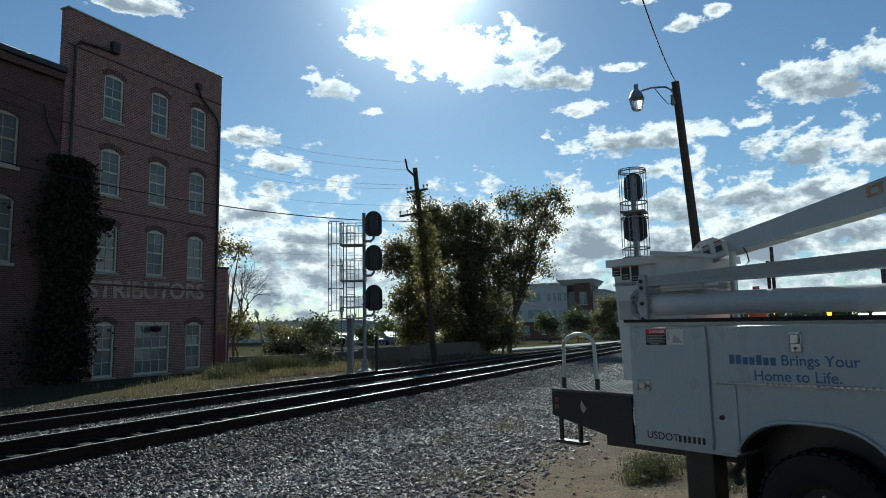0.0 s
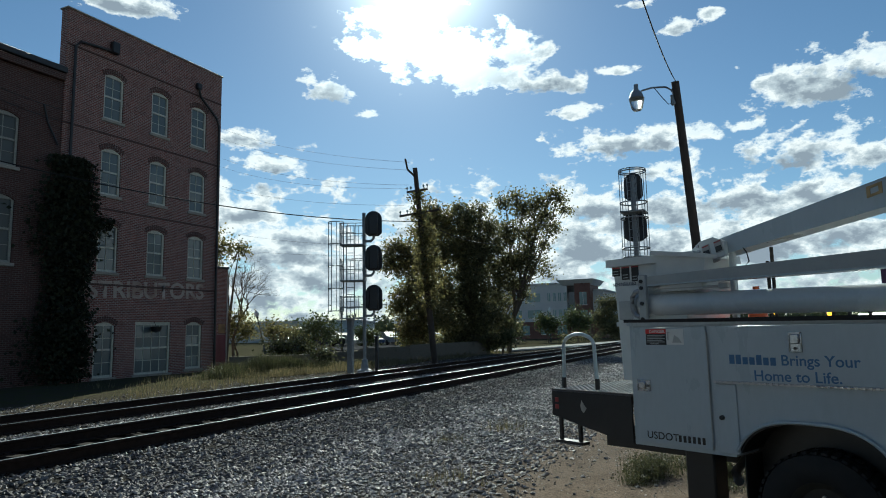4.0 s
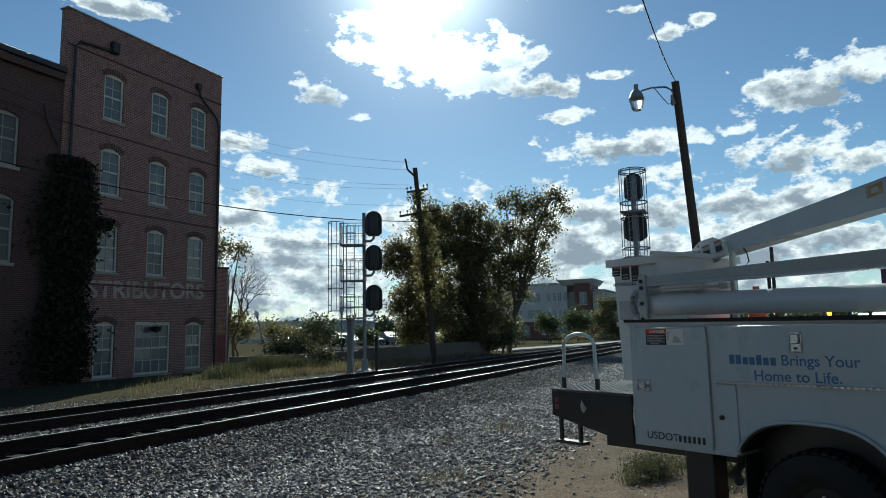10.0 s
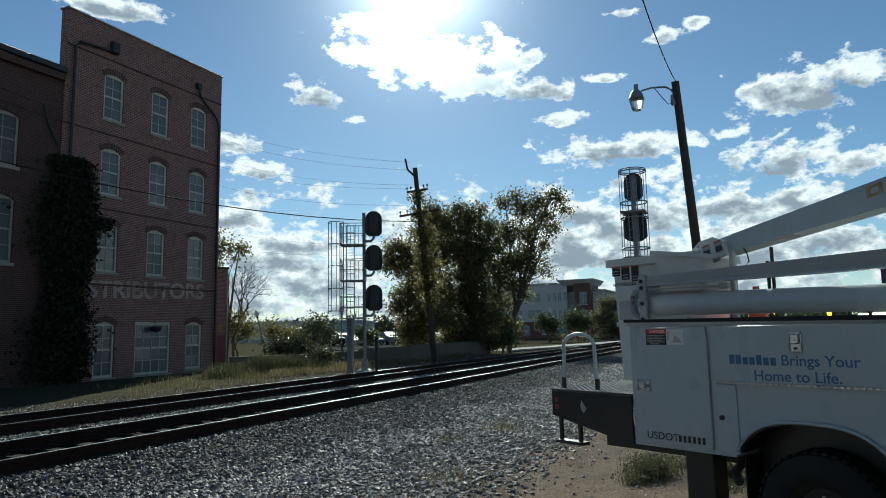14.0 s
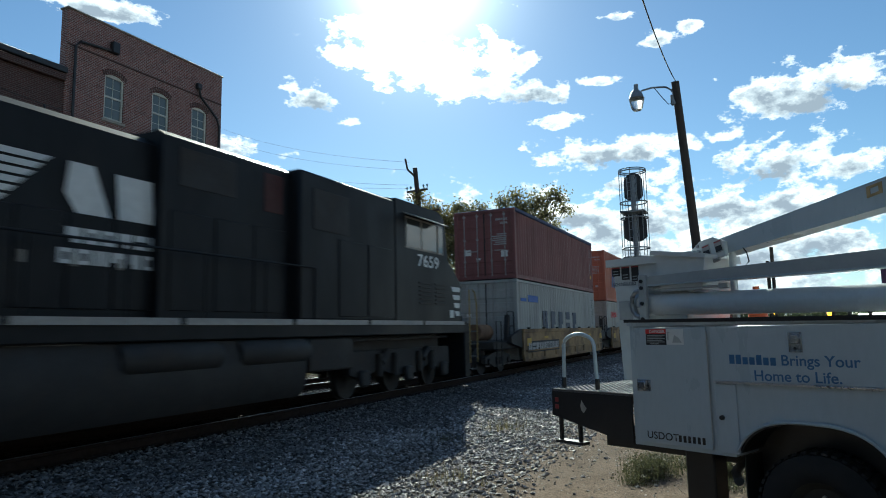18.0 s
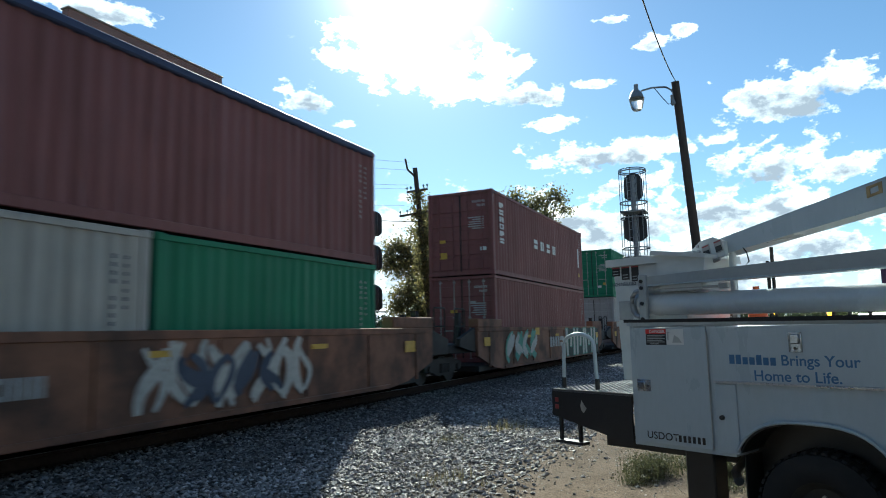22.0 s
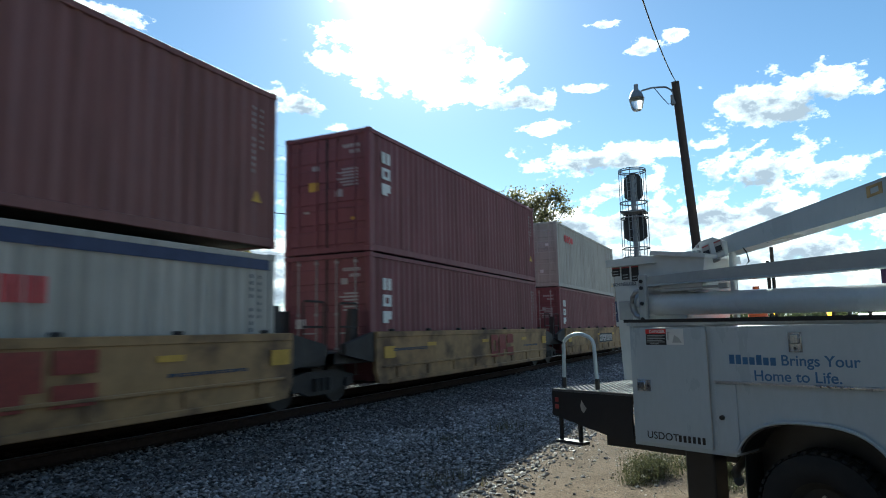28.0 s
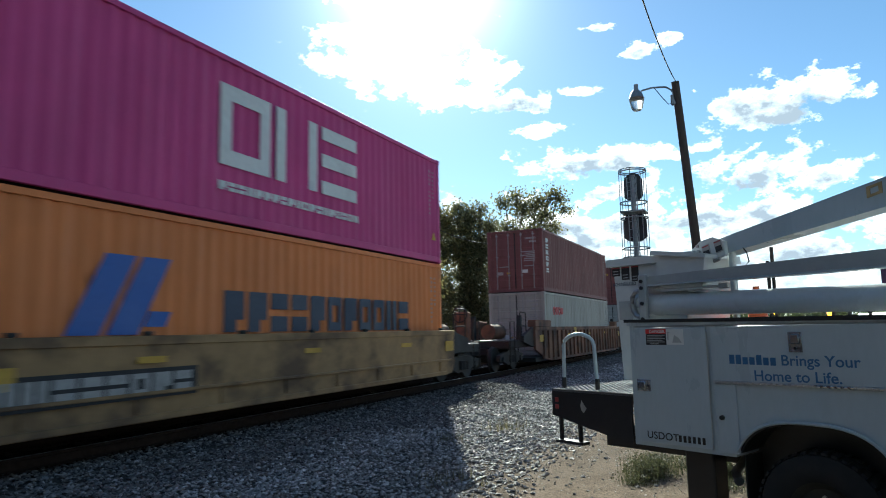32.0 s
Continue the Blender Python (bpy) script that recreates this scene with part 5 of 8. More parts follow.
LOCO_Z = RAIL_Z
on_train(locomotive("0", "black diesel locomotive with white stripes, headlights lit, leading the train"), 424.8, LOCO_Z)
on_train(locomotive("9807", "black diesel locomotive with white stripes running long hood first"), 470.55, LOCO_Z, turn=180)
on_train(locomotive("7659", "grimy black diesel locomotive with white flank marks, cab last"), 493.7, LOCO_Z, turn=180)

# ---- cars and their loads, front to back ----
STD, HC = 2.591, 2.896
FLOOR = RAIL_Z + 0.355


def load(u, lower, upper):
    z = FLOOR
    for ob, h in (lower, upper):
        if ob is not None:
            on_train(ob, u, z, TRAIN_Y - WID / 2)
            z += h + 0.012


def van(col, h, label, *marks, **kw):
    return (container(col, h, label, marks=marks, **kw), h)


def cover(u, h):
    """The laced cover over an open-top box."""
    c = thing("container_cover", None, "dark blue tarpaulin cover over an open-top container", "tarpaulin")
    g = Geo()
    g.box(0.08, 12.11, -0.02, WID + 0.02, h - 0.12, h + 0.03, 0.03)
    for i in range(9):
        g.tube((0.6 + i * 1.36, 0.1, h + 0.02), (0.6 + i * 1.36, WID - 0.1, h + 0.02), 0.035, 6)
    part("cover_sheet", g, TARP, c)
    on_train(c, u, FLOOR + STACKED[u] + 0.012, TRAIN_Y - WID / 2)


TARP = plain("blue_tarpaulin", (0.035, 0.05, 0.11), 0.7, bump=0.4, fine=6)
STACKED = {497.66: HC, 581.41: STD}


def three_blocks(x0, x1, z0, z1):
    """Big plain marks: a frame, two uprights and three level bars."""
    w, k, out = (x1 - x0) / 3, 0.27, []
    a, b = x0, x0 + w * 0.88
    g = Geo()
    for bx in ((a, a + k, z0, z1), (b - k, b, z0, z1 - 0.0), (a + k, b - k, z1 - k, z1), (a + k, b - k, z0, z0 + k)):
        g.box(bx[0], bx[1], FACE - 0.01, FACE, bx[2], bx[3])
    out.append(("frame_block", g, M_WHITE))
    a, b = x0 + w, x0 + w * 1.88
    for xa in (a, b - k):
        out.append(("upright_block", Geo().box(xa, xa + k, FACE - 0.01, FACE, z0, z1), M_WHITE))
    a, b = x0 + 2 * w, x0 + w * 2.9
    for z in (z0, (z0 + z1) / 2 - k / 2, z1 - k):
        out.append(("level_block", Geo().box(a, b, FACE - 0.01, FACE, z, z + k), M_WHITE))
    return out


def ringed(x=1.1, z=1.65, mat=M_RED):
    return bloom(x, z, 1.55, 0.42, mat)


def well(u, kind, col, lead=False, trail=False, marks=(), ribs=False, label="dusty yellow articulated well car loaded with stacked containers"):
    on_train(well_unit(kind, col, label, lead, trail, marks, ribs), u, RAIL_Z)


def boxed(x0, x1, z0, z1, n, seed, hw=1.47, mat=None):
    """A row of plain blocks along the sill."""
    d = (z1 - z0) * 0.15
    if mat is None and hw < 1.48:
        return (side_panel(x0, x1, z0, z1, M_PANEL, hw), side_word(x0 + d, x1 - d, z0 + d, z1 - d, n, M_DIM, seed, hw + 0.0005))
    return (side_word(x0 + d, x1 - d, z0 + d, z1 - d, n, mat or M_DIM, seed, hw),)


TTX_BLACK = (side_panel(1.75, 4.6, 0.5, 1.27, M_PANEL), boxed(1.9, 4.45, 0.55, 1.22, 3, 4, 1.4705, mat=M_WHITE))
M_OXBLOOD = plain("faded_dark_red_marking", (0.2, 0.035, 0.025), 0.7, amount=0.4)
TTX_RED = (side_word(6.5, 8.6, 0.6, 1.28, 3, M_OXBLOOD, 6), side_word(0.5, 2.2, 1.0, 1.06, 8, M_DARK, 7), side_word(9.6, 11.2, 0.85, 0.9, 9, M_DARK, 9))
BR = "rust-brown articulated well car loaded with stacked containers"
TAN = "faded tan articulated well car loaded with stacked containers"
BLOCK_ROW = lambda: word(2.7, 9.55, 1.15, 1.86, 9, M_WHITE, 39, gap=0.12)
UP3 = lambda z=1.28: tall(0.58, z, z + 1.15, 3, M_WHITE, 0.38)
UP5 = lambda z=1.2: tall(0.6, z, z + 1.28, 5, M_WHITE, 0.38)

well(497.66, 40, WELL_YELLOW, lead=True, marks=boxed(0.2, 4.2, 0.6, 1.0, 9, 8))
load(497.66, van(C_PALE, HC, "pale grey container with dark block lettering on a well car", word(3.1, 8.85, 1.02, 1.8, 5, M_DARK, 21, gap=0.45), plate(0.45, 1.1, 2.1, 2.22, M_BLUE), plate(1.3, 2.5, 2.1, 2.35, M_BLUE, "small_print")), van(C_BROWN, STD, "brown open-top container with a dark cover on the upper tier"))
cover(497.66, STD)
well(513.0, 40, WELL_YELLOW, marks=TTX_BLACK)
load(513.0, van(C_WHITE, STD, "off-white container with red ring lettering", ringed(1.14, 1.62)), van(C_ORANGE, HC, "faded orange container with a blue mark and dark word", slanted(1.75, 0.85, 1.15, 1.2, M_NAVY, 0.25), word(4.4, 10.5, 1.0, 1.7, 11, M_DARK, 23)))
well(528.46, 40, WELL_YELLOW, marks=TTX_BLACK)
load(528.46, van(C_MAROON, HC, "maroon container with a small square emblem", plate(0.69, 1.88, 1.96, 2.5, M_WHITE), plate(0.75, 1.82, 2.2, 2.46, M_YELLOW, proud=0.009)), van(C_MAROON, HC, "maroon container with upright white lettering", UP3()))
well(544.1, 40, WELL_YELLOW, marks=TTX_BLACK)
load(544.1, van(C_BLUE, HC, "slate-blue container with a round emblem and white letters", word(4.95, 7.8, 1.1, 1.75, 3, M_WHITE, 25, gap=0.3), ring_emblem(4.16, 1.5, 0.53), plate(2.1, 2.6, 1.75, 1.9, M_WHITE)), van(C_BLUE, STD, "slate-blue container with a blue and white square panel", plate(4.88, 7.27, 0.85, 1.7, M_BLUE), plate(5.75, 6.5, 0.85, 1.7, M_WHITE, proud=0.009), word(5.0, 5.65, 1.0, 1.55, 1, M_WHITE, 26), word(5.85, 6.4, 1.0, 1.55, 1, M_BLUE, 27), word(6.6, 7.2, 1.0, 1.55, 1, M_WHITE, 28)))
well(559.55, 40, WELL_BROWN, trail=True, marks=boxed(1.0, 4.8, 0.6, 1.0, 9, 30, mat=M_PANEL), label=BR)
load(559.55, van(C_WHITE, STD, "off-white container with red ring lettering", ringed(1.05, 1.65)), van(C_WHITE, HC, "off-white high container with red ring lettering", ringed(1.15, 2.0)))
well(581.41, 53, WELL_BROWN, lead=True, marks=(side_word(2.2, 4.4, 0.75, 1.0, 10, M_DIM, 31, 1.5), tag_art(5.6, 9.4, 0.3, 1.4, 7, M_CREAM, 40), tag_art(6.3, 8.6, 0.4, 1.2, 4, M_DARK, 52, 1.506)), label=BR)
load(581.41, van(C_WHITE, STD, "short off-white container with red ring lettering", ringed(0.6, 1.65), L=6.058), van(C_BROWN, STD, "brown open-top container with a blue cover on the upper tier"))
cover(581.41, STD)
u20 = container(C_GREEN, STD, "short green container beside a white one", L=6.058, doors=False)
on_train(u20, 581.41 + 6.134, FLOOR, TRAIN_Y - WID / 2)
well(601.09, 53, WELL_BROWN, marks=(tag_art(0.0, 3.5, 0.35, 1.42, 4, M_TEAL, 60), tag_art(0.15, 3.3, 0.5, 1.3, 4, M_CREAM, 66, 1.506), *boxed(4.9, 7.2, 0.64, 1.2, 3, 33, 1.5), sprayed_field(7.3, 13.4, 0.22, 1.46)), label=BR)
load(601.09, van(C_BROWN, HC, "brown container low in a well car"), van(C_BROWN, HC, "brown container with spaced white letters", tall(0.67, 1.12, 2.6, 6, M_WHITE, 0.4), word(4.48, 7.86, 1.32, 1.68, 4, M_WHITE, 35, gap=0.5), plate(11.3, 11.5, 1.1, 2.0, M_WHITE)))
well(620.67, 53, WELL_BROWN, trail=True, marks=(tag_art(3.1, 6.5, 0.2, 1.45, 4, M_CREAM, 80), side_word(8.3, 11.0, 0.8, 1.02, 10, M_DIM, 37, 1.5), tag_art(9.6, 11.2, 1.12, 1.45, 5, M_TEAL, 84), tag_art(7.2, 9.2, 0.35, 0.65, 4, M_CREAM, 88)), label=BR)
load(620.67, van(C_PALE, HC, "pale grey container with small red lettering", ringed(1.2, 1.95)), van(C_GREEN, HC, "green container with bold white block lettering", BLOCK_ROW()))
well(644.41, 53, WELL_TAN, lead=True, marks=(*boxed(2.2, 5.0, 0.75, 1.1, 10, 41, 1.5),), label=TAN)
load(644.41, van(C_BROWN, HC, "red-brown container with upright white letters", UP5()), van(C_MAROON, HC, "dark maroon container with a small emblem", plate(0.72, 1.12, 2.24, 2.62, M_YELLOW)))
well(663.95, 53, WELL_TAN, label=TAN)
load(663.95, van(C_WHITE, STD, "off-white container with red ring lettering and hazard diamonds", ringed(1.05, 1.68), plate(6.6, 6.9, 1.55, 1.75, M_WHITE), plate(6.75, 7.05, 1.4, 1.55, M_RED, "hazard_diamond")), van(C_WHITE, HC, "off-white container with red ring lettering", ringed(1.15, 2.04)))
well(683.52, 53, WELL_TAN, trail=True, label=TAN)
load(683.52, van(C_WHITE, HC, "off-white container with red ring lettering", ringed(1.1, 2.02)), van(C_RED, HC, "crimson container with white serif-like block letters", word(4.05, 5.2, 1.15, 1.88, 1, M_WHITE, 43), word(5.7, 8.75, 1.12, 1.62, 4, M_WHITE, 45, gap=0.25), plate(0.4, 1.1, 1.72, 2.06, M_WHITE)))
well(705.6, 40, WELL_YELLOW, lead=True, marks=boxed(0.9, 5.0, 0.6, 1.0, 9, 46))
load(705.6, van(C_WHITE, STD, "off-white container with red ring lettering", ringed(1.1, 1.62)), van(C_NAVY, STD, "navy container with plain sides"))
well(720.9, 40, WELL_YELLOW, marks=TTX_RED)
load(720.9, van(C_PALE, HC, "pale grey container streaked with dirt"), van(C_WHITE, STD, "white container with red block lettering", word(3.55, 9.7, 1.0, 1.65, 8, M_RED, 47, gap=0.2)))
well(736.37, 40, WELL_YELLOW, marks=TTX_RED)
load(736.37, van(C_WHITE, STD, "short off-white container with red lettering", word(0.61, 1.75, 1.56, 1.89, 4, M_RED, 49), plate(0.1, 5.95, 2.27, 2.56, TARP, "cover_skirt"), L=6.058), van(C_DARK, HC, "dark brown container with upright white letters", UP3(1.31)))
u20 = container(C_WHITE, STD - 0.1, "short off-white container with red lettering beside its pair", L=6.058, doors=False, marks=(word(0.7, 1.9, 1.5, 1.83, 4, M_RED, 51), plate(0.1, 5.95, 2.2, 2.46, TARP, "cover_skirt")))
on_train(u20, 736.37 + 6.134, FLOOR, TRAIN_Y - WID / 2)
well(751.77, 40, WELL_YELLOW, marks=TTX_RED)
load(751.77, van(C_MAROON, HC, "maroon container with upright white letters", UP3()), van(C_MAROON, HC, "maroon container with upright white letters", UP3(1.39)))
well(767.27, 40, WELL_YELLOW, trail=True, marks=boxed(6.1, 9.35, 0.68, 1.15, 10, 52))
load(767.27, van(C_MAROON, HC, "maroon container with upright white letters", UP3()), van(C_WHITE, HC, "off-white container with red ring lettering", ringed(1.2, 2.05)))
well(787.09, 40, WELL_YELLOW, lead=True, marks=boxed(-0.1, 3.1, 0.55, 1.0, 9, 53))
load(787.09, van(C_NAVY, HC, "navy container with a white wing-like emblem", word(4.22, 7.8, 1.08, 1.43, 11, M_WHITE, 55), plate(10.3, 11.9, 2.3, 2.45, M_WHITE, "word_bar"), plate(10.3, 11.0, 2.1, 2.2, M_WHITE, "word_bar"), ("wing_emblem", Geo().prism([(4.9, 1.46), (5.6, 1.7), (7.1, 2.15), (6.8, 1.85), (7.0, 1.75), (6.5, 1.62), (6.6, 1.5)], "y", FACE - 0.01, FACE), M_WHITE)), van(C_WHITE, STD, "white container with a red-framed emblem and red block lettering", word(3.56, 9.67, 0.97, 1.62, 8, M_RED, 57, gap=0.2), plate(2.29, 3.13, 0.89, 1.79, M_RED), plate(2.41, 3.01, 1.0, 1.68, M_WHITE, proud=0.009), plate(2.6, 2.82, 1.05, 1.6, M_BLUE, proud=0.018), doors=False))
well(802.56, 40, WELL_YELLOW, marks=TTX_RED)
load(802.56, van(C_BROWN, HC, "red-brown container with upright white letters", UP5()), van(C_BROWN, HC, "red-brown container with upright white letters", tall(0.59, 0.98, 2.44, 6, M_WHITE, 0.4)))
well(818.09, 40, WELL_YELLOW, marks=TTX_RED)
load(818.09, van(C_NAVY, HC, "dark blue container with a small yellow word", word(0.43, 1.93, 2.2, 2.46, 5, M_YELLOW, 59), plate(0.5, 0.95, 2.02, 2.07, M_RED, "small_print"), plate(1.05, 1.8, 2.02, 2.07, M_WHITE, "small_print")), van(C_GREEN, HC, "green container with bold white block lettering", BLOCK_ROW()))
well(833.36, 40, WELL_YELLOW, marks=TTX_RED + (tag_art(0.6, 5.6, 0.4, 1.1, 9, M_DARK, 96, 1.47),))
load(833.36, van(C_MAROON, HC, "maroon container with upright white letters", tall(0.67, 1.27, 2.4, 4, M_WHITE)), van(C_DARK, STD, "dark brown container on the upper tier"))
well(848.85, 40, WELL_YELLOW, trail=True, marks=boxed(-0.1, 3.25, 0.6, 1.0, 9, 61))
load(848.85, van(C_BRIGHT_ORANGE, HC, "bright orange container with a blue slanted mark and dark word", slanted(1.35, 1.1, 1.15, 1.1, M_BLUE, 0.5), word(4.07, 10.4, 1.12, 1.8, 11, M_DARK, 63)), van(C_MAGENTA, HC, "magenta container with large white block letters", *three_blocks(3.9, 8.14, 0.98, 2.38), word(3.9, 8.1, 0.55, 0.7, 19, M_WHITE, 65, ring=False)))
well(870.62, 53, WELL_BROWN, lead=True, ribs=True, label="brown ribbed well car loaded with stacked containers")
load(870.62, van(C_WHITE, STD, "off-white container with red ring lettering", ringed(1.2, 1.62)), van(C_BROWN, STD, "brown container with upright white letters", tall(0.5, 0.8, 2.3, 6, M_WHITE)))
well(890.2, 53, WELL_BROWN, ribs=True, label="brown ribbed well car loaded with stacked containers")
load(890.2, van(C_PALE, STD, "plain pale grey container low in a well car"), van(C_BROWN, HC, "plain brown container on the upper tier"))


# ---- buildings ----
def wall_with_openings(x0, x1, z0, z1, y, thick, holes):
    """A wall along x with rectangular holes (xa, xb, za, zb), as one welded solid."""
    xs = sorted({x0, x1, *[h[0] for h in holes], *[h[1] for h in holes]})
    zs = sorted({z0, z1, *[h[2] for h in holes], *[h[3] for h in holes]})
    g, n = Geo(), len(zs)
    g.v = [(x, d, z) for d in (y, y + thick) for x in xs for z in zs]
    back = len(xs) * n

    def solid(i, k):
        if not (0 <= i < len(xs) - 1 and 0 <= k < n - 1):
            return False
        x, z = (xs[i] + xs[i + 1]) / 2, (zs[k] + zs[k + 1]) / 2
        return not any(h[0] < x < h[1] and h[2] < z < h[3] for h in holes)
    for i in range(len(xs) - 1):
        for k in range(n - 1):
            if not solid(i, k):
                continue
            a, b, c, d = i * n + k, (i + 1) * n + k, (i + 1) * n + k + 1, i * n + k + 1
            g.f += [(a, b, c, d), (back + d, back + c, back + b, back + a)]
            for (p, q), (di, dk) in (((a, b), (0, -1)), ((b, c), (1, 0)), ((c, d), (0, 1)), ((d, a), (-1, 0))):
                if not solid(i + di, k + dk):
                    g.f.append((p, back + p, back + q, q))
    return g


def sash_window(parent, xa, xb, za, zb, y, cols=2, rows=4, wallmat=None, arch=True, glazing=None, timber=None):
    """A tall timber sash in its opening: arched brick head, frame, glazing bars and each pane."""
    w = part("window", Geo().box(xa, xb, y + 0.16, y + 0.2, za, zb), DARK_PANE, parent)
    f, mid = 0.09, (za + zb) / 2
    g = Geo().box(xa, xa + f, y + 0.06, y + 0.16, za, zb).box(xb - f, xb, y + 0.06, y + 0.16, za, zb)
    g.box(xa + f, xb - f, y + 0.06, y + 0.16, za, za + 0.1).box(xa + f, xb - f, y + 0.06, y + 0.16, zb - 0.16, zb)
    g.box(xa + f, xb - f, y + 0.075, y + 0.16, mid - 0.04, mid + 0.04)
    part("window_frame", g, timber or FRAME_PAINT, w)
    g = Geo()
    iw, ih = xb - xa - 2 * f, zb - za - 0.26
    for i in range(1, cols):
        x = xa + f + iw * i / cols
        g.box(x - 0.014, x + 0.014, y + 0.1, y + 0.15, za + 0.1, zb - 0.16)
    for j in range(1, rows):
        z = za + 0.1 + ih * j / rows
        if abs(z - mid) > 0.08:
            g.box(xa + f, xb - f, y + 0.1, y + 0.15, z - 0.012, z + 0.012)
    part("glazing_grid", g, timber or FRAME_PAINT, w)
    for i in range(cols):
        for j in range(rows):
            k = ("pane", round(iw / cols, 3), round(ih / rows, 3))
            me = cached(k, lambda: Geo().box(-iw / cols / 2, iw / cols / 2, 0, 0.008, -ih / rows / 2, ih / rows / 2))
            part("pane", me, glazing or PANE, w).matrix_basis = pose(xa + f + iw * (i + 0.5) / cols, y + 0.12, za + 0.1 + ih * (j + 0.5) / rows, 1.2 * math.sin(7 * i + 3 * j + xa), 0, 1.0 * math.cos(5 * i + j + za))
    part("sill", Geo().box(xa - 0.1, xb + 0.1, y - 0.06, y + 0.15, za - 0.13, za + 0.005, 0.015), STONE_TRIM, w)
    if arch:
        n, rise = 8, 0.17
        pts = [(xa - 0.002, zb + 0.01)] + [(xa + (xb - xa) * i / n, zb - rise + rise * (1 - (2 * i / n - 1) ** 2)) for i in range(n + 1)] + [(xb + 0.002, zb + 0.01)]
        part("arch_fill", Geo().prism(pts, "y", y + 0.004, y + 0.1), wallmat, w)
        cx = (xa + xb) / 2
        for i in range(11):     # voussoirs over the opening
            t = -1 + 2 * i / 10
            x, z = cx + t * (xb - xa) * 0.54, zb - rise + rise * (1 - t * t) + 0.02
            m = pose(x, y - 0.012, z, 0, t * 16, 0)
            part("arch_brick", cached(("arch_brick", round(xb - xa, 2)), lambda: Geo().box(-0.045 * (xb - xa), 0.045 * (xb - xa), 0, 0.06, 0, 0.22, 0.006)), BRICK_DARK, w).matrix_basis = m
    return w


def mill_building():
    b = thing("brick_warehouse", None, "four-storey old red brick warehouse with arched sash windows", "building")
    cols = ((18.52, 19.5), (21.02, 22.0), (23.4, 24.4))
    rows = ((11.1, 13.18), (7.76, 9.82), (4.44, 6.56))
    holes = [(a, c, z0, z1) for a, c in cols for z0, z1 in rows]
    ground = [(18.55, 19.53, 0.0, 2.32), (20.55, 22.5, 0.0, 2.34), (23.42, 24.42, 0.1, 2.34)]
    wall = part("wall", wall_with_openings(16.72, 25.4, -0.3, 15.3, 25, 0.4, holes + ground), BRICK_OLD, b)
    part("side_wall", Geo().box(16.74, 17.1, 25.4, 50, -0.3, 12.2), BRICK_OLD, b)
    part("side_wall", Geo().box(25.0, 25.4, 25.4, 50, -0.3, 12.6), BRICK_OLD, b)
    part("rear_wall", Geo().box(17.1, 25.0, 49.6, 50, -0.3, 12.2), BRICK_OLD, b)
    part("roof", Geo().box(17.1, 25.0, 25.4, 49.6, 11.95, 12.15), ASPHALT, b)
    g = Geo()
    for x in (17.6, 21.0, 24.4):
        g.prism([(25.4, 12.15), (27.2, 12.15), (25.4, 14.9)], "x", x - 0.1, x + 0.1)
    part("parapet_brace", g, BRICK_OLD, b)
    g = Geo().box(16.66, 25.46, 24.94, 25.46, 15.302, 15.38, 0.02)
    part("coping", g, STONE_TRIM, b)
    for i, z in enumerate((13.75, 3.86, 10.4, 7.1)):     # string courses
        part("brick_course", Geo().box(16.74, 25.38, 24.965 if i < 2 else 24.98, 25.0, z, z + 0.075), BRICK_DARK, b)
    for (a, c, z0, z1) in holes:
        sash_window(b, a, c, z0, z1, 25, 2, 4, BRICK_OLD)
    for (a, c, z0, z1), n in zip(ground, (2, 4, 2)):
        sash_window(b, a, c, z0, z1, 25, n, 4, BRICK_OLD, arch=n == 2)
    part("floor_slab", Geo().box(17.1, 25.0, 25.45, 49.6, 3.3, 3.5).box(17.1, 25.0, 25.45, 49.6, 6.9, 7.1).box(17.1, 25.0, 25.45, 49.6, 10.2, 10.4).box(17.1, 25, 27.5, 27.7, -0.2, 11.9), POLE_WOOD, b)
    # rain pipes and their hoppers
    part("downpipe", Geo().pipe([(18.85, 24.9, 14.2), (17.25, 24.88, 14.02), (17.05, 24.88, 13.75), (17.0, 24.88, 0.1)], 0.06, 8), BLACK_PAINT, b)
    part("rain_hopper", Geo().box(18.7, 19.05, 24.75, 25.0, 14.1, 14.62, 0.03), BLACK_PAINT, b)
    part("downpipe", Geo().pipe([(23.75, 24.9, 14.2), (23.85, 24.88, 13.75), (25.0, 24.88, 12.9), (25.15, 24.88, 12.5), (25.18, 24.88, 0.0)], 0.06, 8), BLACK_PAINT, b)
    part("rain_hopper", Geo().box(23.6, 23.9, 24.8, 25.0, 14.1, 14.4, 0.03), BLACK_PAINT, b)
    # faded painted lettering along the wall
    lettering("ISTRIBUTORS", 1.02, FADED, b, pose(17.85, 24.994, 3.32, 90, -1.6, 0), "faded_wall_lettering", bold=0.025, squeeze=1.1)
    part("hanging_planter", Geo().lathe([(0.02, 0), (0.2, 0.06), (0.26, 0.25), (0.24, 0.27)], (21.5, 24.8, 1.85), "z", 12).tube((21.5, 24.8, 2.1), (21.5, 24.95, 2.4), 0.012, 5), BLACK_PAINT, b)
    return b


FADED = plain("faded_white_wall_paint", (0.40, 0.33, 0.28), 0.9, dirt=(0.22, 0.11, 0.08), amount=0.85, coarse=1.2, fine=12, thresh=0.5)
mill_building()


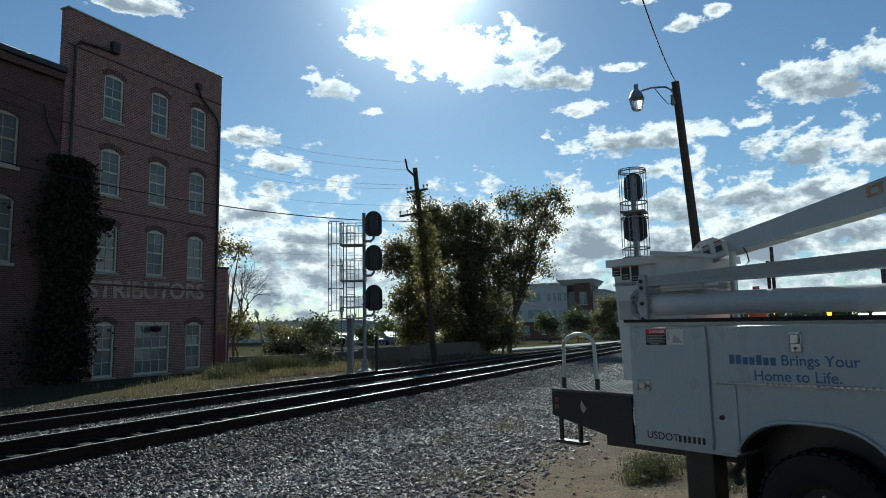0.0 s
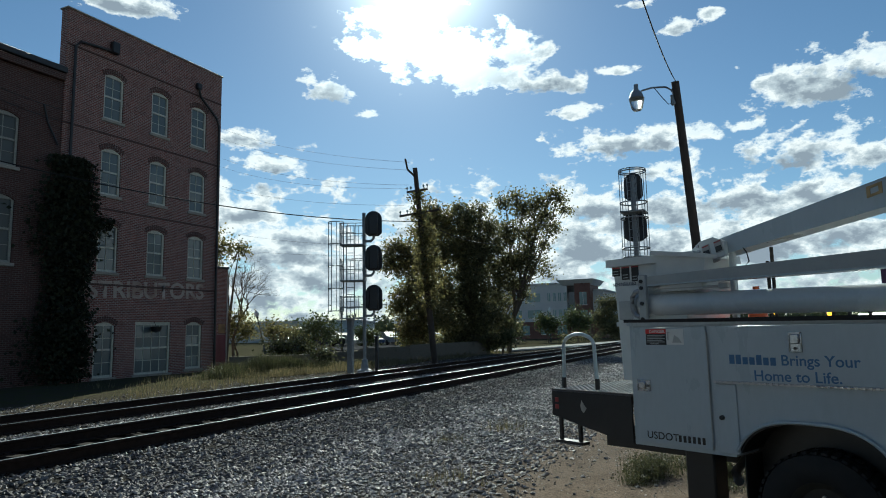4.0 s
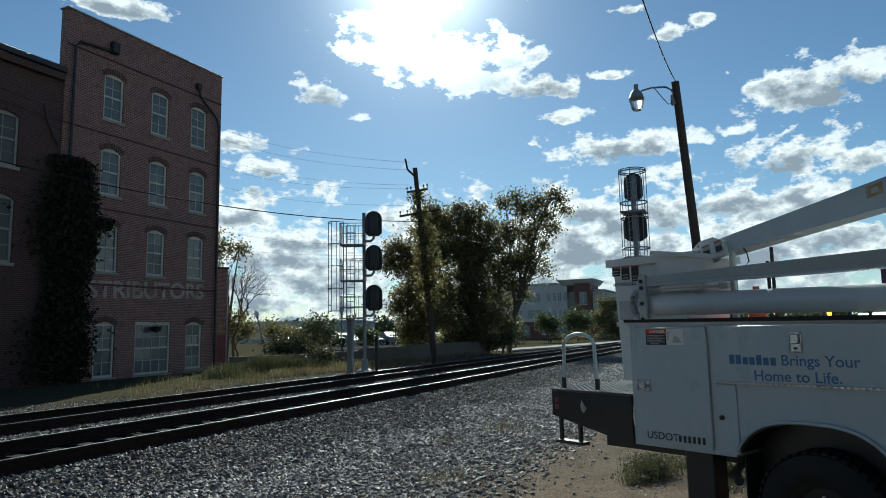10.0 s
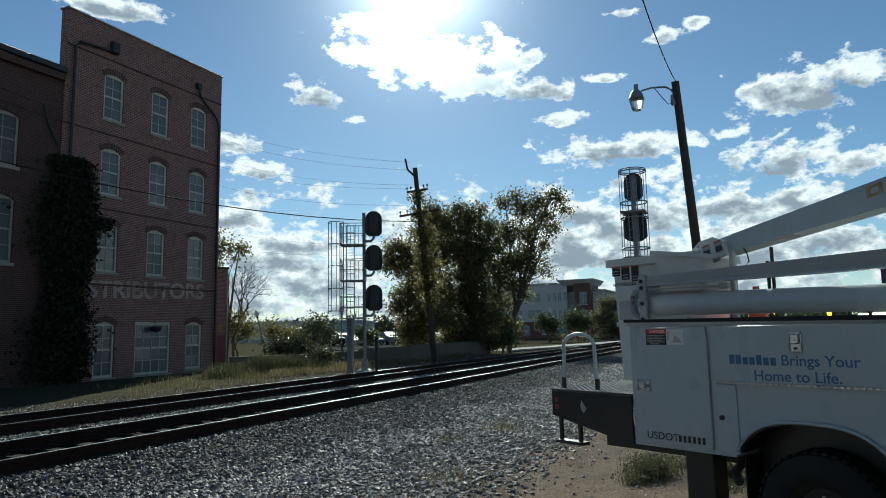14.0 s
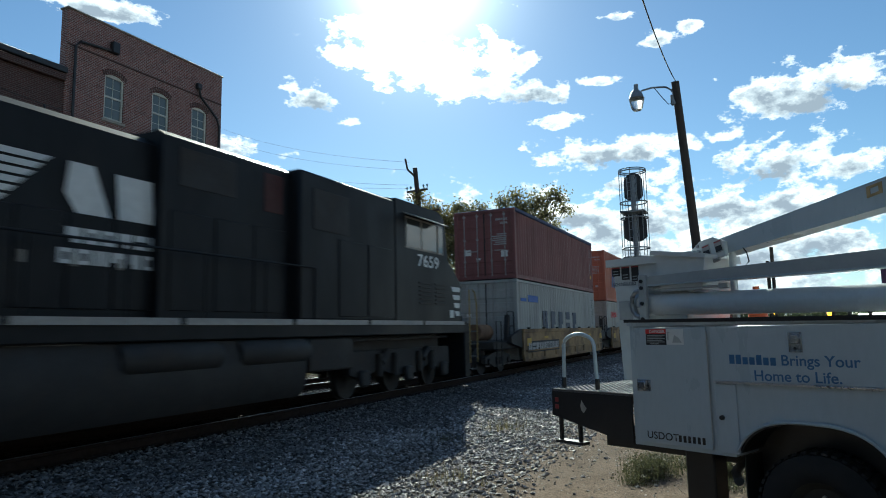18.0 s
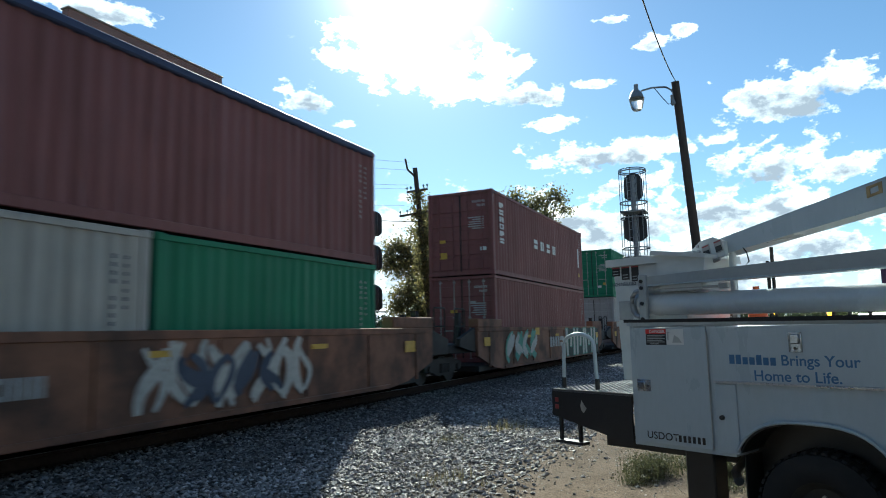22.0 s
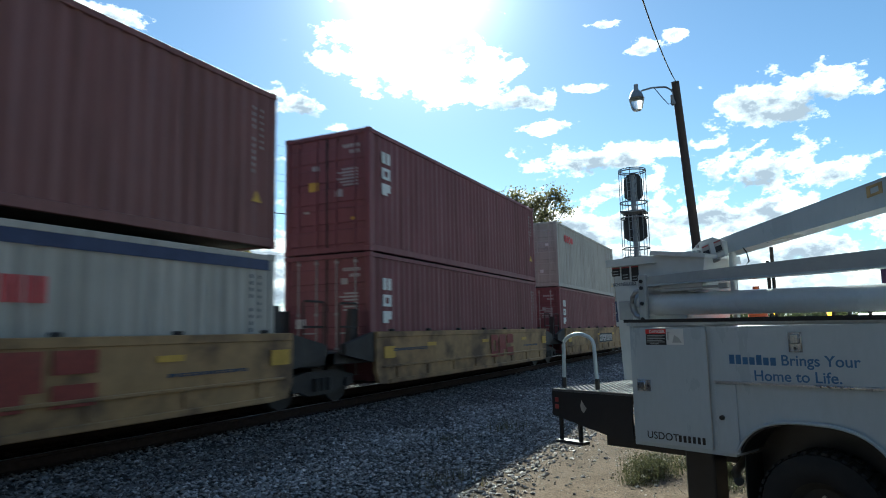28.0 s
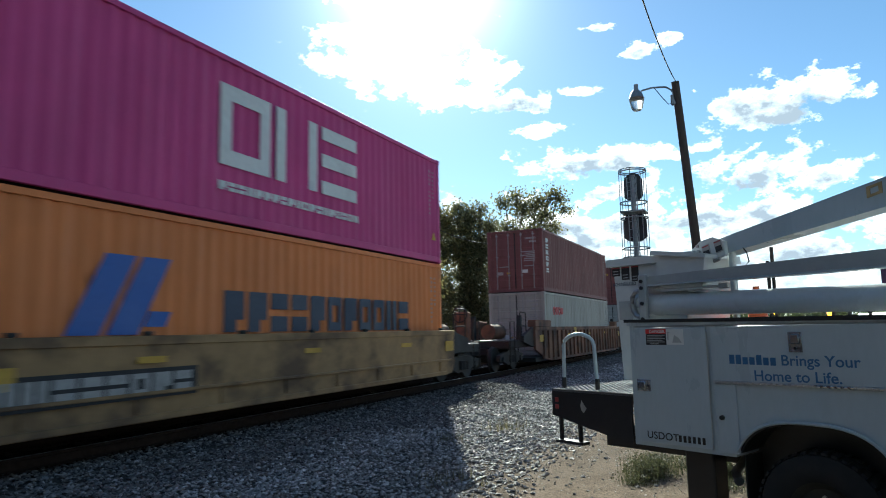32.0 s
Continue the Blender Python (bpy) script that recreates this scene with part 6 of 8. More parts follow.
def low_wing():
    b = thing("brick_wing", None, "dark red brick wing with white-framed sash windows beside the warehouse", "building")
    holes = [(13.95, 15.05, 8.15, 10.25), (13.95, 15.05, 4.5, 7.05), (10.2, 11.3, 8.15, 10.25), (10.2, 11.3, 4.5, 7.05)]
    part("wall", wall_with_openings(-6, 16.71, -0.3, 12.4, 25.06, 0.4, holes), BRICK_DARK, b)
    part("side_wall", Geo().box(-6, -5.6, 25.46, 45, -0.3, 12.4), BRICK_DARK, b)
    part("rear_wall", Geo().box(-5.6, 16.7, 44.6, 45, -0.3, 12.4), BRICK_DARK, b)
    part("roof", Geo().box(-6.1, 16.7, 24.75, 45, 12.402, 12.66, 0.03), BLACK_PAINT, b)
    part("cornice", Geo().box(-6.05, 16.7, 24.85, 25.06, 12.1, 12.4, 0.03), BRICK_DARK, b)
    for h in holes:
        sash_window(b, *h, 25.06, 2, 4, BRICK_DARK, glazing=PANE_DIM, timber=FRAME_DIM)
    part("partition", Geo().box(-5.6, 16.7, 27.5, 27.7, -0.2, 12.3), POLE_WOOD, b)
    part("conduit", Geo().pipe([(15.9, 24.98, 10.9), (16.1, 24.98, 10.2), (16.55, 24.98, 9.4)], 0.04, 6), BLACK_PAINT, b)
    return b


low_wing()


def annex():
    b = thing("brick_annex", None, "small red brick building with a painted panel behind the warehouse", "building")
    part("wall", Geo().box(26.6, 29.2, 28, 40, -0.2, 5.5), BRICK_OLD, b)
    part("roof", Geo().box(26.5, 29.3, 27.9, 40.1, 5.502, 5.65, 0.02), BLACK_PAINT, b)
    part("yellow_band", Geo().box(28.6, 29.1, 27.985, 27.998, 1.8, 2.3), WELL_YELLOW, b)
    part("lower_panel", Geo().box(28.3, 29.15, 27.985, 27.998, 0.2, 1.7), C_MAROON, b)
    part("corner_board", Geo().box(29.2, 29.26, 27.95, 28.1, -0.2, 5.5), CONCRETE, b)


annex()
RENDER_WHITE = plain("pale_wall_render", (0.46, 0.46, 0.45), 0.85, vary=0.05, amount=0.2)
PANEL_BROWN = plain("brown_cladding", (0.12, 0.055, 0.04), 0.7)
GREEN_PANE = dark_glass("greenish_office_glass", (0.12, 0.2, 0.2), 0.08)


def office_block():
    b = thing("office_building", None, "three-storey pale office building with a brown tower bay", "building")
    part("wall", Geo().box(116, 150, 31, 47, 3.0, 9.6), RENDER_WHITE, b)
    part("base_wall", Geo().box(116.1, 150, 31.05, 47, -0.1, 3.0), PANEL_BROWN, b)
    part("wing_wall", Geo().box(117.5, 150, 24.8, 31, 3.0, 8.2), RENDER_WHITE, b)
    part("wing_base", Geo().box(117.6, 150, 24.85, 31, -0.1, 3.0), PANEL_BROWN, b)
    part("tower", Geo().box(115.4, 122, 26.7, 29.5, -0.1, 9.6), PANEL_BROWN, b)
    g = Geo()
    g.add([(115.0, 25.9, 10.3), (115.0, 32.7, 10.3), (124, 32.7, 10.3), (124, 25.9, 10.3), (115.9, 26.6, 9.3), (115.9, 31.6, 9.3), (123, 31.6, 9.3), (123, 26.6, 9.3)], [(0, 1, 2, 3), (7, 6, 5, 4), (0, 4, 5, 1), (1, 5, 6, 2), (2, 6, 7, 3), (3, 7, 4, 0)])
    part("tower_roof", g, RENDER_WHITE, b)
    part("cornice", Geo().box(115.8, 150, 33.0, 47.2, 9.6, 9.95, 0.05), RENDER_WHITE, b)
    part("wing_cornice", Geo().box(117.2, 150, 24.6, 26.5, 8.2, 8.5, 0.05), RENDER_WHITE, b)

    def pane(y0, y1, z0, z1, x=115.95):
        w = part("window", Geo().box(x, x + 0.1, y0, y1, z0, z1), GREEN_PANE, b)
        part("window_frame", Geo().box(x - 0.03, x + 0.02, y0 - 0.08, y1 + 0.08, z0 - 0.1, z0).box(x - 0.03, x + 0.02, (y0 + y1) / 2 - 0.04, (y0 + y1) / 2 + 0.04, z0, z1), RENDER_WHITE, w)
    for z0, z1 in ((6.6, 8.1), (3.7, 5.1)):
        for y0, y1 in ((43.2, 45.6), (39.6, 42.0), (36.0, 38.4)):
            pane(y0, y1, z0, z1)
        for k in range(4):
            pane(34.6 - k * 1.0 - 0.5, 34.6 - k * 1.0, z0, z1)
    for y in (44, 40, 36, 33):
        pane(y - 1.8, y, 0.7, 2.3, 116.05)
    pane(27.3, 28.6, 5.8, 8.0, 115.36)
    pane(27.3, 28.6, 3.2, 4.8, 115.36)
    pane(25.2, 25.9, 5.6, 7.0, 117.46)
    for i in range(6):     # a sign of plain letter blocks on the base
        part("letter_block", Geo().box(115.9, 116.04, 34.9 - i * 0.62, 35.3 - i * 0.62, 2.55, 3.05), RENDER_WHITE, b)
    return b


office_block()


def far_warehouse():
    b = thing("long_warehouse", None, "long low pale blue-grey warehouse in the distance", "building")
    d = Vector((9.74, -20.34, 0)).normalized()
    n = Vector((-d.y, d.x, 0))
    p = Vector((112, 112, 0))
    m = Matrix(((d.x, n.x, 0, p.x), (d.y, n.y, 0, p.y), (0, 0, 1, 0), (0, 0, 0, 1)))
    b.matrix_basis = m
    part("wall", Geo().box(0, 34, 0, 30, -0.2, 4.3), plain("blue_grey_siding", (0.34, 0.39, 0.43), 0.7, stretch=(12, 1, 0.1)), b)
    part("roof", Geo().box(-0.3, 34.3, -0.3, 30, 4.302, 4.6), GREY_PAINT, b)
    for i in range(5):
        part("dock_door", Geo().box(3 + i * 6, 5.6 + i * 6, -0.04, 0.0, 0.2, 2.9), GREY_PAINT, b)


far_warehouse()

# ---- added walls behind the viewer, out of view: they cut skylight on the truck ----
solo("unseen_wall_rear", Geo().prism([(-10.4, -34), (-10, -34), (-10, 4.0), (-10.4, 4.0)], "z", -0.2, 13), SLATE, "plain dark wall added out of view to hold skylight off the truck", "wall", kind="structure")
solo("unseen_wall_south", Geo().box(-10, 12, -34, -33.6, -0.2, 9), SLATE, "plain dark wall added out of view at the yard's far end", "wall", kind="structure")

# ---- low wall along the far side ----
WALL_LINE = [(25.6, 24.3), (28.9, 21.4), (31.0, 19.9), (34.5, 18.9), (46, 18.4)]
g = Geo()
for (xa, ya), (xb, yb), top in zip(WALL_LINE, WALL_LINE[1:], (0.58, 0.68, 0.8, 0.88)):
    d = Vector((xb - xa, yb - ya, 0)).normalized()
    n = Vector((-d.y, d.x, 0)) * 0.15
    vs = [(xa - n.x, ya - n.y), (xb - n.x, yb - n.y), (xb + n.x, yb + n.y), (xa + n.x, ya + n.y)]
    g.prism(vs, "z", -0.2, top)
solo("retaining_wall", g, OLD_CONCRETE, "low weathered concrete wall beyond the tracks", "wall", kind="structure")
g = Geo().prism([(48, 18.3), (75, 13.6), (110, 11), (110, 14), (77, 16.5), (50, 20.5)], "z", -0.05, 0.06)
solo("pavement", g, CONCRETE, "pale concrete pavement beside the far road", "pavement", kind="structure")
g = Geo().prism([(56, 30), (70, 36), (96, 52), (90, 62), (66, 54), (54, 44)], "z", -0.05, 0.03)
solo("parking_lot", g, ASPHALT, "asphalt car park beyond the trees", "road", kind="structure")


# ---- signals, poles and lamps ----
def signal_head(parent, c, face, r=0.36, drop=0.42):
    """A round-topped target board with hooded lenses, seen from behind or edge-on. face: turn in degrees."""
    m = Matrix.Translation(c) @ pose(0, 0, 0, 0, 0, face)
    n = 12
    pts = [(-r, -drop)] + [(r * -math.cos(math.pi * i / n), 0.22 + r * math.sin(math.pi * i / n)) for i in range(n + 1)] + [(r, -drop), (r * 0.6, -drop - 0.14), (-r * 0.6, -drop - 0.14)]
    g = Geo().prism(pts, "y", -0.02, 0.02)
    board = part("target_board", g, BLACK_PAINT, parent)
    board.matrix_basis = m
    g = Geo().box(-0.2, 0.2, 0.03, 0.3, -0.5, 0.5, 0.04)
    part("lamp_case", g, BLACK_PAINT, board)
    for z in (0.32, 0.02, -0.28):
        part("hood", Geo().lathe([(0.11, 0.0), (0.115, -0.24), (0.1, -0.24), (0.095, 0.0)], (0, -0.02, z), "y", 14), BLACK_PAINT, board)
    return board


def cage(g, cx, cy, z0, z1, r, rings, n=8, a0=0.0, a1=2 * math.pi, rod=0.014):
    for k in range(rings):
        z = z0 + (z1 - z0) * k / (rings - 1)
        g.pipe([(cx + r * math.cos(a0 + (a1 - a0) * i / 14), cy + r * math.sin(a0 + (a1 - a0) * i / 14), z) for i in range(15)], rod * 1.6, 6)
    for i in range(n):
        a = a0 + (a1 - a0) * i / (n - 1)
        g.tube((cx + r * math.cos(a), cy + r * math.sin(a), z0), (cx + r * math.cos(a), cy + r * math.sin(a), z1), rod, 5)


def left_signal():
    s = thing("railway_signal", None, "galvanised railway signal mast with three black heads, ladder and cages", "signal", "railway signals")
    right = Vector((0.431, -0.902, 0))
    mast = Vector((24.12, 15.32, 0))
    part("mast", Geo().tube((*mast.xy, 0.0), (*mast.xy, 6.85), 0.075, 12), GALV, s)
    part("mast_base", Geo().lathe([(0.3, 0), (0.3, 0.12), (0.16, 0.2), (0.12, 0.55), (0.08, 0.6)], (mast.x, mast.y, -0.05), "z", 12), GALV, s)
    side = mast - right * 0.6
    part("ladder_post", Geo().box(side.x - 0.09, side.x + 0.09, side.y - 0.13, side.y + 0.13, -0.05, 2.3, 0.02), GALV, s)
    g = Geo()
    lp, lq = side - right * 0.17, side + right * 0.17
    for p in (lp, lq):
        g.tube((p.x, p.y, 2.2), (p.x, p.y, 6.3), 0.022, 6)
    for k in range(14):
        z = 2.4 + k * 0.3
        g.tube((lp.x, lp.y, z), (lq.x, lq.y, z), 0.014, 6)
    part("ladder", g, GALV, s)
    for z in (2.25, 3.85, 5.4):
        a, b = side - right * 0.4, mast + right * 0.05
        f = Vector((0.902, 0.431, 0)) * 0.38
        pl = part("platform", Geo().prism([tuple((a - f).xy), tuple((b - f).xy), tuple((b + f).xy), tuple((a + f).xy)], "z", z, z + 0.05), GALV, s)
        g = Geo()
        pts = [a - f, b - f, b + f, a + f]
        for h in (0.5, 0.95):
            g.pipe([(p.x, p.y, z + h) for p in pts], 0.018, 6, True)
        for p, q in zip(pts, pts[1:] + pts[:1]):
            for t in (0, 0.33, 0.66):
                r = p.lerp(q, t)
                g.tube((r.x, r.y, z + 0.05), (r.x, r.y, z + 0.95), 0.012, 5)
        part("railing", g, GALV, pl)
    g = Geo()
    c = side - right * 0.62
    cage(g, c.x, c.y, 2.6, 6.45, 0.34, 5, 9, 1.2, 2 * math.pi + 1.0 - 0.9)
    part("safety_cage", g, GALV, s)
    for z in (6.35, 4.85, 3.12):
        h = mast + right * 0.42
        signal_head(s, (h.x, h.y, z), 118, 0.36, 0.4)
        g = Geo().pipe([(mast.x, mast.y, z - 0.75), (mast.x + right.x * 0.3, mast.y + right.y * 0.3, z - 0.75), (h.x, h.y, z - 0.62), (h.x, h.y, z - 0.35)], 0.06, 8)
        part("head_bracket", g, GALV, s)
    part("relay_box", Geo().box(mast.x + 0.3, mast.x + 0.45, mast.y - 0.45, mast.y - 0.3, 0.0, 1.5, 0.03), BLACK_PAINT, s)


def right_signal():
    s = thing("railway_signal", None, "grey railway signal mast with two black heads inside hooped cages", "signal", "railway signals")
    c = Vector((25.5, 4.05, 0))
    part("mast", Geo().tube((c.x, c.y, 0), (c.x, c.y, 7.45), 0.085, 12), GALV, s)
    part("mast_base", Geo().lathe([(0.3, 0), (0.3, 0.12), (0.16, 0.2), (0.1, 0.5)], (c.x, c.y, -0.05), "z", 12), GALV, s)
    g = Geo()
    cage(g, c.x - 0.1, c.y, 4.2, 7.62, 0.5, 2, 9)
    part("safety_cage", g, GALV, s)
    for z in (7.55, 6.35, 5.75, 4.6, 4.25):
        g = Geo().pipe([(c.x - 0.1 + 0.5 * math.cos(a), c.y + 0.5 * math.sin(a), z) for a in [i * math.pi / 10 for i in range(20)]], 0.028, 6, True)
        part("hoop", g, GALV, s)
    g = Geo()
    for s2 in (-0.17, 0.17):
        g.tube((c.x - 0.35, c.y + s2, 0.3), (c.x - 0.35, c.y + s2, 7.3), 0.018, 6)
    for k in range(23):
        g.tube((c.x - 0.35, c.y - 0.17, 0.5 + 0.3 * k), (c.x - 0.35, c.y + 0.17, 0.5 + 0.3 * k), 0.012, 5)
    part("ladder", g, GALV, s)
    for z in (7.0, 5.42):
        signal_head(s, (c.x + 0.2, c.y + 0.03, z), -90, 0.35 if z > 6 else 0.43, 0.36)
    part("platform", Geo().box(c.x - 0.55, c.x + 0.35, c.y - 0.45, c.y + 0.45, 5.95, 6.0), GALV, s)


left_signal()
right_signal()


def lamp_pole():
    s = thing("yard_light_pole", None, "leaning dark wooden pole with a glass yard light on an arm", "street lamp")
    top, low = Vector((19.42, 1.74, 8.66)), Vector((20.83, 1.33, -0.1))
    part("pole", Geo().tube(low, top, 0.15, 12, 0.11), POLE_WOOD, s)
    arm = [(19.47, 1.75, 8.15), (19.4, 1.85, 8.42), (19.33, 2.0, 8.52), (19.2, 2.35, 8.52), (19.08, 2.65, 8.44)]
    part("arm", Geo().pipe(arm, 0.026, 8), GALV, s)
    c = (19.0, 2.78, 8.12)
    part("lamp_housing", Geo().lathe([(0.02, 0.52), (0.06, 0.5), (0.07, 0.33), (0.12, 0.3), (0.17, 0.22), (0.2, 0.12), (0.22, 0.08)], c, "z", 18), GALV, s)
    part("lens", Geo().lathe([(0.22, 0.08), (0.2, -0.02), (0.16, -0.2), (0.12, -0.27), (0.02, -0.28)], c, "z", 18), LENS, s, "ribbed clear glass lens")
    part("feed_wire", Geo().pipe([(19.2, 2.3, 8.5), (19.3, 2.1, 8.2), (19.36, 1.95, 8.0), (19.42, 1.88, 8.05), (19.45, 1.86, 8.3)], 0.012, 5), RUBBER, s)
    part("bracket", Geo().box(19.42, 19.56, 1.7, 1.9, 8.0, 8.3, 0.02), GALV, s)


LENS = glass("lamp_lens", (0.9, 0.88, 0.82), 0.25)
lamp_pole()


def sagging(p, q, sag, n=14):
    p, q = Vector(p), Vector(q)
    return [p.lerp(q, i / n) - Vector((0, 0, sag * 4 * (i / n) * (1 - i / n))) for i in range(n + 1)]


def cable(p, q, sag, r, label):
    solo("overhead_cable", Geo().pipe(sagging(p, q, sag), r, 5), RUBBER, label, "cable", "overhead cables")


cable((19.42, 1.72, 8.66), (9.5, 1.45, 7.4), 0.25, 0.014, "twisted dark supply cable to the yard light pole")


def utility_pole():
    s = thing("utility_pole", None, "weathered leaning utility pole with two crossarms and insulators", "utility pole")
    low, top = Vector((31.2, 15.5, -0.1)), Vector((29.2, 15.45, 10.0))
    d = (top - low).normalized()
    part("pole", Geo().tube(low, top, 0.17, 12, 0.12), POLE_WOOD, s)
    across = Vector((0.45, -0.89, 0.16)).normalized()
    for z, half in ((8.85, 0.55), (7.72, 1.05)):
        c = low + d * ((z - low.z) / d.z)
        a, b = c - across * half, c + across * half
        arm = part("crossarm", Geo().tube(a, b, 0.06, 6), POLE_WOOD, s)
        for k in (-0.95, -0.6, 0.6, 0.95):
            p = c + across * half * k
            part("insulator", Geo().lathe([(0.015, 0), (0.02, 0.1), (0.05, 0.12), (0.055, 0.18), (0.02, 0.22)], (p.x, p.y, p.z + 0.05), "z", 8), GREEN_PANE, arm)
        part("arm_brace", Geo().tube(c + across * half * 0.55, c - Vector((0, 0, 0.45)), 0.02, 5), GALV, arm)
    part("top_bracket", Geo().pipe([tuple(top - d * 0.5), tuple(top + Vector((-0.25, 0.3, -0.1))), tuple(top + Vector((-0.32, 0.38, 0.45)))], 0.05, 6), POLE_WOOD, s)
    return s


utility_pole()
ends = [((28.9, 15.6, 10.24), (43.87, 43.03, 20.38), 0.52), ((28.95, 15.6, 9.84), (43.96, 43.09, 19.46), 0.52), ((29.3, 15.9, 9.17), (44.15, 43.22, 17.67), 0.56), ((29.3, 15.9, 9.0), (44.23, 43.28, 16.9), 0.56), ((29.35, 16.2, 8.14), (44.41, 43.41, 15.17), 0.45), ((29.8, 15.4, 6.0), (44.88, 43.61, 11.07), 0.35), ((29.8, 15.4, 5.6), (45.15, 43.49, 9.53), 0.28)]
for p, q, sg in ends:
    cable(p, q, sg, 0.007, "thin overhead wire running from the utility pole")
cable((29.45, 15.28, 7.24), (11.0, 24.6, 8.3), 0.75, 0.024, "thick overhead cable crossing before the brick warehouse")
cable((29.45, 15.28, 7.3), (45, 17, 8.0), 0.4, 0.022, "thick overhead cable beyond the utility pole")
cable((9.0, 19.6, 9.4), (17.0, 24.9, 10.9), 0.2, 0.012, "thin wire to the warehouse wall")
cable((9.0, 19.6, 9.1), (17.0, 24.9, 10.4), 0.2, 0.012, "thin wire to the warehouse wall")


def globe_lamp(x, y, h, label="black post lamp with a white acorn globe", lean=0.0):
    s = thing("post_lamp", pose(x, y, 0, lean, 0, 0), label, "street lamp", "post lamps")
    part("post", Geo().lathe([(0.14, 0), (0.14, 0.4), (0.07, 0.55), (0.055, h - 0.7), (0.1, h - 0.65), (0.12, h - 0.55)], (0, 0, 0), "z", 10), BLACK_PAINT, s)
    part("globe", Geo().lathe([(0.1, h - 0.55), (0.2, h - 0.35), (0.19, h - 0.15), (0.09, h), (0.03, h + 0.12), (0.005, h + 0.16)], (0, 0, 0), "z", 12), OFF_WHITE, s)


for x, y, h in ((80.7, 28.85, 4.75), (82.9, 24.5, 4.3), (90.2, 21.0, 3.7), (70.1, 40.1, 3.0), (50.3, 34.4, 4.0)):
    globe_lamp(x, y, h)
globe_lamp(45.0, 38.6, 3.9, "black post lamp with a globe leaning well over", -17)


def area_light(x, y, h):
    s = thing("car_park_light", pose(x, y, 0), "tall grey car park light with two arms", "street lamp", "car park lights")
    part("pole", Geo().tube((0, 0, 0), (0, 0, h), 0.12, 8, 0.07), GALV, s)
    for k in (-1, 1):
        part("arm", Geo().pipe([(0, 0, h - 0.1), (0.4 * k, -0.9 * k, h + 0.3), (0.75 * k, -1.7 * k, h + 0.4)], 0.05, 6), GALV, s)
        part("lamp_head", Geo().box(0.75 * k - 0.2, 0.75 * k + 0.2, -1.7 * k - 0.35, -1.7 * k + 0.35, h + 0.32, h + 0.45, 0.03), GALV, s)


area_light(96, 59, 6.0)
area_light(110, 62, 6.2)


def parked_car(x, y, turn, col, tall_body=False):
    c = thing("parked_car", pose(x, y, 0.03, 0, 0, turn), f"{col[0]} car parked in the far car park", "car", "parked cars")
    h = 0.28 if tall_body else 0.0
    body = [(-2.2, 0.35), (-2.25, 0.75 + h), (-1.3, 0.92 + h), (-0.6, 1.4 + h), (0.9, 1.42 + h), (1.6, 0.98 + h), (2.2, 0.88 + h), (2.25, 0.4)]
    part("body", Geo().prism(body, "y", -0.85, 0.85), col[1], c)
    part("window_band", Geo().prism([(-1.1, 0.98 + h), (-0.55, 1.34 + h), (0.85, 1.36 + h), (1.4, 1.0 + h)], "y", -0.86, 0.86), PANE_DIM, c)
    for wx in (-1.4, 1.4):
        for s in (-0.8, 0.8):
            part("wheel", Geo().lathe([(0.02, -0.1), (0.3, -0.1), (0.33, -0.06), (0.33, 0.06), (0.3, 0.1), (0.02, 0.1)], (wx, s, 0.33), "y", 12), RUBBER, c)


CAR_PAINT = [("white", plain("car_white", (0.42, 0.42, 0.42), 0.6, gloss=0.12)), ("silver", plain("car_silver", (0.22, 0.23, 0.24), 0.6, gloss=0.12)), ("dark blue", plain("car_blue", (0.03, 0.05, 0.12), 0.6, gloss=0.12)), ("black", plain("car_black", (0.015, 0.015, 0.015), 0.6, gloss=0.12)), ("red", plain("car_red", (0.3, 0.02, 0.02), 0.6, gloss=0.12))]
rnd = random.Random(3)
for i in range(14):
    t = i / 13
    parked_car(68 + 16 * t + (i % 2) * 4, 48 - 8 * t + (i % 2) * 5.5, 60 + rnd.uniform(-4, 4), CAR_PAINT[rnd.choice((0, 1, 1, 2, 3, 1, 3))], rnd.random() < 0.4)


# ---- plants ----
def leaf(g, c, size, rnd, droop=0.0):
    """One folded leaf of two faces."""
    a = Vector((rnd.gauss(0, 1), rnd.gauss(0, 1), rnd.gauss(0, 0.7) - droop)).normalized()
    b = a.orthogonal().normalized()
    b.rotate(Matrix.Rotation(rnd.uniform(0, 6.28), 3, a))
    c = Vector(c)
    w = size * rnd.uniform(0.32, 0.5)
    tip, side = c + a * size, b * w
    up = a.cross(b) * w * 0.35
    g.add([tuple(c), tuple(c + a * size * 0.5 + side + up), tuple(tip), tuple(c + a * size * 0.5 - side + up)], [(0, 1, 2), (0, 2, 3)])


def clumps(g, blobs, per, leaves, size, seed, spread=0.42):
    """Leaves in many loose clumps that fill the blobs unevenly and leave gaps."""
    rnd = random.Random(seed)
    for c, r in blobs:
        for _ in range(int(per * (r + 0.12) ** 2)):
            v = Vector((rnd.gauss(0, 1), rnd.gauss(0, 1), rnd.gauss(0, 1))).normalized() * r * rnd.random() ** 0.4 * rnd.uniform(0.85, 1.15)
            if v.length > r * 1.2 or c[2] + v.z < 0.1:
                continue
            p = Vector(c) + v
            k = spread * rnd.uniform(0.6, 1.3)
            for _ in range(leaves):
                leaf(g, p + Vector((rnd.gauss(0, k), rnd.gauss(0, k), rnd.gauss(0, k * 0.8))), size * rnd.uniform(0.6, 1.25), rnd, 0.3)


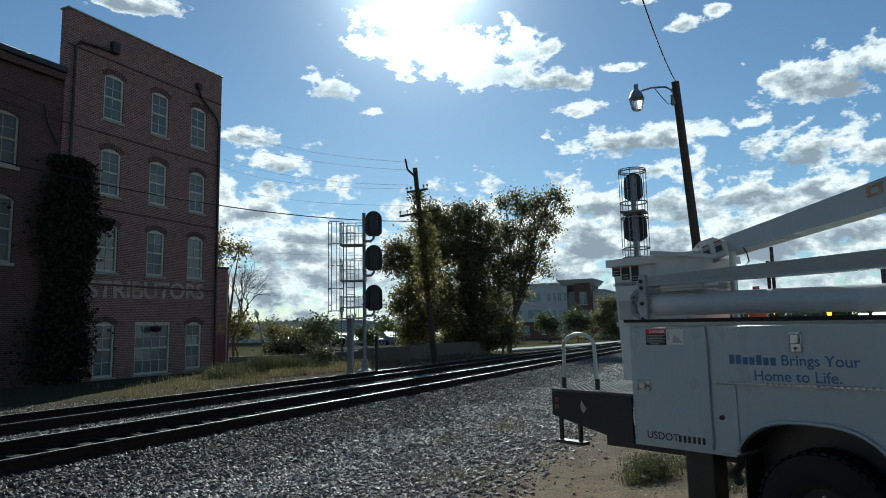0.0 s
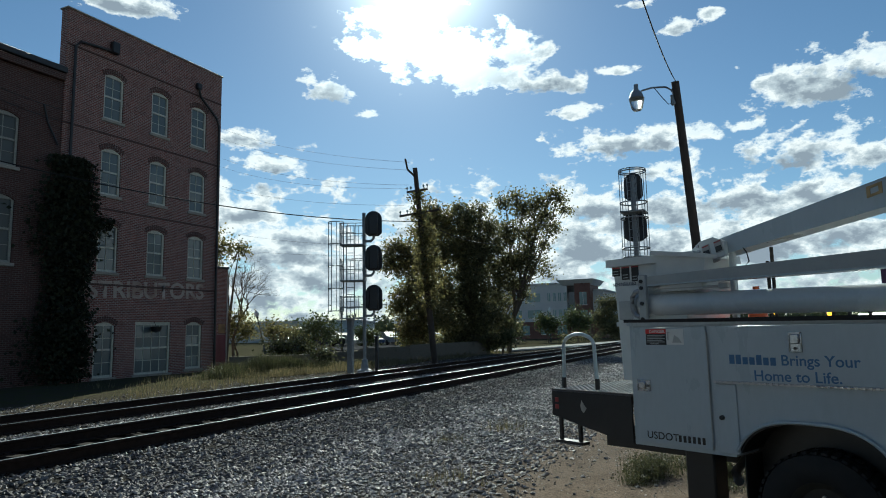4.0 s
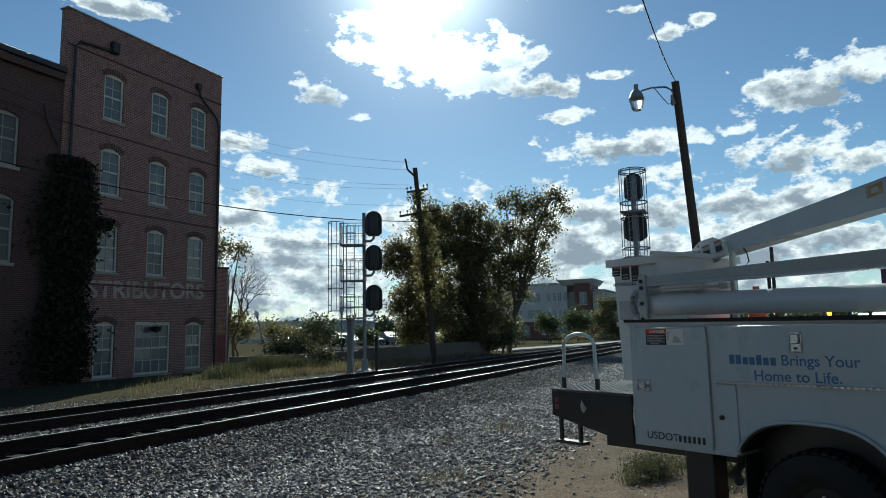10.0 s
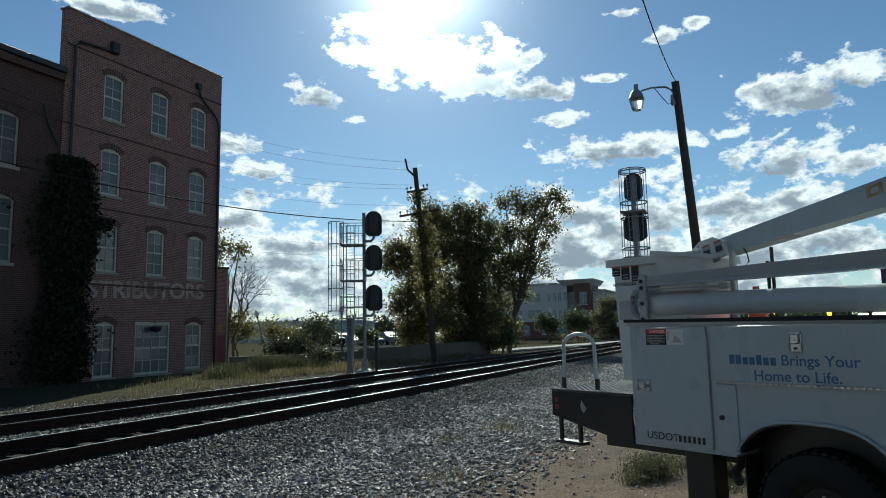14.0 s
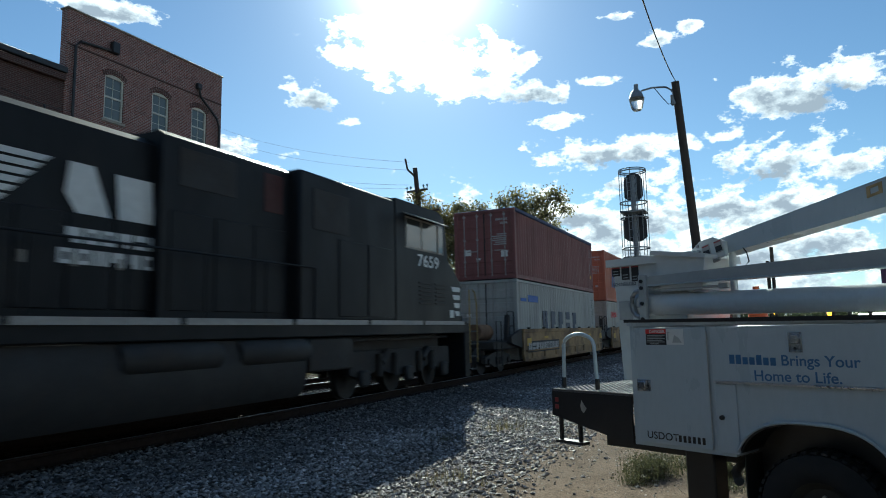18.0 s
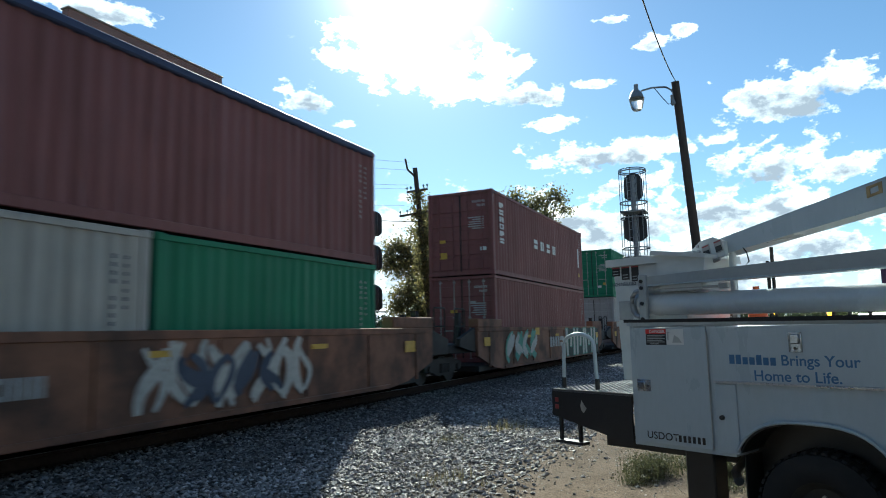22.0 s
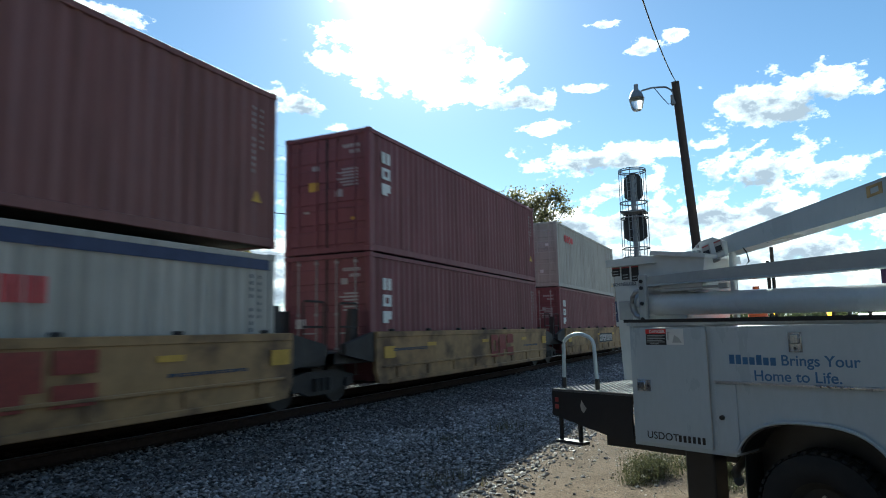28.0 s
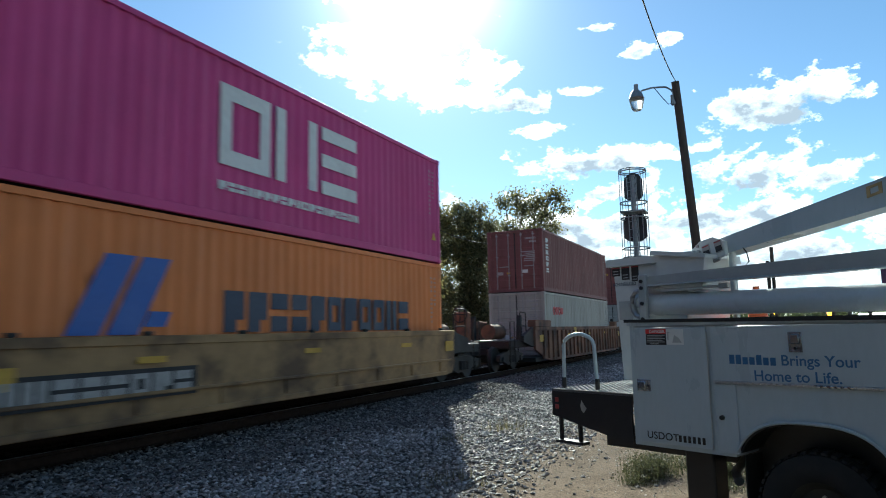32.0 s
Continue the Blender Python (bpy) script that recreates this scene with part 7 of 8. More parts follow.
def tree(base, blobs, label, mat, per=9, leaves=26, size=0.24, seed=1, trunk=0.22, spread=0.42, name="tree"):
    t = thing(name, pose(*base), label, "tree", "trees beyond the tracks")
    loc = [(tuple(Vector(c) - Vector(base)), r) for c, r in blobs]
    rnd = random.Random(seed)
    top = max(loc, key=lambda q: q[0][2])[0]
    hub = Vector((top[0] * 0.25, top[1] * 0.25, top[2] * 0.35))
    part("trunk", Geo().pipe([(0, 0, -0.1), (hub.x * 0.3 + 0.05, hub.y * 0.3, hub.z * 0.5), tuple(hub), (top[0] * 0.6, top[1] * 0.6, top[2] * 0.7), tuple(Vector(top) * 0.97)], [trunk * 1.25, trunk, trunk * 0.8, trunk * 0.5, trunk * 0.12], 9), BARK, t)
    for c, r in loc:
        c = Vector(c)
        start = hub * rnd.uniform(0.55, 1.1)
        mid = start.lerp(c, 0.5) + Vector((rnd.uniform(-0.4, 0.4), rnd.uniform(-0.4, 0.4), 0.35))
        limb = part("limb", Geo().pipe([tuple(start), tuple(mid), tuple(c)], [trunk * 0.34, trunk * 0.22, trunk * 0.08], 7), BARK, t)
        g = Geo()
        for _ in range(6):
            v = Vector((rnd.gauss(0, 1), rnd.gauss(0, 1), rnd.gauss(0.3, 1))).normalized() * r * rnd.uniform(0.7, 1.05)
            g.pipe([tuple(mid.lerp(c, rnd.uniform(0.4, 1))), tuple(c + v * 0.5 + Vector((0, 0, 0.1))), tuple(c + v)], [trunk * 0.12, trunk * 0.08, 0.008], 5)
        part("twig_spray", g, BARK, limb)
    g = Geo()
    clumps(g, loc, per, leaves, size, seed, spread)
    part("crown", g, mat, t, raw=True)
    return t


def b_(*rows):
    return [((x, y, z), r) for x, y, z, r in rows]


tree((43.0, 21.6, 0), b_((41.0, 23.3, 7.6, 0.81), (40.5, 23.7, 6.6, 0.61), (41.5, 23.0, 6.5, 0.98), (42.0, 22.4, 7.2, 0.99), (42.0, 23.0, 4.4, 0.98), (41.5, 23.5, 3.5, 0.65), (42.5, 22.5, 3.1, 1.11), (43.0, 22.5, 5.2, 1.08), (42.0, 22.3, 1.5, 1.05), (42.5, 20.9, 2.6, 1.21), (43.0, 21.3, 10.0, 1.09), (42.0, 21.5, 8.8, 0.98), (44.0, 20.7, 9.5, 1.10), (44.5, 20.5, 8.0, 1.19), (43.0, 21.2, 7.3, 1.24), (43.5, 21.0, 5.0, 1.33), (41.5, 22.6, 1.8, 0.80)), "broad ragged tree with dark green and yellowing leaves", LEAF_GOLD, per=36, size=0.19, leaves=32, seed=2, trunk=0.22, spread=0.34)
tree((45.6, 19.4, 0), b_((46.0, 20.7, 11.0, 0.57), (46.0, 19.6, 10.2, 0.87), (46.5, 18.9, 11.0, 0.35), (46.0, 19.8, 8.8, 1.22), (46.5, 18.9, 7.6, 1.21), (45.5, 20.0, 6.6, 1.37), (45.5, 19.1, 4.8, 1.44), (45.0, 20.5, 3.6, 1.44), (45.5, 18.8, 2.6, 1.43), (45.0, 20.9, 1.5, 1.27), (45.0, 18.8, 1.1, 1.24), (47.0, 18.3, 9.7, 0.61)), "dense dark green tree at the edge of the tracks", LEAF, per=40, leaves=34, size=0.19, seed=3, spread=0.33, trunk=0.3)
tree((48.2, 17.6, 0), b_((49.0, 17.8, 11.7, 0.59), (49.5, 17.1, 12.3, 0.45), (49.5, 16.5, 11.3, 0.90), (50.0, 15.5, 11.6, 0.68), (50.5, 14.4, 12.5, 0.50), (50.5, 13.9, 11.9, 0.45), (50.0, 15.0, 10.5, 0.76), (51.0, 13.5, 11.1, 0.36), (50.5, 14.5, 9.7, 0.54), (49.5, 16.1, 9.3, 0.90), (49.0, 17.4, 9.5, 0.90), (48.5, 18.3, 8.7, 0.98), (50.0, 15.1, 8.4, 0.45), (49.5, 16.4, 7.8, 0.81), (48.5, 17.5, 7.1, 1.06), (50.0, 15.3, 6.8, 0.40), (50.0, 15.0, 6.0, 0.31), (49.5, 16.1, 6.5, 0.53), (49.5, 16.7, 5.3, 0.45), (49.0, 16.3, 4.2, 0.35), (48.5, 17.6, 5.3, 0.88), (48.0, 18.3, 3.9, 1.14), (48.0, 18.7, 6.2, 1.33), (47.5, 17.8, 2.2, 1.03), (49.0, 16.6, 7.0, 0.9)), "tall open tree with spreading limbs and large browning leaves", LEAF, per=27, leaves=32, size=0.2, seed=4, trunk=0.17, spread=0.36)
tree((46.0, 17.3, 0), b_((46.0, 16.8, 1.1, 0.62), (46.0, 17.5, 0.8, 0.58), (46.0, 18.2, 0.8, 0.59)), "low leafy thicket in front of the trees", LEAF_BUSH, per=40, leaves=22, size=0.18, seed=5, trunk=0.08, spread=0.22)
tree((44.0, 20.4, 0), b_((43.0, 21.8, 0.9, 0.82), (44.0, 19.9, 0.8, 0.90), (45.0, 19.1, 0.6, 0.66)), "dark undergrowth below the trees", LEAF, per=40, leaves=22, size=0.18, seed=6, trunk=0.08, spread=0.24)
# leaves climbing the utility pole
g = Geo()
clumps(g, b_((29.75, 15.4, 7.6, 0.32), (29.85, 15.35, 6.8, 0.42), (29.95, 15.35, 6.0, 0.52), (30.15, 15.3, 5.1, 0.6), (30.35, 15.3, 4.2, 0.55), (30.6, 15.35, 3.2, 0.4), (29.45, 15.45, 8.5, 0.25)), 150, 16, 0.13, 21, 0.22)
solo("climbing_vine", g, LEAF_GOLD, "yellow-green vine climbing the utility pole", "vine", raw=True)
# bushes
for i, (c, r, mt, lab) in enumerate([((30.2, 24.6, 0.75), 0.8, LEAF_GLOSSY, "rounded bush with glossy leaves behind the low wall"), ((31.0, 24.2, 0.8), 0.75, LEAF_GLOSSY, "rounded bush with glossy leaves behind the low wall"), ((33.0, 27.2, 1.7), 0.9, LEAF_GOLD, "loose yellowish shrub beyond the low wall"), ((34.6, 27.0, 1.5), 0.8, LEAF_GOLD, "loose yellowish shrub beyond the low wall"), ((33.0, 24.1, 1.85), 0.95, LEAF_BUSH, "tall leafy bush beyond the low wall"), ((27.6, 20.0, 0.6), 0.42, WEED, "feathery green shrub in front of the low wall"), ((36.0, 33.4, 2.2), 1.0, LEAF_GOLD, "yellowing shrub near the warehouse corner"), ((51.5, 32.4, 1.5), 1.0, LEAF_BUSH, "dark shrub by the car park"), ((53.4, 28.8, 1.2), 1.2, LEAF_BUSH, "dark shrub by the car park"), ((82, 24.5, 2.3), 1.35, LEAF_BUSH, "small street tree before the office building"), ((82, 20.7, 2.7), 1.6, LEAF_BUSH, "small street tree before the office building"), ((80, 28.8, 1.9), 1.4, LEAF_BUSH, "small street tree before the office building"), ((96, 20.0, 2.9), 1.9, LEAF, "dark tree beside the office building"), ((96.5, 19.6, 5.0), 1.3, LEAF, "dark tree beside the office building"), ((93, 17.6, 1.6), 1.5, LEAF, "dark tree beside the office building")]):
    far = c[0] > 60
    tree((c[0], c[1], 0), [(c, r), ((c[0] + r * 0.5, c[1] - r * 0.4, c[2] - 0.2 * r), r * 0.6), ((c[0] - r * 0.45, c[1] + r * 0.4, c[2] + 0.15 * r), r * 0.65)], lab, mt, per=45 if not far else 22, leaves=20, size=0.15 if not far else 0.26, seed=30 + i, trunk=0.07, spread=0.26 if not far else 0.4, name="bush" if not far else "tree")
# hedge along the office
g = Geo()
clumps(g, [((78 + i * 1.6, 22 - i * 0.25, 0.6), 0.8) for i in range(14)], 8, 16, 0.2, 77, 0.25)
solo("hedge", g, LEAF, "clipped dark hedge along the far pavement", "hedge", kind="stuff", raw=True)


def bare_tree(base, h, seed, label, leafy=None):
    t = thing("bare_tree", pose(*base), label, "tree", "trees beyond the tracks")
    rnd = random.Random(seed)
    g = Geo()

    def grow(p, d, length, r, depth):
        q = p + d * length
        m = p.lerp(q, 0.5) + Vector((rnd.gauss(0, 0.06), rnd.gauss(0, 0.06), 0)) * length
        g.pipe([tuple(p), tuple(m), tuple(q)], [r, r * 0.85, r * 0.65], 6 if depth < 2 else 4)
        if depth > 5 or r < 0.006:
            return
        for _ in range(3 if depth < 4 else 2):
            e = (d + Vector((rnd.gauss(0, 0.55), rnd.gauss(0, 0.55), rnd.gauss(0.1, 0.35)))).normalized()
            grow(m.lerp(q, rnd.uniform(0.2, 1)), e, length * rnd.uniform(0.6, 0.85), r * 0.58, depth + 1)
    grow(Vector((0, 0, -0.1)), Vector((0.05, -0.12, 1)).normalized(), h * 0.3, 0.11, 0)
    part("branch_frame", g, BARK, t)
    if leafy:
        g = Geo()
        clumps(g, leafy, 7, 18, 0.2, seed, 0.4)
        part("crown", g, LEAF_GOLD, t, raw=True)


bare_tree((35.2, 33.0, 0), 9.5, 8, "bare grey-branched tree beside the warehouse")
tree((34.0, 32.6, 0), b_((33.8, 33.3, 7.9, 0.9), (34.7, 32.5, 7.2, 0.55), (33.6, 33.6, 6.6, 0.8), (35.2, 32.6, 8.0, 0.4), (34.8, 32.2, 3.0, 0.5)), "yellowing tree rising behind the warehouse", LEAF_GOLD, per=24, seed=9, trunk=0.12, spread=0.36, size=0.18)


def ivy():
    rnd = random.Random(12)
    t = thing("ivy", None, "dense dark ivy climbing the brick walls", "ivy")
    parts = {"climbing_growth": Geo(), "foot_growth": Geo(), "crown_growth": Geo()}
    for _ in range(14000):
        z = 9.0 * rnd.random() ** 0.8
        half = 0.95 + 0.25 * math.sin(z * 1.3) + (0.5 * max(0, 1 - z / 3.2))
        x = 17.15 + rnd.gauss(0, 0.55) * half
        if x > (18.45 if z > 5 else 18.2) and rnd.random() < 0.94:
            continue
        y = 24.9 - abs(rnd.gauss(0, 0.16)) * (1.6 if z < 3 else 1.0)
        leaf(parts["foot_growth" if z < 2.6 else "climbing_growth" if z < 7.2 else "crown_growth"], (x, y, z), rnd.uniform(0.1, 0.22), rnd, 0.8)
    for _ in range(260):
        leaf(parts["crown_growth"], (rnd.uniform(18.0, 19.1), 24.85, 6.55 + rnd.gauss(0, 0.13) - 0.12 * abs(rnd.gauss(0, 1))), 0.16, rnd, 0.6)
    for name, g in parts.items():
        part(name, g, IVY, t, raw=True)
    for k in range(5):
        x = 16.7 + 0.3 * k
        part("stem", Geo().pipe([(x + 0.1 * math.sin(3 * k + z), 24.93, z) for z in np.linspace(0, 8.2, 12)], [0.03 * (1 - z / 9.5) + 0.004 for z in np.linspace(0, 8.2, 12)], 6), BARK, t)


ivy()


def blade(g, x, y, z, h, rnd, wide=0.012):
    a = rnd.uniform(0, 6.28)
    lean = rnd.gauss(0, 0.4) * h
    dx, dy = math.cos(a), math.sin(a)
    wx, wy = -dy * wide, dx * wide
    g.add([(x - wx, y - wy, z), (x + wx, y + wy, z), (x + wx * 0.6 + dx * lean * 0.4, y + wy * 0.6 + dy * lean * 0.4, z + h * 0.6), (x - wx * 0.6 + dx * lean * 0.4, y - wy * 0.6 + dy * lean * 0.4, z + h * 0.6), (x + dx * lean, y + dy * lean, z + h)], [(0, 1, 2, 3), (3, 2, 4)])


def grasses():
    rnd = random.Random(14)
    g = Geo()
    for _ in range(80000):
        x = rnd.uniform(15.5, 48)
        t = rnd.random()
        y = 17.3 + 3.4 * t + (0.11 * (26 - x) if x < 26 else 0) + max(0, rnd.gauss(0, 0.6))
        if x < 21.5 and rnd.random() < 0.93:
            continue
        patch = noise.noise((x * 0.5, y * 0.7, 2.0))
        if patch < -0.25 or (x > 33 and rnd.random() < 0.55):
            continue
        tuft = max(0, noise.noise((x * 2.1, y * 2.1, 5.0)))
        if rnd.random() > 0.35 + tuft:
            continue
        blade(g, x, y, -0.07, (0.13 + 0.3 * max(0, patch + 0.25) + 0.22 * tuft) * rnd.uniform(0.35, 1.3), rnd, 0.008)
    solo("tall_grass", g, GRASS, "tall dry grass between the tracks and the wall", "grass", kind="stuff", raw=True)
    g = Geo()
    for cx, cy, w, h, n in ((23.6, 20.3, 0.8, 0.85, 3000), (22.0, 20.9, 0.7, 0.6, 1800), (24.8, 19.9, 0.7, 0.8, 2400), (21.2, 20.2, 0.6, 0.5, 900), (26.5, 19.4, 0.7, 0.5, 900), (29.0, 18.6, 0.8, 0.4, 700)):
        for _ in range(n):
            x, y = cx + rnd.gauss(0, w), cy + rnd.gauss(0, 0.4)
            blade(g, x, y, -0.07, h * rnd.uniform(0.4, 1.15) * math.exp(-((x - cx) / w) ** 2 / 3), rnd, 0.012)
    solo("feathery_weeds", g, WEED, "feathery green weeds beside the far track", "weeds", kind="stuff", raw=True)
    g = Geo()
    # weeds round the truck and in the gravel
    spots = [(10.5, 3.9, 0.18, 0.18, 90), (9.2, 4.4, 0.15, 0.12, 60), (6.8, 3.2, 0.2, 0.14, 60), (14.2, 16.6, 0.5, 0.35, 260), (16.2, 16.9, 0.6, 0.4, 260), (19.0, 17.0, 0.5, 0.45, 260), (5.1, 3.0, 0.15, 0.12, 50)]
    for cx, cy, w, h, n in spots:
        for _ in range(n):
            x, y = cx + rnd.gauss(0, w), cy + rnd.gauss(0, w)
            blade(g, x, y, ground_height(x, y), h * rnd.uniform(0.3, 1.2), rnd, 0.005)
    solo("roadside_weeds", g, GRASS, "straggly weeds in the gravel", "weeds", kind="stuff", raw=True)
    g = Geo()
    for cx, cy, w, h, n in ((7.95, 1.22, 0.14, 0.3, 420), (7.7, 1.28, 0.1, 0.22, 260), (7.4, 1.33, 0.08, 0.12, 120), (8.1, 0.55, 0.14, 0.32, 520), (7.5, 0.45, 0.12, 0.14, 160), (8.6, 0.9, 0.2, 0.2, 260), (8.3, 1.3, 0.15, 0.18, 200)):
        for _ in range(n):
            x, y = cx + rnd.gauss(0, w), cy + rnd.gauss(0, w)
            hh = h * rnd.uniform(0.25, 1.15)
            blade(g, x, y, ground_height(x, y) - 0.01, hh, rnd, 0.0025)
            for _ in range(2):
                leaf(g, (x + rnd.gauss(0, 0.03), y + rnd.gauss(0, 0.03), ground_height(x, y) + hh * rnd.uniform(0.1, 0.95)), 0.026, rnd)
    solo("truck_side_weeds", g, WEED, "green weeds growing under the parked bucket truck", "weeds", kind="stuff", raw=True)


grasses()
# far woods at the skyline
g = Geo()
rnd = random.Random(19)
clumps(g, [((150 + 60 * rnd.random(), 20 + 200 * i / 70 + rnd.uniform(-2, 2), rnd.uniform(1.0, 3.5)), rnd.uniform(2.5, 4.2)) for i in range(70)], 2.2, 14, 0.8, 91, 0.9)
clumps(g, [((170 + 60 * rnd.random(), -130 + 150 * i / 40, rnd.uniform(1.0, 3.0)), rnd.uniform(2.5, 4.5)) for i in range(40)], 2.0, 14, 0.8, 92, 0.9)
clumps(g, [(((240 + 40 * rnd.random()) * math.cos(a), (240 + 40 * rnd.random()) * math.sin(a), rnd.uniform(0.6, 3.2)), rnd.uniform(2.6, 4.4)) for a in [radians(-14 + 74 * i / 130) for i in range(130)]], 4.5, 16, 0.9, 93, 0.9)
solo("far_woods", g, LEAF_BUSH, "distant line of trees along the skyline", "woods", kind="stuff", raw=True)


# ---- bucket truck ----
# local frame: x forward along the truck from the body's rear edge, y from the side that faces the yard inwards, z up
TRUCK = Matrix(((-0.4069, 0.9135, 0, 5.53), (-0.9135, -0.4069, 0, 0.93), (0, 0, 1, 0), (0, 0, 0, 1)))
LETTER_BLUE = plain("blue_vinyl_letters", (0.045, 0.13, 0.27), 0.4, vary=0.05)
EMBLEM_TAN = plain("faded_tan_emblem", (0.36, 0.26, 0.12), 0.6)
SIGN_RED = plain("red_label", (0.55, 0.03, 0.03), 0.5)
LABEL_RED = plain("dull_red_label", (0.3, 0.05, 0.05), 0.5)
TREADPLATE = plain("tread_plate", (0.1, 0.1, 0.105), 0.85, 0.0, bump=0.8, fine=40, gloss=0.1)
BED = plain("grimy_grey_metal", (0.2, 0.2, 0.2), 0.6, 0.4)


def truck_wheel(parent, x, y, inner=1):
    w = part("wheel", Geo().lathe([(0.05, -0.02), (0.16, -0.03), (0.2, -0.09), (0.21, -0.1), (0.215, 0.1), (0.05, 0.1)], (x, y, 0.4), "y", 24), DARK_RIM, parent, "dusty dark steel wheel rim")
    prof = [(0.21, -0.1), (0.25, -0.125), (0.34, -0.13), (0.385, -0.11), (0.4, -0.07), (0.4, 0.07), (0.385, 0.11), (0.34, 0.13), (0.25, 0.125), (0.21, 0.1)]
    part("tyre", Geo().lathe(prof, (x, y, 0.4), "y", 32), RUBBER, w)
    g = Geo()
    for i in range(40):
        a = 2 * math.pi * i / 40
        for s in (-1, 1):
            m = Matrix.Translation((x, y, 0.4)) @ Matrix.Rotation(a + s * 0.04, 4, "Y")
            bx = Geo().box(-0.018, 0.018, *sorted((s * 0.015, s * 0.115)), 0.392, 0.408)
            g.add([tuple(m @ Vector(v)) for v in bx.v], bx.f)
    part("tread", g, RUBBER, w)
    part("hub", Geo().lathe([(0.005, -0.13), (0.06, -0.125), (0.07, -0.03), (0.12, -0.02)], (x, y, 0.4), "y", 16), DARK_RIM, w)
    for i in range(8):
        a = 2 * math.pi * i / 8
        part("lug_nut", Geo().tube((x + 0.105 * math.cos(a), y - 0.05, 0.4 + 0.105 * math.sin(a)), (x + 0.105 * math.cos(a), y - 0.02, 0.4 + 0.105 * math.sin(a)), 0.014, 6), STEEL, w)
    return w


def paddle_latch(parent, x, z, w=0.12, t=0.09):
    """A pressed paddle handle in its dished plate, with a keyhole."""
    a, b = w / 2, t / 2
    g = Geo().box(x - a, x + a, -0.004, 0.0, z - b, z + b, 0.003)
    for x0, x1, z0, z1 in ((x - a, x - a + 0.01, z - b, z + b), (x + a - 0.01, x + a, z - b, z + b), (x - a, x + a, z - b, z - b + 0.01), (x - a, x + a, z + b - 0.01, z + b)):
        g.box(x0, x1, -0.011, -0.003, z0, z1, 0.003)
    h = part("latch", g, CHROME, parent, "chrome paddle latch")
    if w > t:
        part("paddle", Geo().box(x - a + 0.016, x + 0.018, -0.02, -0.004, z - b + 0.014, z + b - 0.014, 0.006), CHROME, h)
        part("key_barrel", Geo().tube((x + 0.04, -0.014, z), (x + 0.04, -0.004, z), 0.01, 10), BLACK_PAINT, h)
    else:
        part("paddle", Geo().box(x - a + 0.014, x + a - 0.014, -0.02, -0.004, z - 0.012, z + b - 0.014, 0.006), CHROME, h)
        part("key_barrel", Geo().tube((x, -0.014, z - 0.042), (x, -0.004, z - 0.042), 0.01, 10), BLACK_PAINT, h)


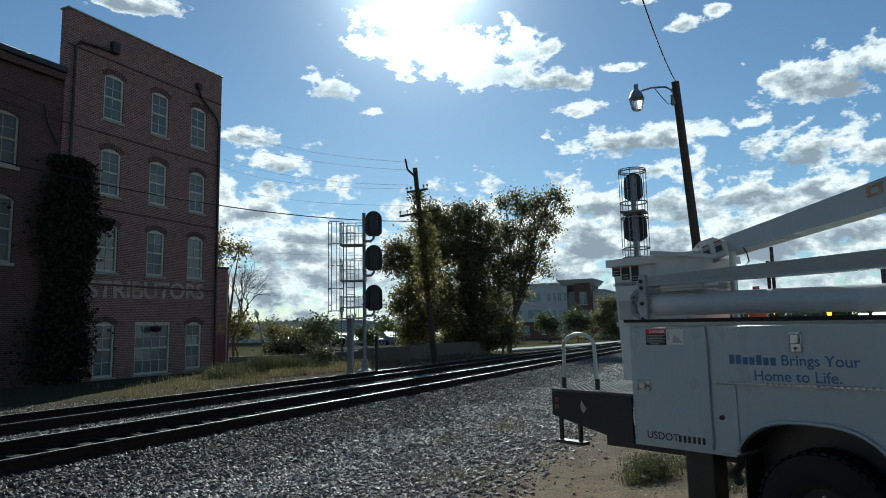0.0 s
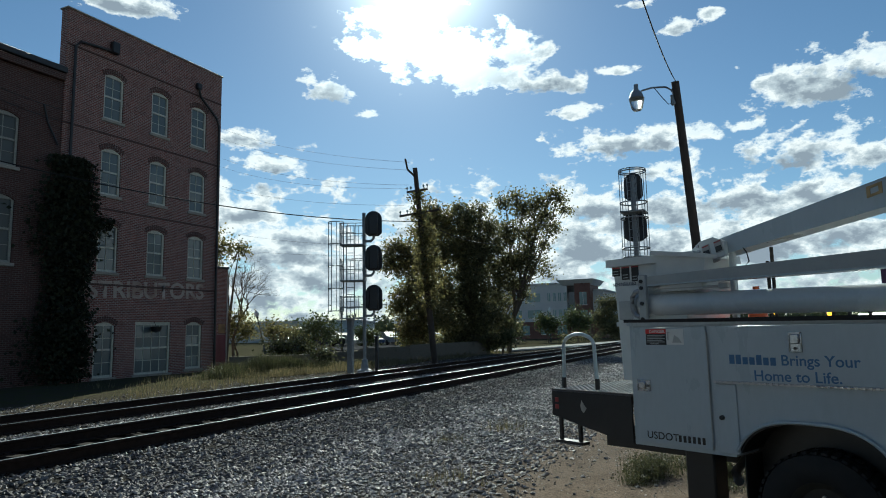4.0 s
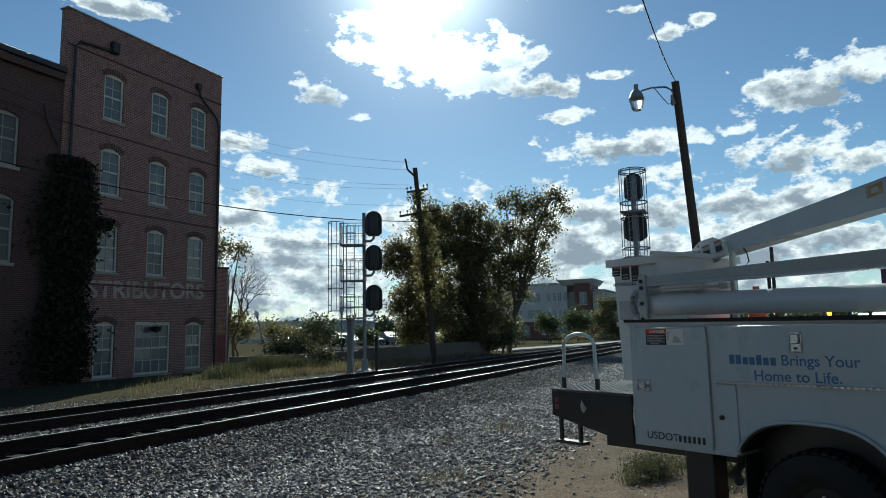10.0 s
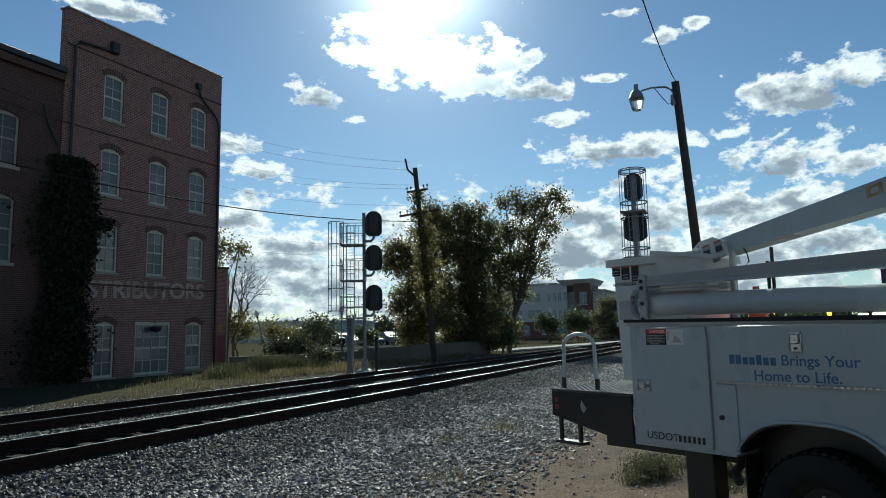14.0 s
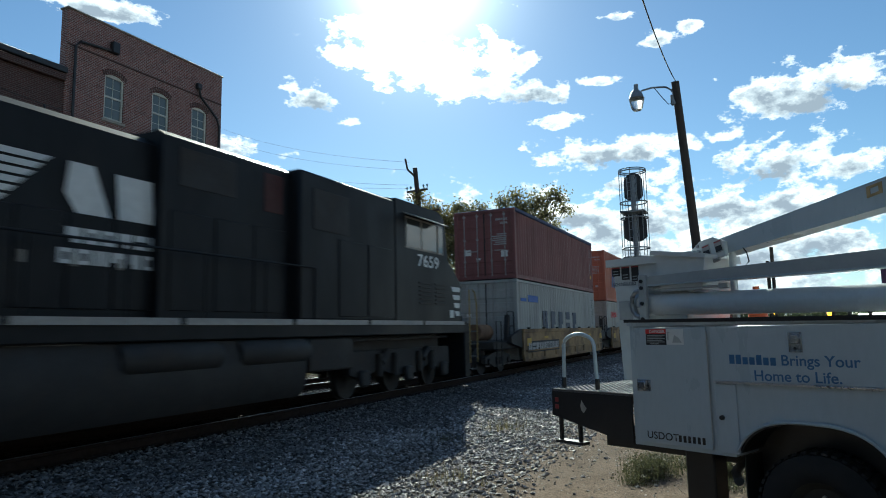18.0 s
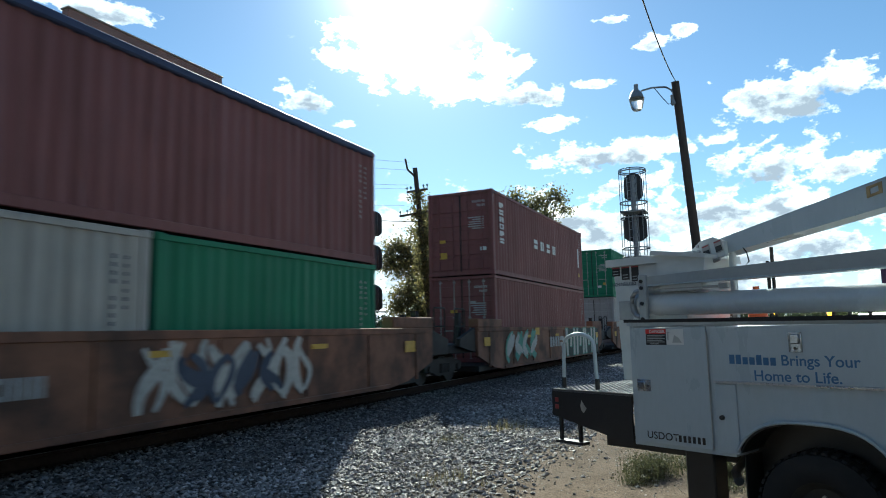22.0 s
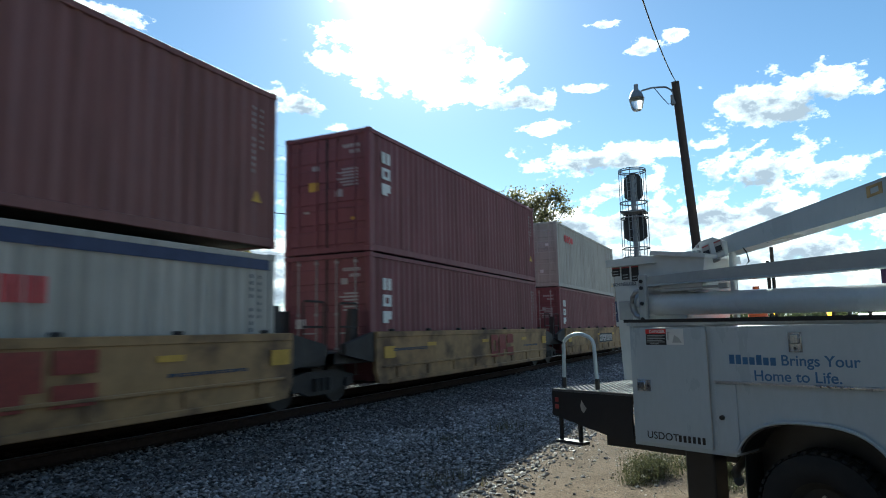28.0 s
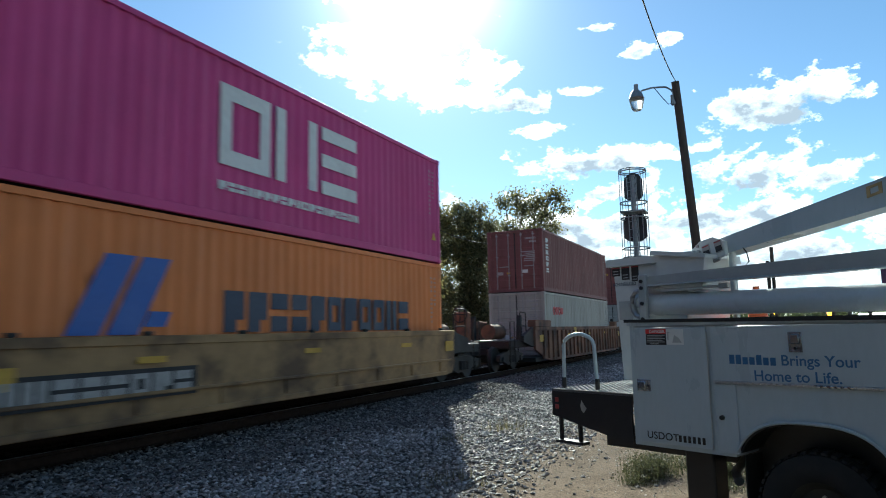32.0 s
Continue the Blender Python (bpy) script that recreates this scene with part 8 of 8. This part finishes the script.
def bucket_truck():
    t = thing("bucket_truck", TRUCK, "white utility bucket truck with service body and folded aerial booms, parked", "truck")
    W, L = 2.15, 3.3
    # service body sides, with the wheel arch cut out
    arch = [(1.27 + 0.54 * math.copysign(abs(math.cos(a)) ** 0.72, math.cos(a)), 0.40 + 0.60 * math.sin(a) ** 0.72) for a in [math.pi * (1 - i / 24) for i in range(1, 24)] if 0.40 + 0.60 * math.sin(a) ** 0.72 > 0.74]
    lowz = 0.72
    outline = [(-0.06, lowz), (arch[0][0] - 0.02, lowz)] + arch + [(arch[-1][0] + 0.02, lowz), (L, lowz), (L, 1.686), (-0.06, 1.686)]
    for y0, y1, sgn in ((0.0, 0.42, -1), (W - 0.42, W, 1)):
        side = part("service_body_side", Geo().prism(outline, "y", y0 + 0.018 if sgn < 0 else y0, y1 if sgn < 0 else y1 - 0.018), WHITE_PAINT, t)
        if sgn > 0:
            continue
        part("top_rail", Geo().prism([(-0.09, 1.688), (L, 1.646), (L, 1.685), (-0.09, 1.712)], "y", -0.018, 0.44), RUBBER, side, "black rubber-edged top rail")
        part("drip_edge", Geo().box(-0.07, L, -0.008, 0.018, 1.66, 1.686), WHITE_PAINT, side)
        # rear compartment door
        d = part("compartment_door", Geo().box(0.0, 0.60, 0.0, 0.02, 0.75, 1.645, 0.002), WHITE_PAINT, side)
        paddle_latch(d, 0.06, 1.19, 0.12, 0.09)
        part("hinge", Geo().tube((0.604, 0.004, 0.76), (0.604, 0.004, 1.61), 0.005, 6), GREY_PAINT, d)
        lettering("USDOT", 0.078, BLACK_PAINT, d, pose(0.062, -0.0025, 0.785, 90, 0.5, 0), "usdot_phrase", bold=0.0008, squeeze=1.05)
        for i in range(6):
            x = 0.335 + i * 0.038
            part("code_bar", Geo().box(x, x + 0.022, -0.003, 0.0, 0.781, 0.83), BLACK_PAINT, d)
        # danger label
        lab = part("danger_label", Geo().box(0.1, 0.278, -0.002, 0.0, 1.5080, 1.6320), BLACK_PAINT, d, "black, red and white danger label")
        part("red_header", Geo().box(0.1, 0.278, -0.004, -0.0025, 1.5960, 1.6320), SIGN_RED, lab)
        lettering("DANGER", 0.034, M_WHITE, lab, pose(0.132, -0.005, 1.6020, 90, 0, 0), "danger_word", bold=0.0004)
        for i in range(5):
            part("print_bar", Geo().box(0.11, 0.268 - 0.02 * (i % 2), -0.0035, -0.0025, 1.5810 - i * 0.013, 1.5860 - i * 0.013), GREY_PAINT, lab)
        lettering("KEEP CLEAR", 0.015, M_WHITE, lab, pose(0.135, -0.004, 1.5130, 90, 0, 0), "label_phrase")
        part("picture_panel", Geo().box(0.281, 0.425, -0.002, 0.0, 1.5100, 1.6300), M_WHITE, lab)
        g = Geo().box(0.29, 0.30, -0.004, -0.0025, 1.5460, 1.61).box(0.285, 0.31, -0.004, -0.0025, 1.6010, 1.6080).prism([(0.33, 1.5260), (0.41, 1.5260), (0.39, 1.5560), (0.35, 1.5860)], "y", -0.004, -0.0025)
        part("line_figure", g, GREY_PAINT, lab)
        # long flip-up door over the wheel, hinged along its foot
        d = part("flip_door", Geo().box(0.64, 2.45, 0.0, 0.02, 1.252, 1.645, 0.002), WHITE_PAINT, side)
        paddle_latch(d, 1.233, 1.53, 0.086, 0.135)
        g = Geo().tube((0.64, 0.002, 1.243), (2.45, 0.002, 1.243), 0.008, 6)
        for i in range(45):
            g.box(0.645 + i * 0.04, 0.663 + i * 0.04, -0.009, 0.004, 1.235, 1.251)
        part("piano_hinge", g, CHROME, d)
        for i in range(7):     # a company word, as plain blocks
            x, z = 0.772 + i * 0.048, 1.376
            part("word_block", Geo().box(x, x + 0.036, -0.0025, 0.0, z - 0.001 * i, z + (0.065 if i in (0, 1, 4) else 0.048)), LETTER_BLUE, d)
        lettering("Brings Your", 0.1, LETTER_BLUE, d, pose(1.128, -0.0025, 1.374, 90, 0.4, 0), "blue_phrase", bold=0.0013)
        lettering("Home to Life.", 0.1, LETTER_BLUE, d, pose(0.938, -0.0025, 1.266, 90, 0, 0), "blue_phrase", bold=0.0013)
        part("lower_panel", Geo().box(0.64, 0.80, 0.006, 0.02, 0.74, 1.228, 0.004), WHITE_PAINT, side)
        part("fuel_knob", Geo().lathe([(0.0, -0.016), (0.016, -0.014), (0.018, 0.008)], (0.687, 0.0, 0.99), "y", 12), BLACK_PAINT, side)
        lip = [(x, z) for x, z in arch]
        part("arch_lip", Geo().pipe([(x, -0.002, z) for x, z in lip], 0.012, 6), WHITE_PAINT, side)
        ring = [(x, z) for x, z in arch] + [((x - 1.27) * 0.965 + 1.27, (z - 0.4) * 0.965 + 0.4) for x, z in reversed(arch)]
        part("arch_liner", Geo().prism(ring, "y", 0.022, 0.5), BLACK_PAINT, side)
        d = part("front_compartment_door", Geo().box(2.5, 3.25, 0.0, 0.02, 0.75, 1.618, 0.008), WHITE_PAINT, side)
        paddle_latch(d, 2.6, 1.2)
    part("bed_floor", Geo().box(-0.06, L, 0.42, W - 0.42, 0.8, 0.86), BED, t)
    part("bulkhead", Geo().box(L - 0.05, L, 0.42, W - 0.42, 0.86, 1.66), WHITE_PAINT, t)
    part("wheel_well", Geo().box(0.7, 1.84, 0.36, 0.5, 0.5, 1.02), BLACK_PAINT, t)
    # tail step: deck, deep side plates with a cut-out, lights, step and grab hoops
    plate = [(-0.9, 0.885), (-0.9, 1.095), (-0.07, 1.095), (-0.07, 0.72), (-0.13, 0.72)]
    for y0 in (0.0, W - 0.02):
        pl = part("tail_side_plate", Geo().prism(plate, "y", y0, y0 + 0.02), BLACK_PAINT, t)
        # the cut-out is a pale piece laid on the plate, not a hole
        part("cutout_patch", Geo().prism([(-0.585, 0.985), (-0.57, 1.03), (-0.55, 1.0), (-0.52, 0.965), (-0.55, 0.925), (-0.575, 0.945)], "y", y0 - 0.003 if y0 < 1 else y0 + 0.021, y0 - 0.001 if y0 < 1 else y0 + 0.023), CONCRETE, pl, "pale patch in place of the plate's cut-out")
        for z in (0.94, 1.0):
            part("marker_light", Geo().box(-0.865, -0.825, y0 - 0.006, y0, z, z + 0.04, 0.004), LABEL_RED, pl, "red marker light")
    deck = part("tail_deck", Geo().box(-0.9, -0.07, 0.0, W, 1.097, 1.115), TREADPLATE, t, "grey tread-plate deck")
    g = Geo()
    for i in range(27):
        for k in range(70):
            x, y, q = -0.885 + i * 0.03, 0.02 + k * 0.03, 0.011 if (i + k) % 2 else -0.011
            g.add([(x - 0.011, y - q - 0.003, 1.1151), (x - 0.011, y - q + 0.003, 1.1151), (x + 0.011, y + q + 0.003, 1.1151), (x + 0.011, y + q - 0.003, 1.1151), (x - 0.006, y - q * 0.5, 1.1185), (x + 0.006, y + q * 0.5, 1.1185)], [(0, 4, 1), (1, 4, 5, 2), (2, 5, 3), (3, 5, 4, 0)])
    tagged(part("tread_lugs", g, GALV, deck, raw=True), kind="stuff")
    part("tail_beam", Geo().box(-0.9, -0.82, 0.02, W - 0.02, 0.885, 1.095), BLACK_PAINT, t)
    for y in (0.13, W - 0.13):
        pts = [(-0.86, y, 1.1), (-0.85, y, 1.5)] + [(-0.68 - 0.17 * math.cos(a), y, 1.5 + 0.1 * math.sin(a)) for a in [math.pi * i / 8 for i in range(1, 8)]] + [(-0.51, y, 1.5), (-0.49, y, 1.1)]
        hoop = part("grab_hoop", Geo().pipe(pts, 0.017, 10), WHITE_PAINT, t, "white tubular grab hoop")
        for x in (-0.86, -0.49):
            part("hoop_socket", Geo().tube((x, y, 1.1), (x, y, 1.21), 0.022, 10), BLACK_PAINT, hoop)
    g = Geo().box(-0.87, -0.84, 0.05, 0.075, 0.66, 0.9).box(-0.66, -0.63, 0.05, 0.075, 0.66, 0.9).box(-0.9, -0.6, 0.03, 0.13, 0.64, 0.665)
    part("drop_step", g, BLACK_PAINT, t)
    # chassis, rear axle, exhaust, leg
    for y in (0.65, W - 0.73):
        part("frame_rail", Geo().box(-0.8, 5.9, y, y + 0.08, 0.55, 0.75), BLACK_PAINT, t)
    part("rear_axle", Geo().tube((1.27, 0.3, 0.4), (1.27, W - 0.3, 0.4), 0.07, 10).lathe([(0.02, -0.2), (0.16, -0.1), (0.18, 0), (0.16, 0.1), (0.02, 0.2)], (1.27, W / 2, 0.4), "x", 14), BLACK_PAINT, t)
    for y in (0.2, W - 0.2):
        truck_wheel(t, 1.27, y)
    for y in (0.48, W - 0.48):
        truck_wheel(t, 1.27, y)
    part("exhaust_pipe", Geo().pipe([(0.5, 0.72, 0.6), (0.6, 0.45, 0.6), (0.66, 0.2, 0.57), (0.72, 0.12, 0.53)], 0.035, 10), STEEL, t)
    part("mud_flap", Geo().box(0.78, 0.79, 0.1, 0.6, 0.25, 0.72), RUBBER, t)
    leg = part("outrigger_leg", Geo().box(0.28, 0.52, 0.16, 0.36, 0.06, 0.74, 0.015), BLACK_PAINT, t, "dark steel outrigger leg")
    part("foot_pad", Geo().box(0.2, 0.6, 0.08, 0.44, 0.005, 0.06, 0.012), BLACK_PAINT, leg)
    # cab in front of the body
    cabp = [(3.45, 0.62), (3.45, 2.02), (3.6, 2.12), (4.55, 2.12), (5.15, 1.48), (6.2, 1.36), (6.3, 0.62)]
    cab = part("cab", Geo().prism(cabp, "y", 0.12, W - 0.12), WHITE_PAINT, t)
    part("side_window", Geo().prism([(3.62, 1.48), (3.62, 1.98), (4.5, 1.98), (4.95, 1.48)], "y", 0.105, 0.12), DARK_PANE, cab)
    part("windscreen", Geo().prism([(4.66, 2.02), (5.14, 1.52), (5.16, 1.53), (4.68, 2.03)], "y", 0.25, W - 0.25), DARK_PANE, cab)
    part("front_bumper", Geo().box(6.3, 6.45, 0.1, W - 0.1, 0.5, 0.72, 0.03), CHROME, cab)
    for y in (0.24, W - 0.24):
        truck_wheel(t, 5.45, y)
    # ---- aerial device ----
    # bucket over the tail: moulded tub with lipped rim, inset step and liner
    y0, y1, f = 0.72, 1.5, 0.3
    bk = part("bucket", Geo().prism([(f - 0.92, 1.16), (f - 0.30, 1.16), (f - 0.18, 2.26), (f - 0.98, 2.26)], "y", y0, y1), OFF_WHITE, t)
    part("bucket_rim", Geo().prism([(f - 1.03, 2.23), (f - 0.12, 2.23), (f - 0.12, 2.30), (f - 1.03, 2.30)], "y", y0 - 0.05, y1 + 0.05), OFF_WHITE, bk)
    part("bucket_step", Geo().box(f - 0.93, f - 0.78, y0 - 0.014, y0 - 0.002, 1.72, 1.9, 0.01), GREY_PAINT, bk)
    part("bucket_band", Geo().box(f - 0.96, f - 0.2, y0 - 0.02, y0, 1.66, 1.70), OFF_WHITE, bk)
    for x, w, z in ((-0.69, 0.085, 2.14), (-0.585, 0.085, 2.1), (-0.475, 0.075, 2.08)):
        lb = part("warning_label", Geo().box(x, x + w, y0 - 0.006, y0 - 0.001, z, 2.225), BLACK_PAINT, bk, "small black warning label")
        part("label_header", Geo().box(x, x + w, y0 - 0.008, y0 - 0.0065, 2.212, 2.225), LABEL_RED, lb)
        for k in range(2):
            part("print_bar", Geo().box(x + 0.012, x + w - 0.015, y0 - 0.008, y0 - 0.0065, z + 0.015 + k * 0.028, z + 0.023 + k * 0.028), GREY_PAINT, lb)
    lettering("NON-INSULATED", 0.045, M_DARK, bk, pose(-0.69, y0 - 0.004, 2.045, 90, 0, 0), "bucket_phrase", bold=0.0007, squeeze=0.72)
    part("red_tag", Geo().box(f - 0.78, f - 0.66, y0 - 0.026, y0 - 0.021, 1.6, 1.65), SIGN_RED, bk)
    part("platform_box", Geo().prism([(-0.12, 1.96), (0.27, 1.96), (0.31, 2.235), (-0.16, 2.30)], "y", y0 - 0.1, 1.06), OFF_WHITE, bk)
    part("box_lip", Geo().prism([(-0.19, 2.296), (0.335, 2.222), (0.335, 2.258), (-0.17, 2.332)], "y", y0 - 0.14, 1.1), OFF_WHITE, bk)
    # bracket plates, shackle and levelling gear at the bucket
    br = part("boom_bracket", Geo().box(-0.31, -0.23, 0.55, 0.6, 1.66, 2.12, 0.01), GREY_PAINT, t)
    for z in (1.72, 1.86, 2.0, 2.06):
        part("bolt", Geo().tube((-0.27, 0.535, z), (-0.27, 0.55, z), 0.018, 6), BLACK_PAINT, br)
    part("shackle", Geo().pipe([(-0.31, 0.57, 1.98), (-0.355, 0.57, 1.965), (-0.385, 0.57, 1.92), (-0.395, 0.57, 1.86), (-0.385, 0.57, 1.80), (-0.35, 0.57, 1.755), (-0.31, 0.57, 1.74)], 0.022, 8), STEEL, br)
    # lower boom: a round white tube; leveller: a grey box arm above it; upper boom: a rising white box
    part("lower_boom", Geo().tube((-0.38, 0.72, 1.853), (3.2, 0.72, 1.80), 0.098, 24), BOOM_WHITE, t, "white round lower boom")
    part("boom_collar", Geo().tube((-0.42, 0.72, 1.855), (-0.38, 0.72, 1.853), 0.108, 20), GREY_PAINT, t)
    g = Geo()
    g.prism([(-0.32, 2.03), (3.2, 2.05), (3.2, 2.2), (-0.32, 2.098)], "y", 0.58, 0.70)
    part("arm_flange", Geo().prism([(-0.3, 2.014), (3.2, 2.03), (3.2, 2.048), (-0.3, 2.028)], "y", 0.572, 0.708), WHITE_PAINT, t)
    part("leveller_arm", g, GREY_PAINT, t, "grey box-section arm")
    g = Geo().tube((-0.2, 0.63, 1.985), (0.5, 0.63, 1.975), 0.012, 8).box(0.42, 0.5, 0.6, 0.66, 1.955, 2.0, 0.006)
    part("control_rod", g, GREY_PAINT, t)
    g = Geo().prism([(0.36, 2.266), (3.4, 2.82), (3.4, 3.138), (0.27, 2.392)], "y", 0.88, 1.12)
    ub = part("upper_boom", g, WHITE_PAINT, t, "white box-section upper boom")
    part("boom_emblem", Geo().prism([(1.48, 2.57), (1.505, 2.575), (1.505, 2.66), (1.48, 2.655)], "y", 0.872, 0.88).prism([(1.56, 2.59), (1.585, 2.595), (1.585, 2.68), (1.56, 2.675)], "y", 0.872, 0.88).prism([(1.505, 2.64), (1.56, 2.655), (1.56, 2.675), (1.505, 2.66)], "y", 0.872, 0.88).prism([(1.505, 2.575), (1.56, 2.59), (1.56, 2.61), (1.505, 2.595)], "y", 0.872, 0.88), EMBLEM_TAN, ub, "faded tan square emblem")
    el = part("elbow_plate", Geo().prism([(0.0, 2.23), (0.1, 2.16), (0.4, 2.25), (0.4, 2.37), (0.3, 2.415), (0.18, 2.39)], "y", 0.8, 0.86), OFF_WHITE, t)
    for x, z in ((0.12, 2.24), (0.17, 2.3), (0.1, 2.2), (0.16, 2.35)):
        part("pivot_pin", Geo().tube((x, 0.785, z), (x, 0.8, z), 0.015, 10), STEEL, el)
    for x, z in ((0.22, 2.24), (0.33, 2.27)):
        lb = part("warning_label", Geo().prism([(x, z), (x + 0.065, z + 0.02), (x + 0.045, z + 0.12), (x - 0.02, z + 0.1)], "y", 0.79, 0.798), M_DIM, el, "small black and white warning label")
        part("label_picture", Geo().prism([(x + 0.002, z + 0.008), (x + 0.058, z + 0.025), (x + 0.048, z + 0.07), (x - 0.008, z + 0.055)], "y", 0.787, 0.7898), BLACK_PAINT, lb)
        part("label_header", Geo().prism([(x - 0.014, z + 0.085), (x + 0.042, z + 0.102), (x + 0.04, z + 0.112), (x - 0.016, z + 0.095)], "y", 0.787, 0.7898), LABEL_RED, lb)
    part("elbow_rod", Geo().tube((0.1, 0.79, 2.15), (0.36, 0.79, 2.22), 0.018, 8), STEEL, el)
    part("boom_rest", Geo().box(0.375, 0.42, 0.9, 0.97, 1.7, 2.32, 0.012), OFF_WHITE, t)
    part("hydraulic_hose", Geo().pipe([(0.5, 0.9, 2.33), (0.56, 0.86, 2.26), (0.58, 0.85, 2.18), (0.52, 0.84, 2.12)], 0.006, 6), RUBBER, t)
    for x, h in ((0.62, 2.32), (0.58, 2.2)):
        part("tool_handle", Geo().tube((x, 1.2, 1.0), (x, 1.2, h), 0.016, 8), POLE_WOOD, t)
    # turret behind the cab
    part("turret", Geo().box(2.75, 3.25, 0.6, 1.5, 0.86, 3.05, 0.05), OFF_WHITE, t)
    return t


bucket_truck()
ORANGE = plain("orange_plastic", (0.75, 0.13, 0.03), 0.5, vary=0.08)


def traffic_cone(m):
    c = thing("traffic_cone", m, "orange traffic cone standing in the truck bed", "traffic cone")
    part("cone", Geo().lathe([(0.17, 0.03), (0.03, 0.68), (0.028, 0.7), (0.02, 0.7)], (0, 0, 0), "z", 18), ORANGE, c)
    part("base", Geo().box(-0.19, 0.19, -0.19, 0.19, 0.0, 0.035, 0.01), ORANGE, c)


traffic_cone(TRUCK @ pose(0.35, 1.45, 1.30))
tool = thing("tool_chest", TRUCK @ pose(0.35, 1.45, 0.86), "grey steel tool chest in the truck bed", "tool chest")
part("chest_body", Geo().box(-0.3, 0.5, -0.25, 0.25, 0.002, 0.42, 0.02), BED, tool)
part("chest_lid", Geo().box(-0.31, 0.51, -0.26, 0.26, 0.422, 0.44, 0.006), BED, tool)


def tool_rack():
    """Upright handles and bars standing in the bed."""
    r = thing("tool_rack", TRUCK @ pose(0.95, 1.3, 0.862), "row of dark tool handles standing in the truck bed", "tool rack")
    part("rack_rail", Geo().box(0.0, 1.9, -0.03, 0.03, 0.62, 0.68, 0.01).box(0.0, 1.9, -0.03, 0.03, 0.0, 0.05, 0.01), BLACK_PAINT, r)
    rnd = random.Random(6)
    for i in range(13):
        x = 0.05 + i * 0.145 + rnd.uniform(-0.03, 0.03)
        top = rnd.uniform(0.92, 1.0)
        part("tool_handle", Geo().tube((x, 0.05, 0.0), (x + rnd.uniform(-0.02, 0.02), 0.05, top), 0.016, 8).box(x - 0.03, x + 0.03, 0.03, 0.07, top, top + 0.03, 0.008), BLACK_PAINT if i % 3 else POLE_WOOD, r)


tool_rack()


def hanging_sign():
    s = thing("hanging_sign", pose(24.0, -3.6, 0), "small dark purple sign on a post beyond the yard", "sign")
    part("post", Geo().tube((0, -0.3, -0.05), (0, -0.3, 3.6), 0.05, 8), BLACK_PAINT, s)
    part("board", Geo().box(-0.03, 0.03, -0.24, 0.18, 2.75, 3.33, 0.01), PURPLE, s)
    part("arm", Geo().tube((0, -0.3, 3.42), (0, 0.2, 3.42), 0.025, 6), BLACK_PAINT, s)


PURPLE = plain("dark_purple_sign_paint", (0.06, 0.025, 0.07), 0.6)
hanging_sign()


def far_pickup():
    c = thing("pickup_truck", pose(20.8, -3.6, 0.0, 0, 0, 112), "white pickup parked beyond the bucket truck", "pickup")
    part("body", Geo().prism([(-2.6, 0.45), (-2.65, 1.15), (-0.9, 1.18), (-0.75, 1.9), (0.85, 1.9), (1.45, 1.2), (2.6, 1.05), (2.65, 0.45)], "y", -0.95, 0.95), WHITE_PAINT, c)
    part("side_window", Geo().prism([(-0.65, 1.25), (-0.6, 1.8), (0.78, 1.8), (1.22, 1.25)], "y", -0.96, 0.96), DARK_PANE, c)
    for x in (-1.7, 1.7):
        for s in (-0.85, 0.85):
            part("wheel", Geo().lathe([(0.02, -0.12), (0.34, -0.12), (0.38, -0.08), (0.38, 0.08), (0.34, 0.12), (0.02, 0.12)], (x, s, 0.38), "y", 16), RUBBER, c)
    part("roof_vent", Geo().box(-0.2, 0.2, -0.3, 0.3, 1.902, 1.95, 0.02), GREY_PAINT, c, "grey roof vent")


AMBER = glow("amber_lens", (1.0, 0.45, 0.03), 2.0)
far_pickup()


def warning_post(x, y, h):
    p = thing("warning_light_post", pose(x, y, 0), "thin post with a lit amber warning lamp", "warning light", "amber warning lights")
    part("post", Geo().tube((0, 0, -0.05), (0, 0, h - 0.06), 0.03, 8), BLACK_PAINT, p)
    part("lamp", Geo().lathe([(0.02, -0.06), (0.055, -0.03), (0.06, 0.02), (0.03, 0.06), (0.004, 0.065)], (0, 0, h), "z", 12), AMBER, p, "lit amber lamp")


warning_post(20, -0.365, 1.97)
warning_post(20, -1.632, 1.9)


# ---- what moves ----
def motions():
    for ob, u, y, z, turn in MOVING:
        walk(ob, [(t, pose(u - SPEED * t, y, z, 0, 0, turn)) for t in (0, 8, 16, 24, 32)])
    drift = []
    for t in (0, 8, 16, 24, 32):
        k = t / 32
        drift.append((t, Matrix.Translation(EYE) @ Matrix.Rotation(radians(3.6 * k), 4, "Z") @ Matrix.Rotation(radians(1.6 * k), 4, Vector((-math.sin(HEAD), math.cos(HEAD), 0)))))
    walk(clouds, drift)


motions()
